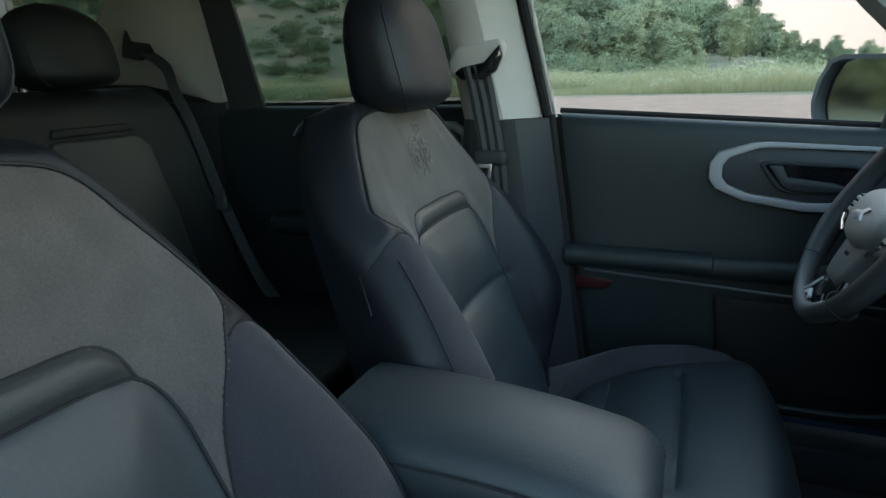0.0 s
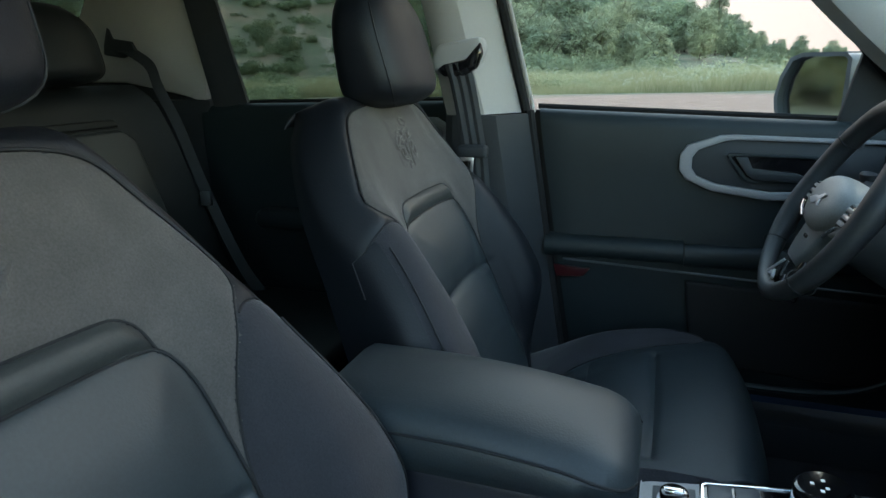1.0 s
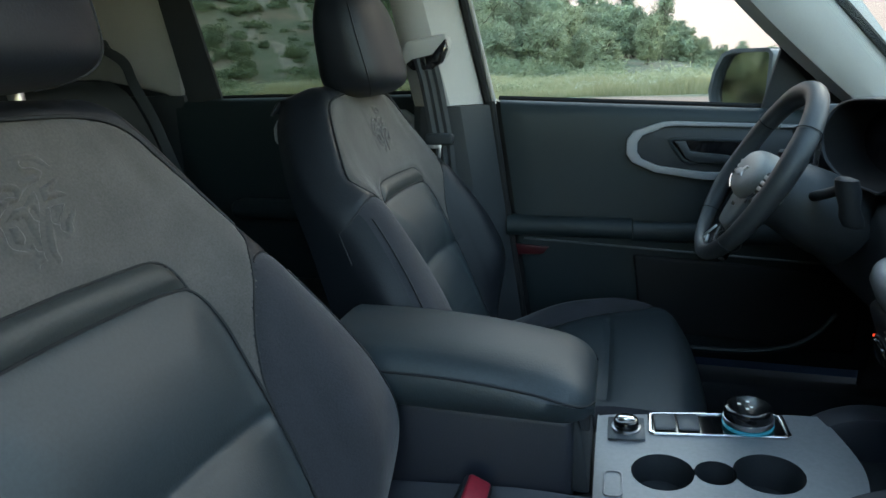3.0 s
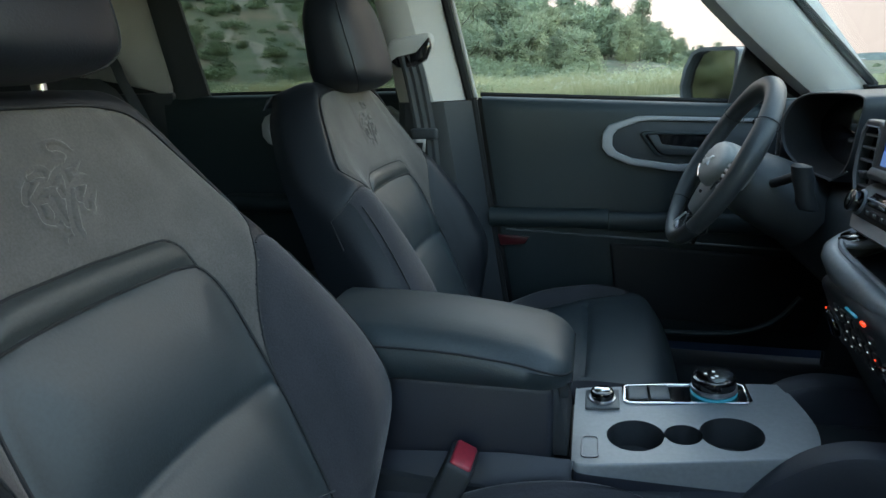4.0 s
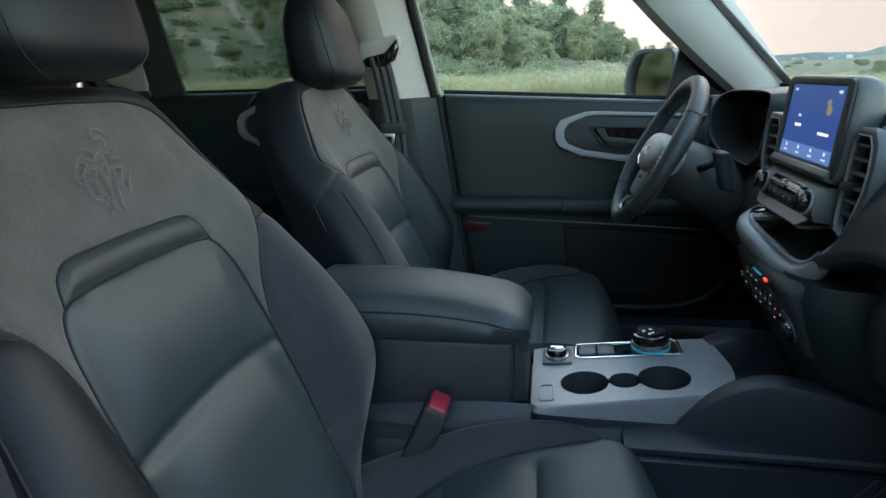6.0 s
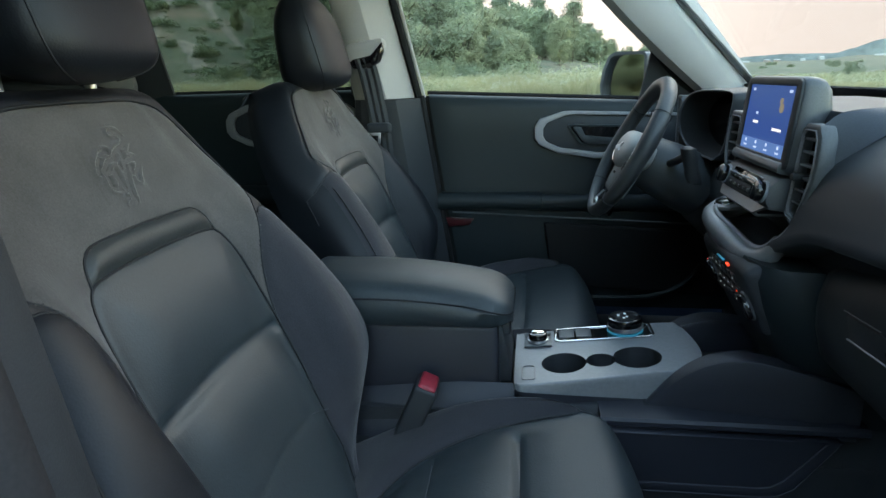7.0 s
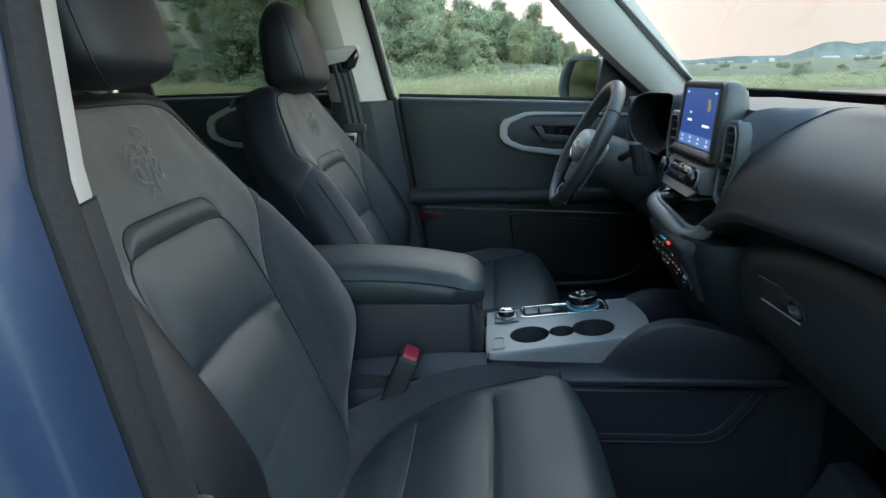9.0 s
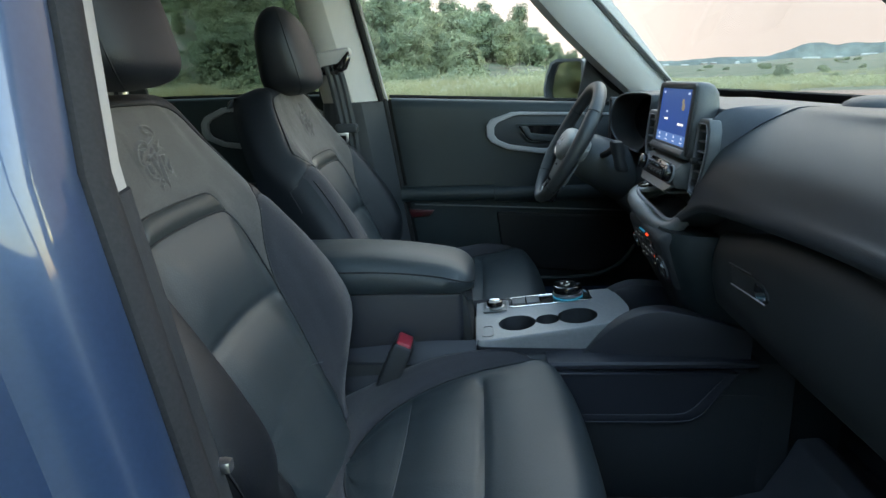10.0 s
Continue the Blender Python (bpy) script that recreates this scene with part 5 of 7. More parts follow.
wpart("hub", loft(hub_rings), GREY_HUB, wheel, "grey padded hub", 60)
shield_o = [(-0.060, -0.004), (0.060, -0.004), (0.056, -0.050), (0.044, -0.094), (0.032, -0.112), (-0.032, -0.112), (-0.044, -0.094), (-0.056, -0.050)]
wpart("hub_shield", loft([[(x * k, -0.050 + (y + 0.050) * k, z) for x, y in shield_o] for k, z in ((1.0, -0.045), (1.0, -0.008), (0.96, -0.003), (0.86, 0.0005), (0.02, 0.001))]), HUB_DARK, wheel, "dark grey lower shield of the hub", 50)
wpart("shield_slot", box((-0.010, -0.068, 0.0), (0.010, -0.062, 0.0022), 0.0008), GLOSS_BLACK, wheel)
mark = [(-0.018, -0.004), (-0.006, 0.002), (0.004, 0.003), (0.014, 0.009), (0.020, 0.008), (0.012, 0.001), (0.016, -0.006), (0.006, -0.004), (-0.004, -0.008)]
wpart("emblem", prism([(x * 1.75, y * 1.5 - 0.004) for x, y in mark], "z", 0.0225, 0.0262, 0.001), BADGE, wheel, "small bright emblem")
for sx in (-1, 1):
    sp = [(sx * 0.06, 0.022), (sx * 0.155, 0.016), (sx * 0.158, -0.020), (sx * 0.06, -0.044)]
    wpart("side_spoke", prism(sp if sx > 0 else sp[::-1], "z", -0.026, -0.002, 0.006, 3), GREY_HUB, wheel)
    pad_ = [(sx * 0.088, 0.018), (sx * 0.134, 0.013), (sx * 0.132, -0.014), (sx * 0.086, -0.026)]
    wpart("switch_pad", prism(pad_ if sx > 0 else pad_[::-1], "z", -0.012, 0.004, 0.003, 2), GLOSS_BLACK, wheel)
    for k in range(3):
        wpart("wheel_switch", box((sx * 0.110 - 0.015, 0.008 - 0.011 * k - 0.0035, 0.002), (sx * 0.110 + 0.015, 0.008 - 0.011 * k + 0.0035, 0.007), 0.0015), STEEL if k == 1 else GREY_HUB, wheel)
    wpart("spoke_edge", tube([(sx * 0.080, -0.046, 0.004), (sx * 0.098, -0.034, 0.008), (sx * 0.112, -0.024, 0.008)], 0.0026, 6), CHROME, wheel)
low = [(-0.034, -0.074), (0.034, -0.074), (0.066, -0.162), (-0.066, -0.162)]
wpart("lower_spoke", prism(low, "z", -0.034, -0.008, 0.006, 3), GLOSS_BLACK, wheel, "gloss black lower spoke")
wpart("spoke_chrome", tube([(-0.030, -0.120, -0.005), (-0.046, -0.164, 0.005), (0.012, -0.167, 0.005), (0.046, -0.148, 0.003), (0.112, -0.106, 0.001)], 0.0024, 8), BADGE, wheel, "bright spoke trim")
wpart("spoke_chrome", prism([(-0.040, -0.156), (-0.014, -0.140), (0.004, -0.150), (0.000, -0.158), (-0.014, -0.150), (-0.036, -0.161)], "z", 0.000, 0.004, 0.001), BADGE, wheel, "bright spoke trim")
# column shroud and stalks
wpart("column", loft([[(r * 1.15 * math.cos(f), r * math.sin(f) - 0.006, z) for f in np.linspace(0, 2 * math.pi, 24, endpoint=False)] for r, z in ((0.050, -0.035), (0.064, -0.060), (0.070, -0.10), (0.075, -0.16), (0.075, -0.20))]), COLUMN_SKIN, wheel, "dark column shroud")
for y0, y1 in ((0.305, 0.205), (0.42, 0.52)):
    part("stalk", tube(smooth_line([(0.430, y0, 1.020), (0.436, (y0 + y1) / 2, 1.035), (0.438, y1, 1.050)], 12), 0.008, 10), DARK_PLASTIC, wheel)
    part("stalk_end", loft([[(0.436 + 0.004 * k + r * 0.014 * math.cos(f), y1 + r * 0.015 * math.sin(f), z) for f in np.linspace(0, 2 * math.pi, 16, endpoint=False)] for k, (r, z) in enumerate(((0.5, 1.066), (1.0, 1.062), (1.1, 1.045), (0.9, 1.025), (1.05, 1.010), (0.95, 0.999), (0.5, 0.996)))]), DARK_PLASTIC, wheel, "dark stalk end")
hang(wheel)

# ---- centre console ----
console = base("centre_console", (0.2, 0, 0.42), "dark centre console with silver-grey cup holder plate", "console")
plate_z = lambda x: 0.733 + 0.098 * (x - 0.135)
PO = [(0.132, -0.082), (0.135, -0.094), (0.146, -0.100), (0.20, -0.096), (0.28, -0.088), (0.36, -0.079), (0.405, -0.073), (0.420, -0.062), (0.432, 0.0), (0.420, 0.095), (0.405, 0.106), (0.36, 0.108), (0.28, 0.105), (0.20, 0.100), (0.150, 0.097), (0.136, 0.093), (0.132, 0.082)]
CUPS = [(0.2120, -0.034, 0.0360), (0.2720, -0.031, 0.0230), (0.330, -0.027, 0.0380)]
def plate_mesh():
    """The plate with its cup openings cut through, its edge rolled over."""
    loops = [[(x, y) for x, y in curve2(PO, 88, True)]]
    hole = []
    # one outline round the three wells, which run into each other
    for sgn in (1, -1):
        row = []
        for x in np.linspace(CUPS[0][0] - CUPS[0][2], CUPS[2][0] + CUPS[2][2], 120):
            best = None
            for cx, cy, r in CUPS:
                if abs(x - cx) <= r:
                    y = cy + sgn * math.sqrt(max(0.0, r * r - (x - cx) ** 2))
                    best = y if best is None else (max(best, y) if sgn > 0 else min(best, y))
            row.append((x, best if best is not None else CUPS[1][1] + sgn * 0.006))
        hole += row if sgn > 0 else row[::-1]
    bm = bmesh.new()
    edges = []
    for pts in (loops[0], hole):
        keep = [p for k, p in enumerate(pts) if math.dist(p, pts[k - 1]) > 1e-4]
        vs = [bm.verts.new((x, y, plate_z(x))) for x, y in keep]
        edges += [bm.edges.new((vs[k], vs[(k + 1) % len(vs)])) for k in range(len(vs))]
    bmesh.ops.triangle_fill(bm, edges=edges, use_beauty=True)
    return bm
part("cup_plate", plate_mesh(), PLATE, console, "silver-grey cup holder plate", 30)
plate_line = curve2(PO, 88, True)
plate_drop = lambda x: 0.010 + 0.17 * max(0.0, x - 0.135)
part("plate_side", loft([[(x, y * (1 + d / 0.1), plate_z(x) - (h if h < 0.003 else h * plate_drop(x))) for x, y in plate_line] for d, h in ((0.0, 0.0), (0.0010, 0.0006), (0.0018, 0.0020), (0.0022, 0.30), (0.0030, 0.7), (0.0040, 1.0))], False), PLATE, console, "silver-grey side of the plate", 60)
part("plate_skirt", loft([[(x, y * (1 + d / 0.1), plate_z(x) - plate_drop(x) if k == 0 else 0.655) for x, y in plate_line] for k, d in enumerate((0.0035, 0.012))], False), CONSOLE_SKIN, console)
for cx, cy, r in CUPS:
    rings = [[(cx + k * r * math.cos(f), cy + k * r * math.sin(f), plate_z(cx + r * math.cos(f)) + dz if dz > -0.01 else plate_z(cx) + dz) for f in np.linspace(0, 2 * math.pi, 40, endpoint=False)] for k, dz in ((1.0, 0.0008), (0.985, -0.003), (0.95, -0.03), (0.90, -0.065), (0.01, -0.066))]
    part("cup_well", loft(rings, False), DARK_PLASTIC, console, "dark cup well")
# rotary drive selector in a chrome frame
sel_o = [(0.200, 0.052), (0.200, 0.098), (0.206, 0.102), (0.362, 0.108), (0.372, 0.100), (0.372, 0.052), (0.364, 0.046), (0.206, 0.046)]
sel_i = [(0.205, 0.055), (0.205, 0.095), (0.209, 0.098), (0.358, 0.103), (0.366, 0.097), (0.366, 0.055), (0.361, 0.051), (0.209, 0.050)]
bm = frame_prism(sel_o, sel_i, "z", 0.0, 0.0035, 0.001)
for v in bm.verts:
    v.co.z += plate_z(v.co.x)
part("selector_frame", bm, CHROME, console, "bright frame round the selector")
bm = prism(sel_i, "z", 0.0004, 0.0012, 0.0)
for v in bm.verts:
    v.co.z += plate_z(v.co.x)
part("selector_tray", bm, GLOSS_BLACK, console)
for x0 in (0.208, 0.238):
    bm = box((x0, 0.056, 0.0015), (x0 + 0.027, 0.094, 0.006), 0.002)
    for v in bm.verts:
        v.co.z += plate_z(v.co.x)
    part("console_switch", bm, DASH_TRIM, console, "grey push switch")
sz = plate_z(0.325)
sel = part("drive_selector", disc((0.325, 0.076, sz + 0.006), (-0.08, 0, 1), 0.0295, 0.025, 40, 0.004), GLOSS_BLACK, console, "round black drive selector with lit ring")
part("selector_top", disc((0.3230, 0.076, sz + 0.0308), (-0.08, 0, 1), 0.0250, 0.0012, 40, 0.0), GLOSS_BLACK, sel)
part("lit_ring", disc((0.325, 0.076, sz + 0.0035), (-0.08, 0, 1), 0.0315, 0.003, 40, 0.001), LED_CYAN, sel)
part("knurled_ring", disc((0.325, 0.076, sz + 0.009), (-0.08, 0, 1), 0.0308, 0.007, 40, 0.001), STEEL, sel)
for k, (dx, dy) in enumerate(((-0.010, 0.0), (0.002, 0.008), (0.004, -0.006), (-0.002, -0.012), (0.012, 0.0))):
    part("selector_mark", box((0.322 + dx - 0.002, 0.076 + dy - 0.002, sz + 0.0320), (0.322 + dx + 0.002, 0.076 + dy + 0.002, sz + 0.0326), 0.0), LED_WHITE, sel)
# terrain knob on its square plate, parking switch cover
bm = box((0.147, 0.030, 0.001), (0.195, 0.084, 0.004), 0.001)
for v in bm.verts:
    v.co.z += plate_z(v.co.x)
part("knob_plate", bm, DASH_TRIM, console)
kz = plate_z(0.172)
kn = part("terrain_knob", disc((0.171, 0.057, kz + 0.003), (-0.05, 0, 1), 0.0165, 0.015, 32, 0.003), GLOSS_BLACK, console, "small black knob with bright cap")
part("knob_ring", disc((0.171, 0.057, kz + 0.003), (-0.05, 0, 1), 0.0195, 0.004, 32, 0.001), STEEL, kn)
part("knob_cap", box((0.159, 0.051, kz + 0.017), (0.182, 0.063, kz + 0.0215), 0.003, 2), CHROME, kn)
bm = frame_prism(bezel(0.143, 0.166, -0.088, -0.038, 0.006), bezel(0.1455, 0.1635, -0.0855, -0.0405, 0.005), "z", 0.0, 0.002, 0.0006)
for v in bm.verts:
    v.co.z += plate_z(v.co.x)
part("switch_cover", bm, GREY_TRIM, console)
# body of the tunnel, side ledge and pocket panel
part("tunnel", loft([[(x, y, z) for y, z in ((-w, 0.42), (-w, 0.60), (-w + 0.006, 0.69), (-w + 0.02, zt), (w - 0.02, zt), (w - 0.006, 0.69), (w, 0.60), (w, 0.42))] for x, w, zt in ((-0.30, 0.115, 0.69), (0.10, 0.120, 0.695), (0.13, 0.122, 0.700), (0.40, 0.125, 0.712), (0.46, 0.13, 0.715), (0.70, 0.14, 0.70))]), DARK_PLASTIC, console)
part("rear_rail", thick(sheet([[(x, -0.086 - 0.02 * k, 0.728 - 0.004 * k - 0.10 * max(0, 0.05 - x) - 0.02 * k * k) for k in (0, 1, 2)] for x in np.linspace(-0.20, 0.134, 12)]), 0.012), CONSOLE_SKIN, console)
for sy in (-1, 1):
    # padded knee panel: starts flush with the plate and swells outwards and up towards the bulkhead
    lift = 0.0 if sy < 0 else -0.024
    rings = []
    for x in np.concatenate([np.linspace(0.326, 0.40, 16), np.linspace(0.41, 0.612, 18)]):
        zt = float(ease(x, [0.326, 0.345, 0.365, 0.390, 0.42, 0.46, 0.51, 0.56, 0.612], [0.700, 0.722, 0.744, 0.768, 0.788, 0.799, 0.795, 0.783, 0.767])) + lift
        yo = float(ease(x, [0.326, 0.40, 0.46, 0.52, 0.612], [0.097, 0.113, 0.126, 0.138, 0.150]))
        yi = yo - float(ease(x, [0.326, 0.38, 0.45, 0.612], [0.012, 0.034, 0.042, 0.045]))
        ring = [(yo - 0.001, 0.690), (yo + 0.001, (0.690 + zt) / 2), (yo, zt - 0.006), (yo - 0.0015, zt - 0.002), (yo - 0.006, zt), (yi + 0.004, zt - 0.003), (yi, zt - 0.010), (yi, 0.690)]
        rings.append([(x, sy * y, z) for y, z in ring])
    part("knee_pad", loft(rings), CONSOLE_SKIN, console, "padded knee panel", 35)
    part("side_ledge", loft([[(x, sy * y, z + 0.004 + 0.030 * (x - 0.30)) for y, z in ((0.085, 0.690), (yo + 0.010, 0.690), (yo + 0.014, 0.694), (yo + 0.014, 0.700), (yo + 0.010, 0.704), (0.085, 0.704))] for x in np.linspace(0.262, 0.622, 14) for yo in (float(ease(x, [0.262, 0.40, 0.52, 0.622], [0.130, 0.137, 0.144, 0.150])),)]), CONSOLE_SKIN, console, "", 35)
    pk = [(0.265, 0.597), (0.49, 0.597), (0.515, 0.600), (0.536, 0.613), (0.592, 0.693), (0.265, 0.693)]
    pi = [(0.27, 0.611), (0.484, 0.611), (0.504, 0.614), (0.521, 0.625), (0.573, 0.690), (0.27, 0.690)]
    yy = (0.140, 0.158) if sy > 0 else (-0.158, -0.140)
    part("pocket_frame", frame_prism(pk, pi, "y", *yy, 0.003), CONSOLE_SKIN, console)
    for line in (pk, pi):
        part("pocket_line", tube([(x, sy * 0.1575, z) for x, z in line[:5]], 0.0013, 6), CONSOLE_SKIN, console)
    part("pocket_panel", prism(pi, "y", yy[0] + 0.004, yy[1] - 0.006, 0.0), CONSOLE_SKIN, console)
part("lower_side", box((-0.2, -0.138, 0.42), (0.66, 0.138, 0.640), 0.01), DARK_PLASTIC, console)
# armrest bin
part("bin", box((-0.20, -0.078, 0.60), (0.108, 0.078, 0.822), 0.010, 3), CONSOLE_SKIN, console, "dark armrest bin")
part("bin_front", prism([(0.106, 0.72), (0.128, 0.72), (0.122, 0.77), (0.112, 0.82), (0.102, 0.82)], "y", -0.070, 0.070, 0.004), DARK_PLASTIC, console)
def lid_ring(x, w, z0, z1, r):
    return [(x, -w, z0 + r * 0.12), (x, -w - 0.002, (z0 + z1) / 2), (x, -w + r * 0.1, z1 - r), (x, -w + r * 0.4, z1 - r * 0.35), (x, -w + r, z1 - 0.002), (x, -w * 0.4, z1 + 0.003), (x, w * 0.4, z1 + 0.003), (x, w - r, z1 - 0.002), (x, w - r * 0.4, z1 - r * 0.35), (x, w - r * 0.1, z1 - r), (x, w + 0.002, (z0 + z1) / 2), (x, w, z0 + r * 0.12), (x, w - 0.004, z0), (x, -w + 0.004, z0)]
rings = []
for x in np.linspace(-0.212, 0.086, 22):
    zt = ease(x, [-0.22, -0.10, -0.02, 0.05, 0.09], [0.893, 0.893, 0.888, 0.879, 0.872])
    rings.append(lid_ring(x, 0.088, 0.821, float(zt), 0.024))
for f in np.linspace(0.1, 1, 14):
    a = f * math.pi / 2
    q = 1 - math.cos(a)
    zt = 0.872 - 0.014 * f - 0.022 * q
    rings.append(lid_ring(0.086 + 0.044 * math.sin(a), 0.088 - 0.026 * q, 0.821 + 0.012 * q, zt, 0.024 - 0.008 * q))
lid = part("armrest_lid", loft(rings), LEATHER, console, "padded dark leather armrest lid", 60)
for sy in (-1, 1):
    part("lid_seam", tube(smooth_line([(-0.20, sy * 0.0890, 0.866), (-0.05, sy * 0.0890, 0.866), (0.05, sy * 0.0888, 0.858), (0.095, sy * 0.0885, 0.849), (0.118, sy * 0.079, 0.842), (0.129, sy * 0.058, 0.838)], 24), 0.0016, 6), PIPING, lid)
part("lid_seam", tube([(-0.170, y, 0.8915) for y in np.linspace(-0.066, 0.040, 12)], 0.0009, 6), STITCH, lid)
part("lid_latch", box((0.108, -0.062, 0.800), (0.126, -0.030, 0.824), 0.003), DARK_PLASTIC, lid)
hang(console)

# passenger's floor mat, turned up towards the bulkhead
mat_prof = [(0.12, 0.421), (0.12, 0.434), (0.60, 0.437), (0.655, 0.452), (0.690, 0.520), (0.706, 0.562), (0.745, 0.566), (0.80, 0.52), (0.88, 0.45), (0.90, 0.421)]
fm = base("floor_mat", (0.4, -0.40, 0.42), "dark blue-grey floor mat turned up at its front edge", "floor mat")
part("mat", prism(mat_prof, "y", -0.66, -0.152, 0.006), MAT, fm)
hang(fm)

# belt buckle beside the passenger cushion
buckle = base("belt_buckle", (-0.03, -0.132, 0.60), "black seat belt buckle with red release button", "belt buckle")
bm = box((-0.018, -0.028, 0.0), (0.018, 0.028, 0.12), 0.006, 3)
bm.transform(Matrix.Translation((-0.046, -0.135, 0.640)) @ Matrix.Rotation(radians(24), 4, "Y"))
part("buckle_body", bm, DARK_PLASTIC, buckle)
bm = box((-0.014, -0.024, 0.112), (0.014, 0.024, 0.124), 0.004, 3)
bm.transform(Matrix.Translation((-0.046, -0.135, 0.640)) @ Matrix.Rotation(radians(24), 4, "Y"))
part("release_button", bm, RED_PLASTIC, buckle, "red release button")
part("buckle_stem", tube([(-0.06, -0.135, 0.585), (-0.035, -0.135, 0.67)], 0.012, 8, flat=0.5), DARK_PLASTIC, buckle)
hang(buckle)

# ---- rear bench ----
bench = base("rear_bench", (-0.9, 0, 0.42), "dark rear bench seat with headrests and folded-flat belts, rear shade put into its vinyl", "rear seat")
def bench_x(z):
    return -1.075 + (1.20 - z) * 0.36
for y0, y1 in ((0.12, 0.66), (-0.66, -0.12), (-0.12, 0.12)):
    rings = []
    for z in np.linspace(0.66, 1.226, 22):
        x = bench_x(z)
        r = []
        w = (y1 - y0) / 2 * (1 - 0.12 * max(0, (z - 1.05) / 0.176) ** 2.5)
        c = (y0 + y1) / 2
        top = 0.03 * max(0, (z - 1.18) / 0.046) ** 2
        for k in range(17):
            u = -1 + k / 8
            bol = 0.025 * max(0, abs(u) - 0.55) / 0.45 if abs(y0) + abs(y1) > 0.5 else 0.0
            r.append((x + bol - 0.05 * max(0, abs(u) - 0.88) / 0.12 - top, c + u * w, z))
        r += [(x - 0.13, c + w * 0.98, z), (x - 0.13, c - w * 0.98, z)]
        rings.append(r)
    part("bench_back", loft(rings), DIMMED_BENCH, bench)
    part("bench_cushion", box((-0.92, y0, 0.58), (-0.44, y1, 0.72), 0.03, 4), DIMMED_BENCH, bench)
for c in (0.39, -0.39):
    ins = [(c - 0.12, 0.78), (c - 0.13, 0.95), (c - 0.13, 1.10), (c - 0.10, 1.128), (c + 0.10, 1.128), (c + 0.13, 1.10), (c + 0.13, 0.95), (c + 0.12, 0.78)]
    bm = prism(ins, "x", -0.012, 0.008, 0.008, 3)
    for v in bm.verts:
        v.co.x += bench_x(v.co.z)
    part("bench_insert", bm, PAD, bench)
    band = [(c - 0.10, 1.136), (c - 0.09, 1.152), (c + 0.09, 1.152), (c + 0.10, 1.136)]
    bm = prism(band, "x", -0.010, 0.006, 0.003, 2)
    for v in bm.verts:
        v.co.x += bench_x(v.co.z)
    part("bench_band", bm, DIMMED_BENCH, bench)
    headrest(c, bench, PAD, DIMMED_BENCH, (-1.115, 1.312), (0.055, 0.110, 0.088), 8)
part("bench_plinth", box((-0.90, -0.64, 0.42), (-0.50, 0.64, 0.59), 0.01), DARK_PLASTIC, bench)
hang(bench)

rb = base("rear_seat_belt", (-1.0, 0.6, 1.0), "black rear seat belt running from the pillar down to the bench", "seat belt", "seat belts")
pts = smooth_line([(-1.27, 0.725, 1.325), (-1.22, 0.715, 1.315), (-1.13, 0.69, 1.275), (-1.08, 0.66, 1.215), (-1.02, 0.645, 1.12), (-0.95, 0.635, 0.95), (-0.86, 0.62, 0.78), (-0.78, 0.60, 0.70)], 48)
rows = [[(p.x + 0.014 * u * 0.5, p.y + 0.014 * u * (0.6), p.z + 0.013 * u * 0.6) for u in (-1, -0.5, 0, 0.5, 1)] for p in pts]
part("webbing", thick(sheet(rows), 0.0015), WEBBING, rb)
part("belt_guide", prism([(-1.30, 1.305), (-1.295, 1.33), (-1.275, 1.375), (-1.265, 1.37), (-1.262, 1.345), (-1.20, 1.335), (-1.19, 1.31), (-1.24, 1.295)], "y", 0.712, 0.742, 0.004), DARK_PLASTIC, rb)
part("latch_plate", box((-0.955, 0.612, 0.93), (-0.925, 0.622, 0.965), 0.002), STEEL, rb)
hang(rb)


# ---- outdoors ----
def crest(az):
    """Height of the hill's crest for a bearing in degrees from the car's left side."""
    return float(ease(az, [-75, -45, -30, -14, -4, 2, 6, 10, 16, 40], [20, 19, 16.5, 11.0, 6.4, 5.1, 3.0, 1.0, 0.2, 0.0]))


def land(x, y):
    """Height of the ground."""
    r, az = math.hypot(x, y), math.degrees(math.atan2(x, y))
    if y < 0 or r < 20:
        return 0.0
    t = min(1, max(0, (r - 60) / 62))
    z = crest(az) * (t * t * (3 - 2 * t)) + 0.25 * noise.noise((x * 0.09, y * 0.09, 0)) * min(1, (r - 20) / 30)
    if az > -60:
        z += 1.3 * t * noise.noise((x * 0.045, y * 0.045, 5))
    if az > 8 and r > 90:
        z += min(1, (az - 8) / 6) * (0.0095 + 0.0007 * max(0, min(az, 32) - 18)) * (min(r, 420) - 90) * min(1, (r - 90) / 120)
    return z


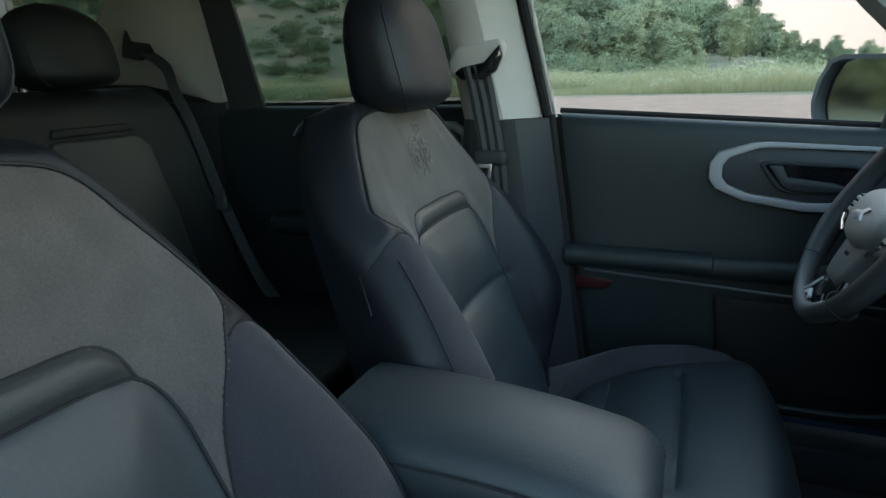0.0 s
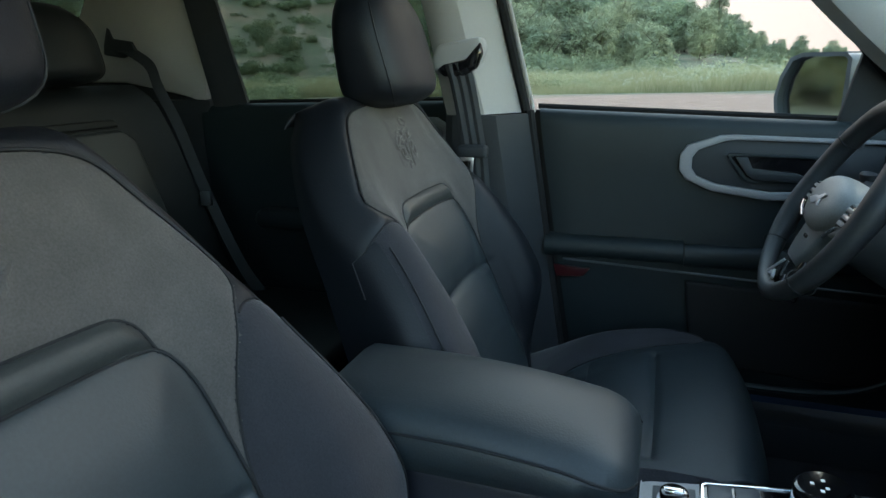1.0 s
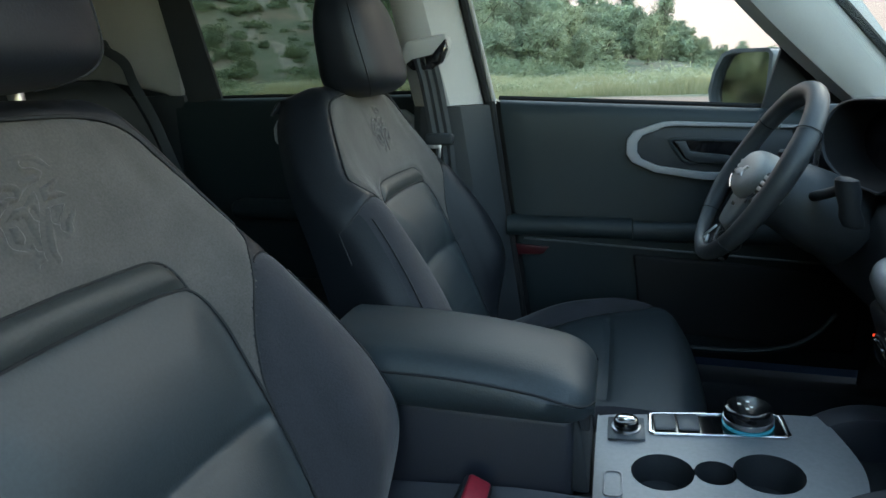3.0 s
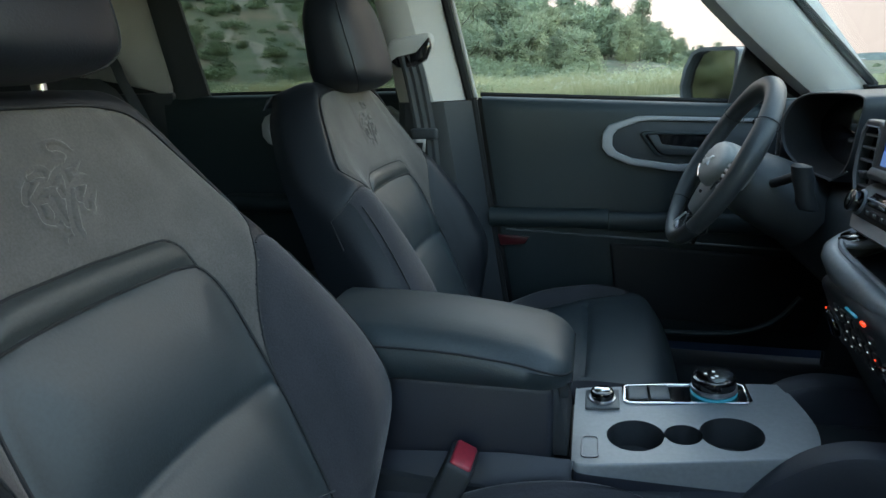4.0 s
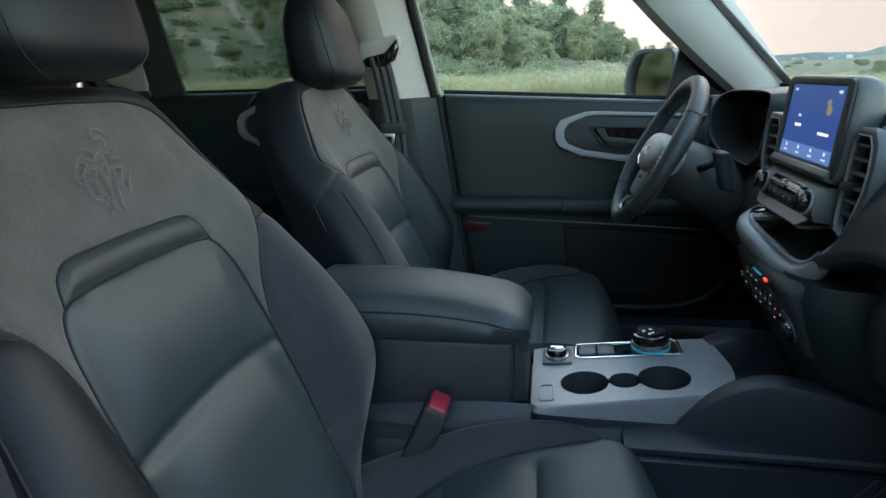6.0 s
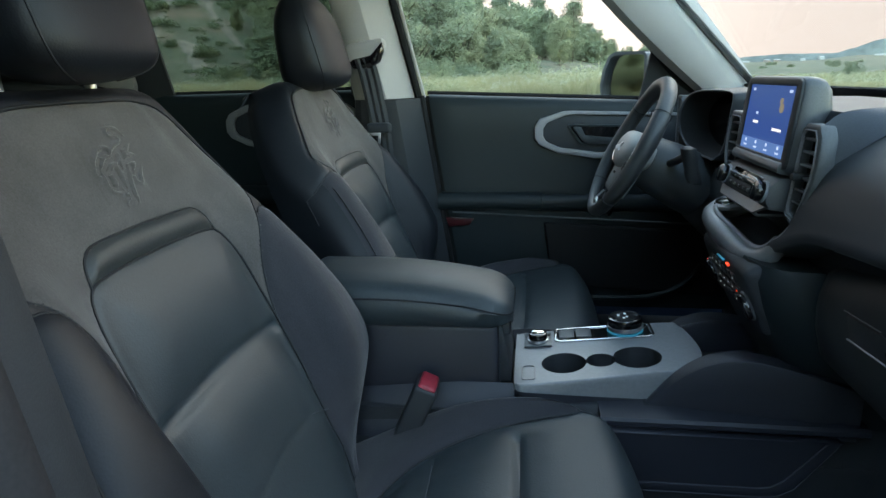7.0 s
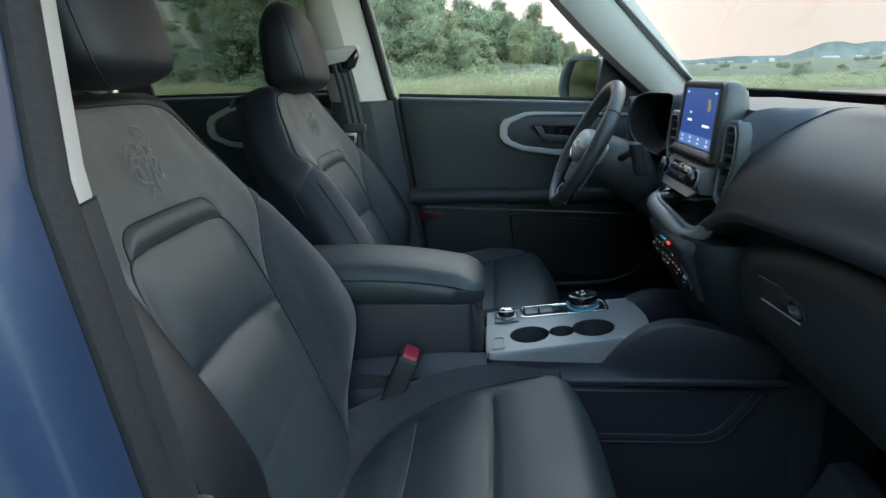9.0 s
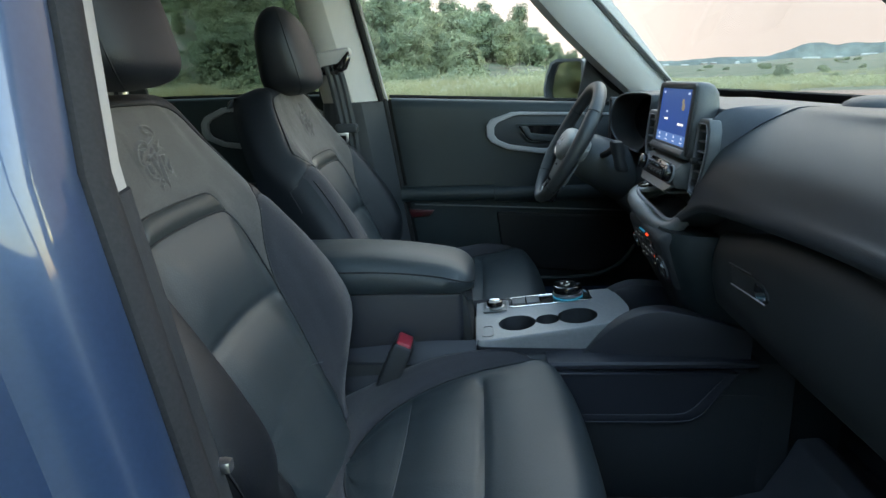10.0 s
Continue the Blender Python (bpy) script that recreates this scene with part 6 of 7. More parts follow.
def ground_material():
    m = bpy.data.materials.new("ground")
    m.use_nodes = True
    n, l = m.node_tree.nodes, m.node_tree.links
    b = n["Principled BSDF"]
    b.inputs["Roughness"].default_value = 0.95
    tc = n.new("ShaderNodeTexCoord")

    def nz(scale, detail=6):
        t = n.new("ShaderNodeTexNoise")
        t.inputs["Scale"].default_value, t.inputs["Detail"].default_value = scale, detail
        l.new(tc.outputs["Object"], t.inputs["Vector"])
        return t

    def ramp(src, stops):
        r = n.new("ShaderNodeValToRGB")
        for k, (p, c) in enumerate(stops):
            el = r.color_ramp.elements[k] if k < 2 else r.color_ramp.elements.new(p)
            el.position, el.color = p, (*c, 1)
        l.new(src, r.inputs[0])
        return r
    grass = ramp(nz(0.35).outputs[0], [(0.32, (0.100, 0.118, 0.066)), (0.70, (0.185, 0.160, 0.108)), (0.5, (0.140, 0.140, 0.084))])
    soil = ramp(nz(1.3).outputs[0], [(0.3, (0.27, 0.160, 0.115)), (0.7, (0.37, 0.235, 0.175))])
    sep = n.new("ShaderNodeSeparateXYZ")
    l.new(tc.outputs["Object"], sep.inputs[0])
    edge = n.new("ShaderNodeMath")
    edge.operation = "MULTIPLY_ADD"
    edge.inputs[1].default_value, edge.inputs[2].default_value = 14.0, 24.0
    l.new(nz(0.12).outputs[0], edge.inputs[0])
    lt = n.new("ShaderNodeMath")
    lt.operation = "SUBTRACT"
    l.new(edge.outputs[0], lt.inputs[0])
    l.new(sep.outputs["Y"], lt.inputs[1])
    far = n.new("ShaderNodeMapRange")
    far.inputs["From Min"].default_value, far.inputs["From Max"].default_value = -1.5, 1.5
    l.new(lt.outputs[0], far.inputs[0])
    lot = n.new("ShaderNodeMapRange")
    lot.inputs["From Min"].default_value, lot.inputs["From Max"].default_value = 6.0, 13.0
    l.new(sep.outputs["Y"], lot.inputs[0])
    mr = n.new("ShaderNodeMath")
    mr.operation = "MULTIPLY"
    l.new(far.outputs[0], mr.inputs[0])
    l.new(lot.outputs[0], mr.inputs[1])
    mix = n.new("ShaderNodeMixRGB")
    l.new(mr.outputs[0], mix.inputs[0])
    l.new(grass.outputs[0], mix.inputs[1])
    l.new(soil.outputs[0], mix.inputs[2])
    height = n.new("ShaderNodeMapRange")
    height.inputs["From Min"].default_value, height.inputs["From Max"].default_value = 0.8, 2.5
    l.new(sep.outputs["Z"], height.inputs[0])
    bare = n.new("ShaderNodeMapRange")
    bare.inputs["From Min"].default_value, bare.inputs["From Max"].default_value = 0.50, 0.66
    bare.inputs["To Max"].default_value = 0.55
    l.new(nz(0.16, 9).outputs[0], bare.inputs[0])
    patch = n.new("ShaderNodeMath")
    patch.operation = "MULTIPLY"
    l.new(height.outputs[0], patch.inputs[0])
    l.new(bare.outputs[0], patch.inputs[1])
    slope = n.new("ShaderNodeMixRGB")
    l.new(patch.outputs[0], slope.inputs[0])
    l.new(mix.outputs[0], slope.inputs[1])
    l.new(soil.outputs[0], slope.inputs[2])
    mix = slope
    fine = nz(9.0)
    mul = n.new("ShaderNodeMixRGB")
    mul.blend_type, mul.inputs[0].default_value = "OVERLAY", 0.5
    l.new(mix.outputs[0], mul.inputs[1])
    l.new(fine.outputs[0], mul.inputs[2])
    l.new(mul.outputs[0], b.inputs["Base Color"])
    bp = n.new("ShaderNodeBump")
    bp.inputs["Strength"].default_value, bp.inputs["Distance"].default_value = 0.7, 0.12
    l.new(fine.outputs[0], bp.inputs["Height"])
    l.new(bp.outputs[0], b.inputs["Normal"])
    return m


def leaf_material(name, low, high, own=0.45):
    m = bpy.data.materials.new(name)
    m.use_nodes = True
    n, l = m.node_tree.nodes, m.node_tree.links
    b = n["Principled BSDF"]
    geo, info = n.new("ShaderNodeNewGeometry"), n.new("ShaderNodeObjectInfo")
    add = n.new("ShaderNodeMath")
    add.operation = "MULTIPLY_ADD"
    add.inputs[1].default_value = 1 - own
    l.new(geo.outputs["Random Per Island"], add.inputs[0])
    sc = n.new("ShaderNodeMath")
    sc.operation = "MULTIPLY"
    sc.inputs[1].default_value = own
    l.new(info.outputs["Random"], sc.inputs[0])
    l.new(sc.outputs[0], add.inputs[2])
    r = n.new("ShaderNodeValToRGB")
    r.color_ramp.elements[0].color, r.color_ramp.elements[1].color = (*low, 1), (*high, 1)
    l.new(add.outputs[0], r.inputs[0])
    l.new(r.outputs[0], b.inputs["Base Color"])
    b.inputs["Roughness"].default_value = 0.7
    b.inputs["Specular IOR Level"].default_value = 0.2
    tl, mx = n.new("ShaderNodeBsdfTranslucent"), n.new("ShaderNodeMixShader")
    l.new(r.outputs[0], tl.inputs[0])
    mx.inputs[0].default_value = 0.5
    l.new(b.outputs[0], mx.inputs[1])
    l.new(tl.outputs[0], mx.inputs[2])
    l.new(mx.outputs[0], n["Material Output"].inputs[0])
    return m


GROUND = ground_material()
# leaf colour lifted above real foliage, standing in for haze over the trees
HAZED_LEAVES = leaf_material("hazed_tree_leaves", (0.255, 0.305, 0.205), (0.46, 0.475, 0.295), 0.80)
SCRUB = leaf_material("scrub_leaves", (0.19, 0.23, 0.14), (0.33, 0.36, 0.215), 0.6)
BLADES = leaf_material("grass_blades", (0.25, 0.25, 0.130), (0.52, 0.46, 0.29))
WEEDS = leaf_material("weed_leaves", (0.20, 0.235, 0.125), (0.47, 0.45, 0.28))
BLOSSOM = leaf_material("white_blossom", (0.55, 0.56, 0.46), (0.75, 0.74, 0.62))
BARK = material("bark", (0.10, 0.08, 0.06), 0.9, scale=3, grain=30)
PATH_SOIL = material("path_soil", (0.27, 0.215, 0.165), 0.95, scale=0.6, grain=6, vary=0.25)
# woodland green greyed and paled so the base colour carries the haze
HAZED_GREEN = material("hazed_far_woods", (0.135, 0.150, 0.140), 0.95, scale=0.02, grain=0.2, vary=0.3)
FAR_WHITE = material("far_white_paint", (0.42, 0.42, 0.41), 0.6)
FAR_RED = material("far_red_paint", (0.27, 0.20, 0.17), 0.6)

# one sheet of ground out to the horizon
rs = [0.0, 4, 10, 16, 20] + list(np.linspace(23, 60, 20)) + list(np.linspace(63, 130, 26)) + [145, 170, 210, 280, 400, 600, 1000, 1800, 3200]
azs = np.radians(np.concatenate([np.linspace(-70, 50, 97), np.linspace(58, 282, 29)]))
bm = bmesh.new()
centre_v = bm.verts.new((0, 0, 0))
ring_prev = None
for r in rs[1:]:
    ring_now = [bm.verts.new((r * math.sin(a), r * math.cos(a), land(r * math.sin(a), r * math.cos(a)))) for a in azs]
    for k in range(len(azs)):
        j = (k + 1) % len(azs)
        if ring_prev is None:
            bm.faces.new((centre_v, ring_now[j], ring_now[k]))
        else:
            bm.faces.new((ring_prev[k], ring_prev[j], ring_now[j], ring_now[k]))
    ring_prev = ring_now
structure("ground", bm, GROUND, "dirt lot and meadow rising to a wooded hill", "ground")


def polar(az, r):
    a = math.radians(az)
    return r * math.sin(a), r * math.cos(a)


# bare tracks down the hill
def track(line, width):
    pts = smooth_line([(az, r, 0) for az, r in line], 40)
    rows = []
    for k, p in enumerate(pts):
        x, y = polar(p.x, p.y)
        w = width * (0.75 + 0.5 * noise.noise((k * 0.3, width, 0)))
        rows.append([(x + u * w, y, land(x + u * w, y) + 0.12 - 0.16 * abs(u)) for u in (-1, -0.5, 0, 0.5, 1)])
    structure("dirt_path", sheet(rows), PATH_SOIL, "bare sandy track worn into the hillside", "path")


track([(-30.2, 116), (-30.8, 104), (-31.8, 92), (-32.8, 82), (-34.0, 72)], 1.0)
track([(-25.0, 118), (-27.5, 108), (-27.6, 100), (-26.6, 92), (-25.5, 84)], 1.3)
track([(-37.5, 108), (-33.5, 109), (-30.0, 112), (-26.0, 118)], 1.2)
track([(-30.0, 86), (-29.2, 80), (-29.0, 72)], 2.2)
track([(5.0, 88), (7.0, 80), (9.0, 72), (12.0, 66)], 1.2)


def leaf_mesh(name, blobs, count, size, mat, seed):
    """Many small leaf clumps over and in a few uneven blobs, with gaps between them."""
    rnd = random.Random(seed)
    verts, faces, normals = [], [], []
    mid = sum((Vector(b[:3]) for b in blobs), Vector()) / len(blobs)
    for _ in range(count):
        cx, cy, cz, rx, rz = rnd.choice(blobs)
        th, ph = rnd.uniform(0, 2 * math.pi), math.acos(rnd.uniform(-0.75, 1))
        k = rnd.uniform(0.35, 1.0) if rnd.random() < 0.4 else rnd.uniform(0.75, 1.2)
        d = Vector((math.sin(ph) * math.cos(th), math.sin(ph) * math.sin(th), math.cos(ph)))
        p = Vector((cx + rx * k * d.x, cy + rx * k * d.y, cz + rz * k * d.z))
        if noise.noise(p * 0.9 + Vector((seed, 0, 0))) < -0.42:
            continue
        s = size * rnd.uniform(0.6, 1.3)
        u = Vector((rnd.gauss(0, 1), rnd.gauss(0, 1), rnd.gauss(0, 1))).normalized()
        w = (d + 0.9 * Vector((rnd.gauss(0, 1), rnd.gauss(0, 1), rnd.gauss(0, 1)))).normalized()
        a = u.cross(w).normalized() * s
        c = w.cross(a).normalized() * s * 0.7
        i = len(verts)
        verts += [p - a - c * 0.3, p + c, p + a - c * 0.3, p - c * 0.9 + w * s * 0.25]
        faces.append((i, i + 3, i + 2, i + 1))
        soft = ((p - mid).normalized() * 1.0 + d * 0.3 + Vector((0, 0, 0.5)) + 0.35 * w).normalized()
        normals += [tuple(soft)] * 4
    me = bpy.data.meshes.new(name)
    me.from_pydata([tuple(v) for v in verts], [], faces)
    me.materials.append(mat)
    me.polygons.foreach_set("use_smooth", [True] * len(faces))
    me.normals_split_custom_set(normals)
    return me


def trunk_mesh(height, seed):
    rnd = random.Random(seed)
    bm = bmesh.new()
    tube(smooth_line([(0, 0, -0.4), (0.1, 0.05, height * 0.3), (-0.05, 0.1, height * 0.6), (0.05, 0, height * 0.9)], 10), [0.16 * (1 - 0.085 * k) for k in range(11)], 7, bm=bm)
    for k in range(6):
        z = height * (0.3 + 0.09 * k)
        a = rnd.uniform(0, 6.28)
        q = height * 0.26
        tube([(0, 0, z), (0.5 * q * math.cos(a), 0.5 * q * math.sin(a), z + 0.35 * q), (q * math.cos(a), q * math.sin(a), z + 0.9 * q)], [0.07, 0.045, 0.02], 5, bm=bm)
    return to_mesh("trunk", bm, BARK)


def crown_blobs(h, slim, rnd, lobes=9, tufts=11):
    """Uneven lobes, each set with small tufts, from near the ground to the top."""
    blobs = []
    for j in range(lobes):
        f = (j + rnd.random()) / lobes
        z = h * (0.14 + 0.70 * f)
        wide = h * 0.20 * slim * (1.25 - 1.1 * abs(f - 0.35))
        a, q = rnd.uniform(0, 6.28), rnd.uniform(0.3, 1.0)
        lx, ly, lr = wide * q * math.cos(a), wide * q * math.sin(a), h * rnd.uniform(0.10, 0.17) * (0.7 + 0.5 * slim)
        for _ in range(tufts):
            d = Vector((rnd.gauss(0, 1), rnd.gauss(0, 1), rnd.gauss(0.25, 1))).normalized() * lr * rnd.uniform(0.55, 1.1)
            blobs.append((lx + d.x, ly + d.y, max(0.3, z + d.z), h * 0.080 * rnd.uniform(0.6, 1.5), h * 0.066 * rnd.uniform(0.6, 1.5)))
    return blobs


KINDS = []
for k in range(7):
    rnd = random.Random(40 + k)
    h = (7.5, 6.0, 8.5, 5.2, 6.8, 9.0, 6.4)[k]
    slim = (1.0, 1.25, 0.62, 1.35, 0.85, 0.55, 1.15)[k]
    KINDS.append((h, leaf_mesh("crown", crown_blobs(h, slim, rnd), 12500, 0.105, HAZED_LEAVES, 7 + k), trunk_mesh(h, k)))


def plant_tree(x, y, kind, scale, spin):
    h, crown, trunk = KINDS[kind]
    e = new("tree")
    e.location, e.rotation_euler, e.scale = (x, y, land(x, y) - 0.15), (0, 0, spin), (scale, scale, scale)
    tagged(e, "leafy green deciduous tree on the hillside", "tree", "hillside trees")
    for nm, me in (("trunk", trunk), ("crown", crown)):
        o = new(nm, me)
        o.parent = e


rnd = random.Random(11)
placed = []
tries = 0
while len(placed) < 296 and tries < 12000:
    tries += 1
    az = rnd.uniform(-62, 13) if tries % 4 == 0 else rnd.uniform(-26, 13)
    r = rnd.uniform(64, 132)
    open_slope = -46 < az < -23.5 and r < 117
    if open_slope and rnd.random() < 0.96:
        continue
    if -2 < az < 13 and r < 97 and rnd.random() < 0.93:
        continue
    if -10 < az <= -2 and r < 86 and rnd.random() < 0.75:
        continue
    if az > 8 and r < 100:
        continue
    x, y = polar(az, r)
    if any((x - a) ** 2 + (y - b) ** 2 < 5.0 for a, b in placed):
        continue
    placed.append((x, y))
    small = 0.45 if open_slope else 1.0
    if az > -1:
        small = 0.95 if az < 3.6 else 0.78 if az < 5.8 else 0.5
    plant_tree(x, y, rnd.randrange(7), small * rnd.uniform(0.75, 1.12), rnd.uniform(0, 6.28))

for k in range(34):
    x, y = polar(-47 + 26 * (k + rnd.random()) / 34, rnd.uniform(114, 130))
    plant_tree(x, y, rnd.randrange(7), rnd.uniform(0.7, 1.1), rnd.uniform(0, 6.28))

# woods added out of view to close the lot and dim the open-door side; others fill the hill's far side
def woods(name, spots, per, leaf, label):
    me_v, me_f = [], []
    for x, y, h in spots:
        tuft = crown_blobs(h, 1.0, rnd, 7, 6)
        z0 = land(x, y)
        for _ in range(per):
            cx, cy, cz, rx, rz = rnd.choice(tuft)
            d = Vector((rnd.gauss(0, 1), rnd.gauss(0, 1), rnd.gauss(0, 1))).normalized()
            p = Vector((x + cx + rx * d.x, y + cy + rx * d.y, z0 + cz + rz * d.z - 0.2))
            u = Vector((rnd.gauss(0, 1), rnd.gauss(0, 1), rnd.gauss(0, 1))).normalized()
            w = u.cross(d + 0.5 * u.yzx).normalized() * leaf * rnd.uniform(0.6, 1.3)
            u = u * leaf * rnd.uniform(0.6, 1.3)
            i = len(me_v)
            me_v += [tuple(p - u), tuple(p + w * 0.7), tuple(p + u), tuple(p - w * 0.7)]
            me_f.append((i, i + 1, i + 2, i + 3))
    me = bpy.data.meshes.new(name)
    me.from_pydata(me_v, [], me_f)
    me.materials.append(HAZED_LEAVES)
    tagged(new(name, me), label, "woods", kind="stuff")


# first group is unseen and blocks sky light; second shows in the door mirror
woods("near_woods", [(*polar(rnd.uniform(188, 262), rnd.uniform(15, 27)), rnd.uniform(7, 12)) for _ in range(60)] + [(*polar(rnd.uniform(-118, -64), rnd.uniform(20, 34)), rnd.uniform(6, 9)) for _ in range(60)], 900, 0.42, "added leafy woods, out of direct view, dimming the open-door side and filling the mirror")
woods("hill_woods", [(*polar(a, rnd.uniform(96, 140)), rnd.uniform(4.5, 8.5) * (1 if a < 0 else 0.7)) for a in [rnd.uniform(-22, 6) for _ in range(90)]], 2200, 0.19, "leafy trees filling the wooded hillside")

# shrubs along the foot of the wood and over the slope
bush_mesh = [leaf_mesh("bush_leaves", [(rnd.uniform(-0.8, 0.8), rnd.uniform(-0.8, 0.8), rnd.uniform(0.3, 1.1), 0.75, 0.7) for _ in range(6)], 2400, 0.075, SCRUB, 90 + k) for k in range(3)]
for k in range(190):
    az = rnd.uniform(-44, 34) if k % 4 else rnd.uniform(-41, -22)
    r = rnd.uniform(46, 66) if (az < 4 and k % 2) else rnd.uniform(62, 118)
    if az > 4:
        r = rnd.uniform(60, 230)
    x, y = polar(az, r)
    if (az < -22 and k % 5 < 2) or (-3 < az < 9 and (r > 62 or k % 3)):
        continue
    o = new("bush", bush_mesh[k % 3])
    s = (rnd.uniform(0.8, 2.0) if az > -22 else rnd.uniform(0.5, 1.1)) if az < 12 else rnd.uniform(0.3, 0.75)
    o.location, o.scale, o.rotation_euler = (x, y, land(x, y) - 0.1), (s * 1.2, s * 1.2, s), (0, 0, rnd.uniform(0, 6))
    tagged(o, "low green leafy shrub in the meadow", "bush", "shrubs")

light_bush = [leaf_mesh("scrub_leaves", [(rnd.uniform(-0.9, 0.9), rnd.uniform(-0.9, 0.9), rnd.uniform(0.2, 1.0), 0.8, 0.65) for _ in range(6)], 420, 0.14, SCRUB, 70 + k) for k in range(3)]


def scrub(name, spots, label):
    """Low scrub too dense to count, as one mesh of leaves."""
    src = [np.array([v.co[:] for v in me.vertices]) for me in light_bush]
    allv, allf, base_i = [], [], 0
    for k, (x, y, s, flat) in enumerate(spots):
        q = src[k % 3]
        a = rnd.uniform(0, 6.28)
        c, d = math.cos(a), math.sin(a)
        allv.append(np.stack([x + s * (c * q[:, 0] - d * q[:, 1]), y + s * (d * q[:, 0] + c * q[:, 1]), land(x, y) - 0.15 + s * flat * q[:, 2]], -1))
        allf.append(np.arange(len(q)).reshape(-1, 4) + base_i)
        base_i += len(q)
    me = bpy.data.meshes.new(name)
    me.from_pydata(np.concatenate(allv).tolist(), [], np.concatenate(allf).tolist())
    me.materials.append(SCRUB)
    tagged(new(name, me), label, "scrub", kind="stuff")


scrub("slope_scrub", [(*polar(rnd.uniform(-47, -20), rnd.uniform(56, 118)), rnd.uniform(0.25, 0.8) if k % 6 else rnd.uniform(0.9, 1.5), 0.7) for k in range(330)], "low scrubby bushes over the bare sandy slope")
scrub("meadow_scrub", [(*polar(rnd.uniform(-42, 10), rnd.uniform(37, 62)), rnd.uniform(0.3, 0.85), 0.8) for k in range(240)], "small green shrubs standing in the tall grass")

# tall meadow grass and its white flowers
rnd = random.Random(23)
gv, gf, fv, ff = [], [], [], []
for k in range(26000):
    az = rnd.uniform(-44, 36)
    r = 33 + 34 * rnd.random() ** 1.5
    if az > 11:
        r = 26 + 70 * rnd.random() ** 1.6
    x, y = polar(az, r)
    if y < 24 + 14 * (0.5 + 0.5 * noise.noise((x * 0.12, y * 0.12, 0))) + 2.5:
        continue
    z = land(x, y)
    patch = noise.noise((x * 0.16, y * 0.16, 2))
    tall = 0.62 + 0.75 * patch + 0.40 * noise.noise((x * 0.45, y * 0.45, 7))
    if az > 11 and rnd.random() < 0.45:
        continue
    tall = max(0.25, tall) * (0.30 if az > 11 else 1.0)
    for b in range(6):
        px, py = x + rnd.gauss(0, 0.16), y + rnd.gauss(0, 0.16)
        hgt = tall * rnd.uniform(0.6, 1.35)
        w = 0.016 + 0.014 * rnd.random()
        lx, ly = rnd.gauss(0, 0.30) * hgt, rnd.gauss(0, 0.30) * hgt
        i = len(gv)
        gv += [(px - w, py, z - 0.05), (px + w, py, z - 0.05), (px + lx * 0.4 + w * 0.8, py + ly * 0.4, z + hgt * 0.6), (px + lx * 0.4 - w * 0.8, py + ly * 0.4, z + hgt * 0.6), (px + lx, py + ly, z + hgt)]
        gf += [(i, i + 1, i + 2, i + 3), (i + 3, i + 2, i + 4)]
    if patch > -0.15 and rnd.random() < 0.16:
        hgt = tall * rnd.uniform(1.05, 1.5)
        for _ in range(5):
            i = len(fv)
            cx, cy, cz = x + rnd.gauss(0, 0.06), y + rnd.gauss(0, 0.06), z + hgt + rnd.gauss(0, 0.05)
            q = rnd.uniform(0.022, 0.042)
            fv += [(cx - q, cy, cz), (cx, cy - q, cz + q * 0.4), (cx + q, cy, cz), (cx, cy + q, cz + q * 0.6)]
            ff.append((i, i + 1, i + 2, i + 3))
wv, wf = [], []
for k in range(17000):
    az, r = rnd.uniform(-44, 34), 34 + 30 * rnd.random() ** 1.3
    x, y = polar(az, r)
    patch = noise.noise((x * 0.22, y * 0.22, 11))
    if patch < -0.2 or y < 28 + 14 * (0.5 + 0.5 * noise.noise((x * 0.12, y * 0.12, 0))):
        continue
    z, tall = land(x, y), (0.75 + 0.9 * patch) * rnd.uniform(0.5, 1.4) * (1.0 if az < 11 else 0.35)
    for b in range(9):
        q = rnd.uniform(0.035, 0.085)
        c = Vector((x + rnd.gauss(0, 0.14), y + rnd.gauss(0, 0.14), z + tall * rnd.uniform(0.35, 1.1)))
        u = Vector((rnd.gauss(0, 1), rnd.gauss(0, 1), rnd.gauss(0, 0.7))).normalized() * q
        w = Vector((rnd.gauss(0, 1), rnd.gauss(0, 1), rnd.gauss(0, 0.7))).normalized() * q * 0.8
        i = len(wv)
        wv += [tuple(c - u), tuple(c + w), tuple(c + u), tuple(c - w)]
        wf.append((i, i + 1, i + 2, i + 3))
for nm, vv, fc, mt, lb in (("meadow_weeds", wv, wf, WEEDS, "leafy yellow-green weeds among the meadow grass"), ("meadow_grass", gv, gf, BLADES, "tall seeding meadow grass beyond the dirt lot"), ("wild_flowers", fv, ff, BLOSSOM, "small white wild flowers standing in the grass")):
    me = bpy.data.meshes.new(nm)
    me.from_pydata(vv, [], fc)
    me.materials.append(mt)
    tagged(new(nm, me), lb, "flowers" if nm == "wild_flowers" else "grass", kind="stuff")

# far ridges with woods along them, the haze painted as a paler, greyer green
def ridge(r, az0, az1, height, rough, seed, label):
    rows = []
    for a in np.linspace(az0, az1, 220):
        x, y = polar(a, r)
        hh = height(a) + rough * noise.fractal((a * 0.55, seed, 0), 0.9, 2.1, 5)
        rows.append([(x * k, y * k, z) for k, z in ((0.97, -r * 0.012), (1.0, hh), (1.05, hh * 0.6))])
    structure("far_ridge", sheet(rows), HAZED_GREEN, label, "hills")


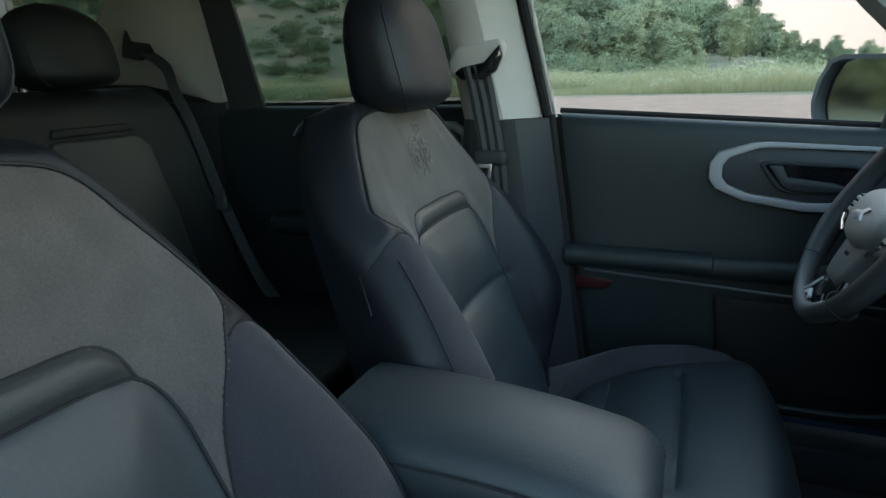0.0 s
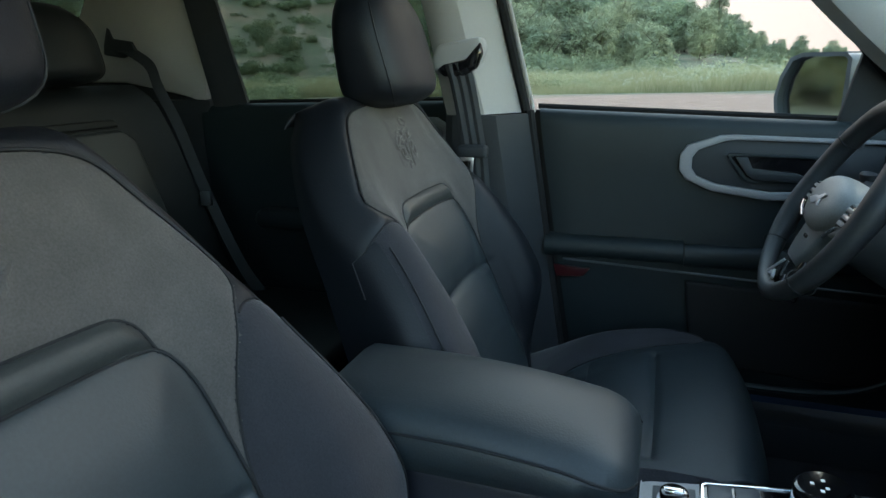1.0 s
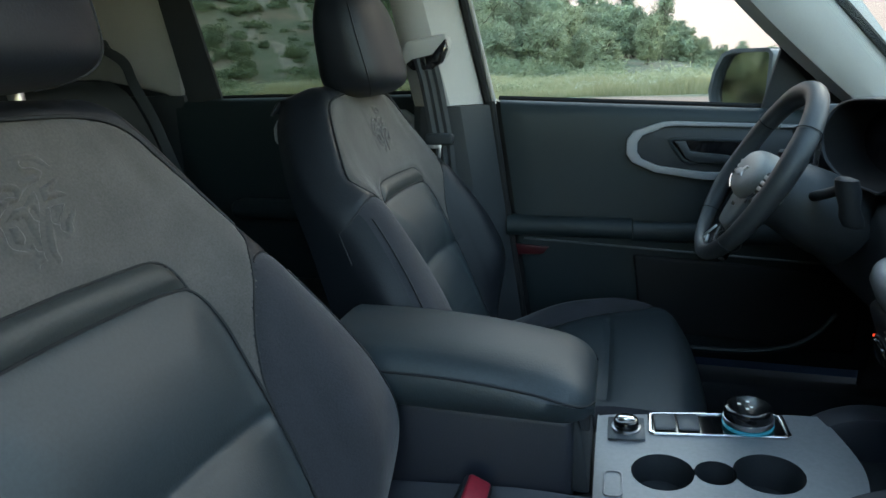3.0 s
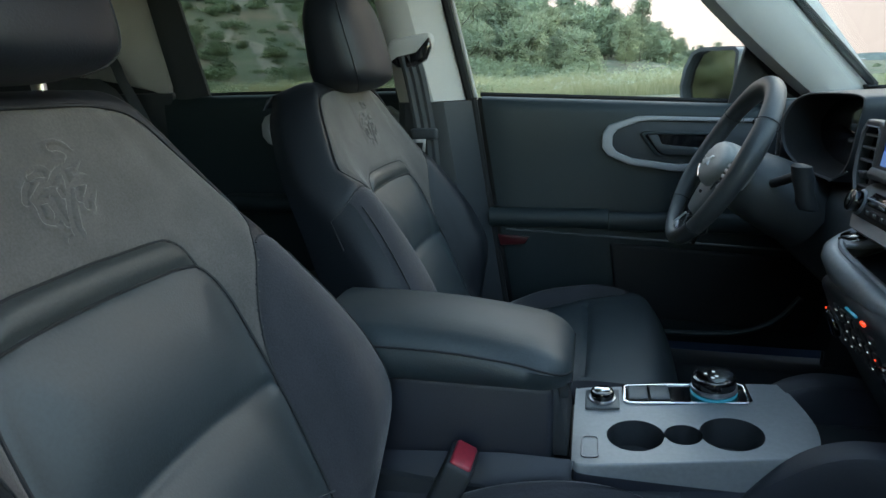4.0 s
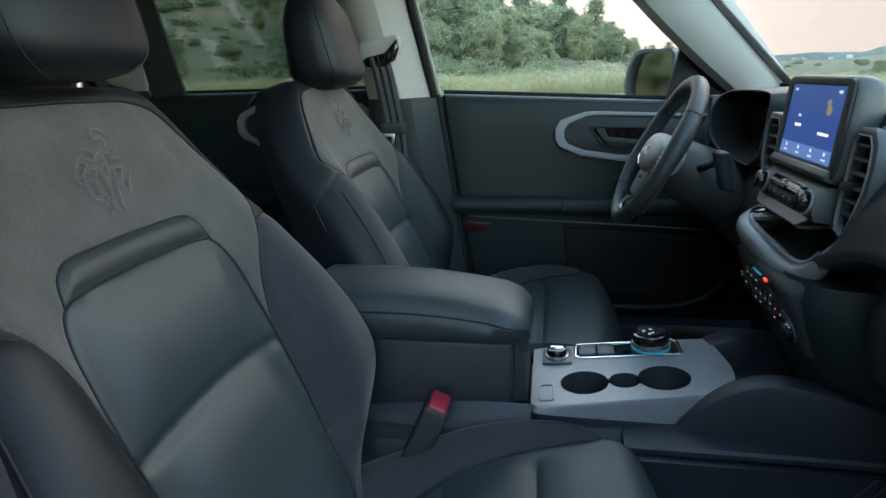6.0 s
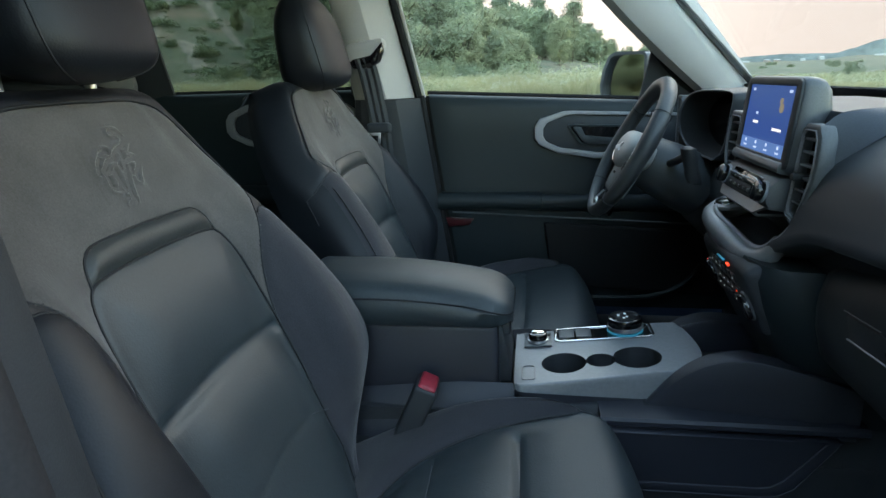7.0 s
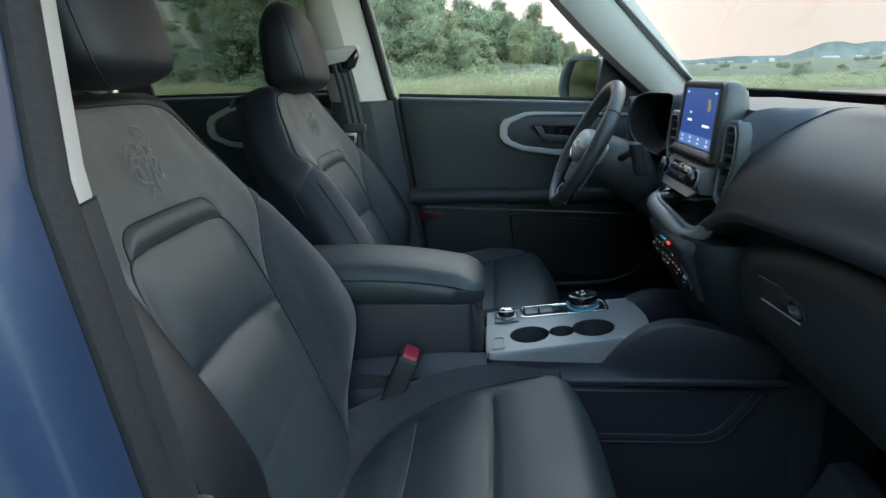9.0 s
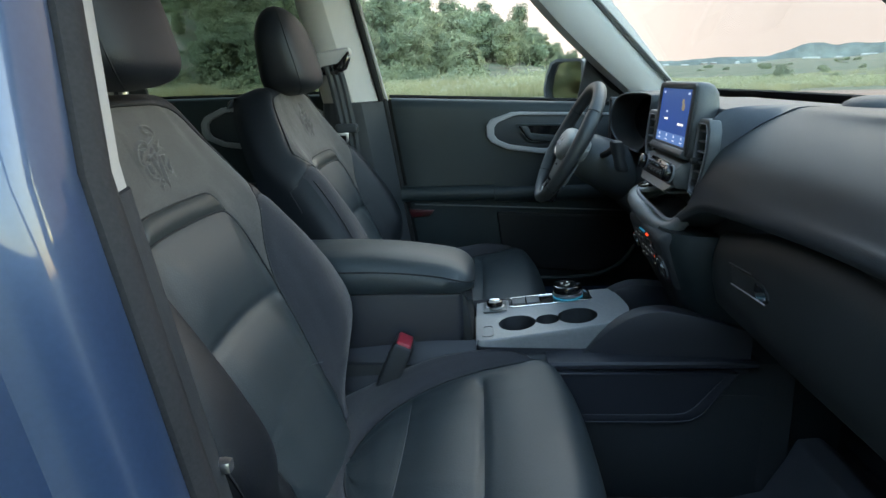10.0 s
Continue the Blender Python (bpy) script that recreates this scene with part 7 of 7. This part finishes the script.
ridge(1500, 5, 60, lambda a: float(ease(a, [5, 12, 16, 20, 24, 30, 45, 60], [19, 19, 18, 23, 20, 20, 21, 22])), 1.0, 3.0, "far wooded ridge with evening haze put into its colour")
ridge(440, 10, 60, lambda a: float(ease(a, [10, 13, 16, 20, 24, 26, 28, 31, 40, 60], [4, 5.5, 6.5, 6.5, 8.0, 12.5, 13.0, 12.0, 12.0, 12])), 1.6, 9.0, "line of far trees across the valley, haze put into their colour")
for az, r, w, h, d, mt in ((15.9, 400, 1.6, 0.6, 0.6, FAR_WHITE), (17.4, 400, 2.0, 0.5, 0.5, FAR_WHITE), (18.9, 400, 1.5, 0.9, 0.6, FAR_RED), (19.6, 400, 1.5, 0.8, 0.6, FAR_RED), (21.4, 410, 1.0, 0.8, 0.5, FAR_WHITE), (22.6, 410, 1.2, 0.9, 0.6, FAR_WHITE), (26.6, 380, 4.0, 0.3, 0.5, FAR_WHITE), (28.4, 390, 1.6, 0.45, 0.5, FAR_WHITE), (30.3, 380, 3.4, 0.3, 0.5, FAR_WHITE)):
    x, y = polar(az, r)
    z = land(x, y)
    e = base("far_building", (x, y, z), "small pale building far across the valley", "building", "far buildings")
    part("wall", box((x - w, y - d * 2, z - 0.5), (x + w, y + d * 2, z + h), 0.0), mt, e)
    part("roof", prism([(y - d * 2.2, z + h + 0.01), (y + d * 2.2, z + h + 0.01), (y, z + h + 0.3)], "x", x - w * 1.03, x + w * 1.03, 0.0), FAR_WHITE, e)
    hang(e)

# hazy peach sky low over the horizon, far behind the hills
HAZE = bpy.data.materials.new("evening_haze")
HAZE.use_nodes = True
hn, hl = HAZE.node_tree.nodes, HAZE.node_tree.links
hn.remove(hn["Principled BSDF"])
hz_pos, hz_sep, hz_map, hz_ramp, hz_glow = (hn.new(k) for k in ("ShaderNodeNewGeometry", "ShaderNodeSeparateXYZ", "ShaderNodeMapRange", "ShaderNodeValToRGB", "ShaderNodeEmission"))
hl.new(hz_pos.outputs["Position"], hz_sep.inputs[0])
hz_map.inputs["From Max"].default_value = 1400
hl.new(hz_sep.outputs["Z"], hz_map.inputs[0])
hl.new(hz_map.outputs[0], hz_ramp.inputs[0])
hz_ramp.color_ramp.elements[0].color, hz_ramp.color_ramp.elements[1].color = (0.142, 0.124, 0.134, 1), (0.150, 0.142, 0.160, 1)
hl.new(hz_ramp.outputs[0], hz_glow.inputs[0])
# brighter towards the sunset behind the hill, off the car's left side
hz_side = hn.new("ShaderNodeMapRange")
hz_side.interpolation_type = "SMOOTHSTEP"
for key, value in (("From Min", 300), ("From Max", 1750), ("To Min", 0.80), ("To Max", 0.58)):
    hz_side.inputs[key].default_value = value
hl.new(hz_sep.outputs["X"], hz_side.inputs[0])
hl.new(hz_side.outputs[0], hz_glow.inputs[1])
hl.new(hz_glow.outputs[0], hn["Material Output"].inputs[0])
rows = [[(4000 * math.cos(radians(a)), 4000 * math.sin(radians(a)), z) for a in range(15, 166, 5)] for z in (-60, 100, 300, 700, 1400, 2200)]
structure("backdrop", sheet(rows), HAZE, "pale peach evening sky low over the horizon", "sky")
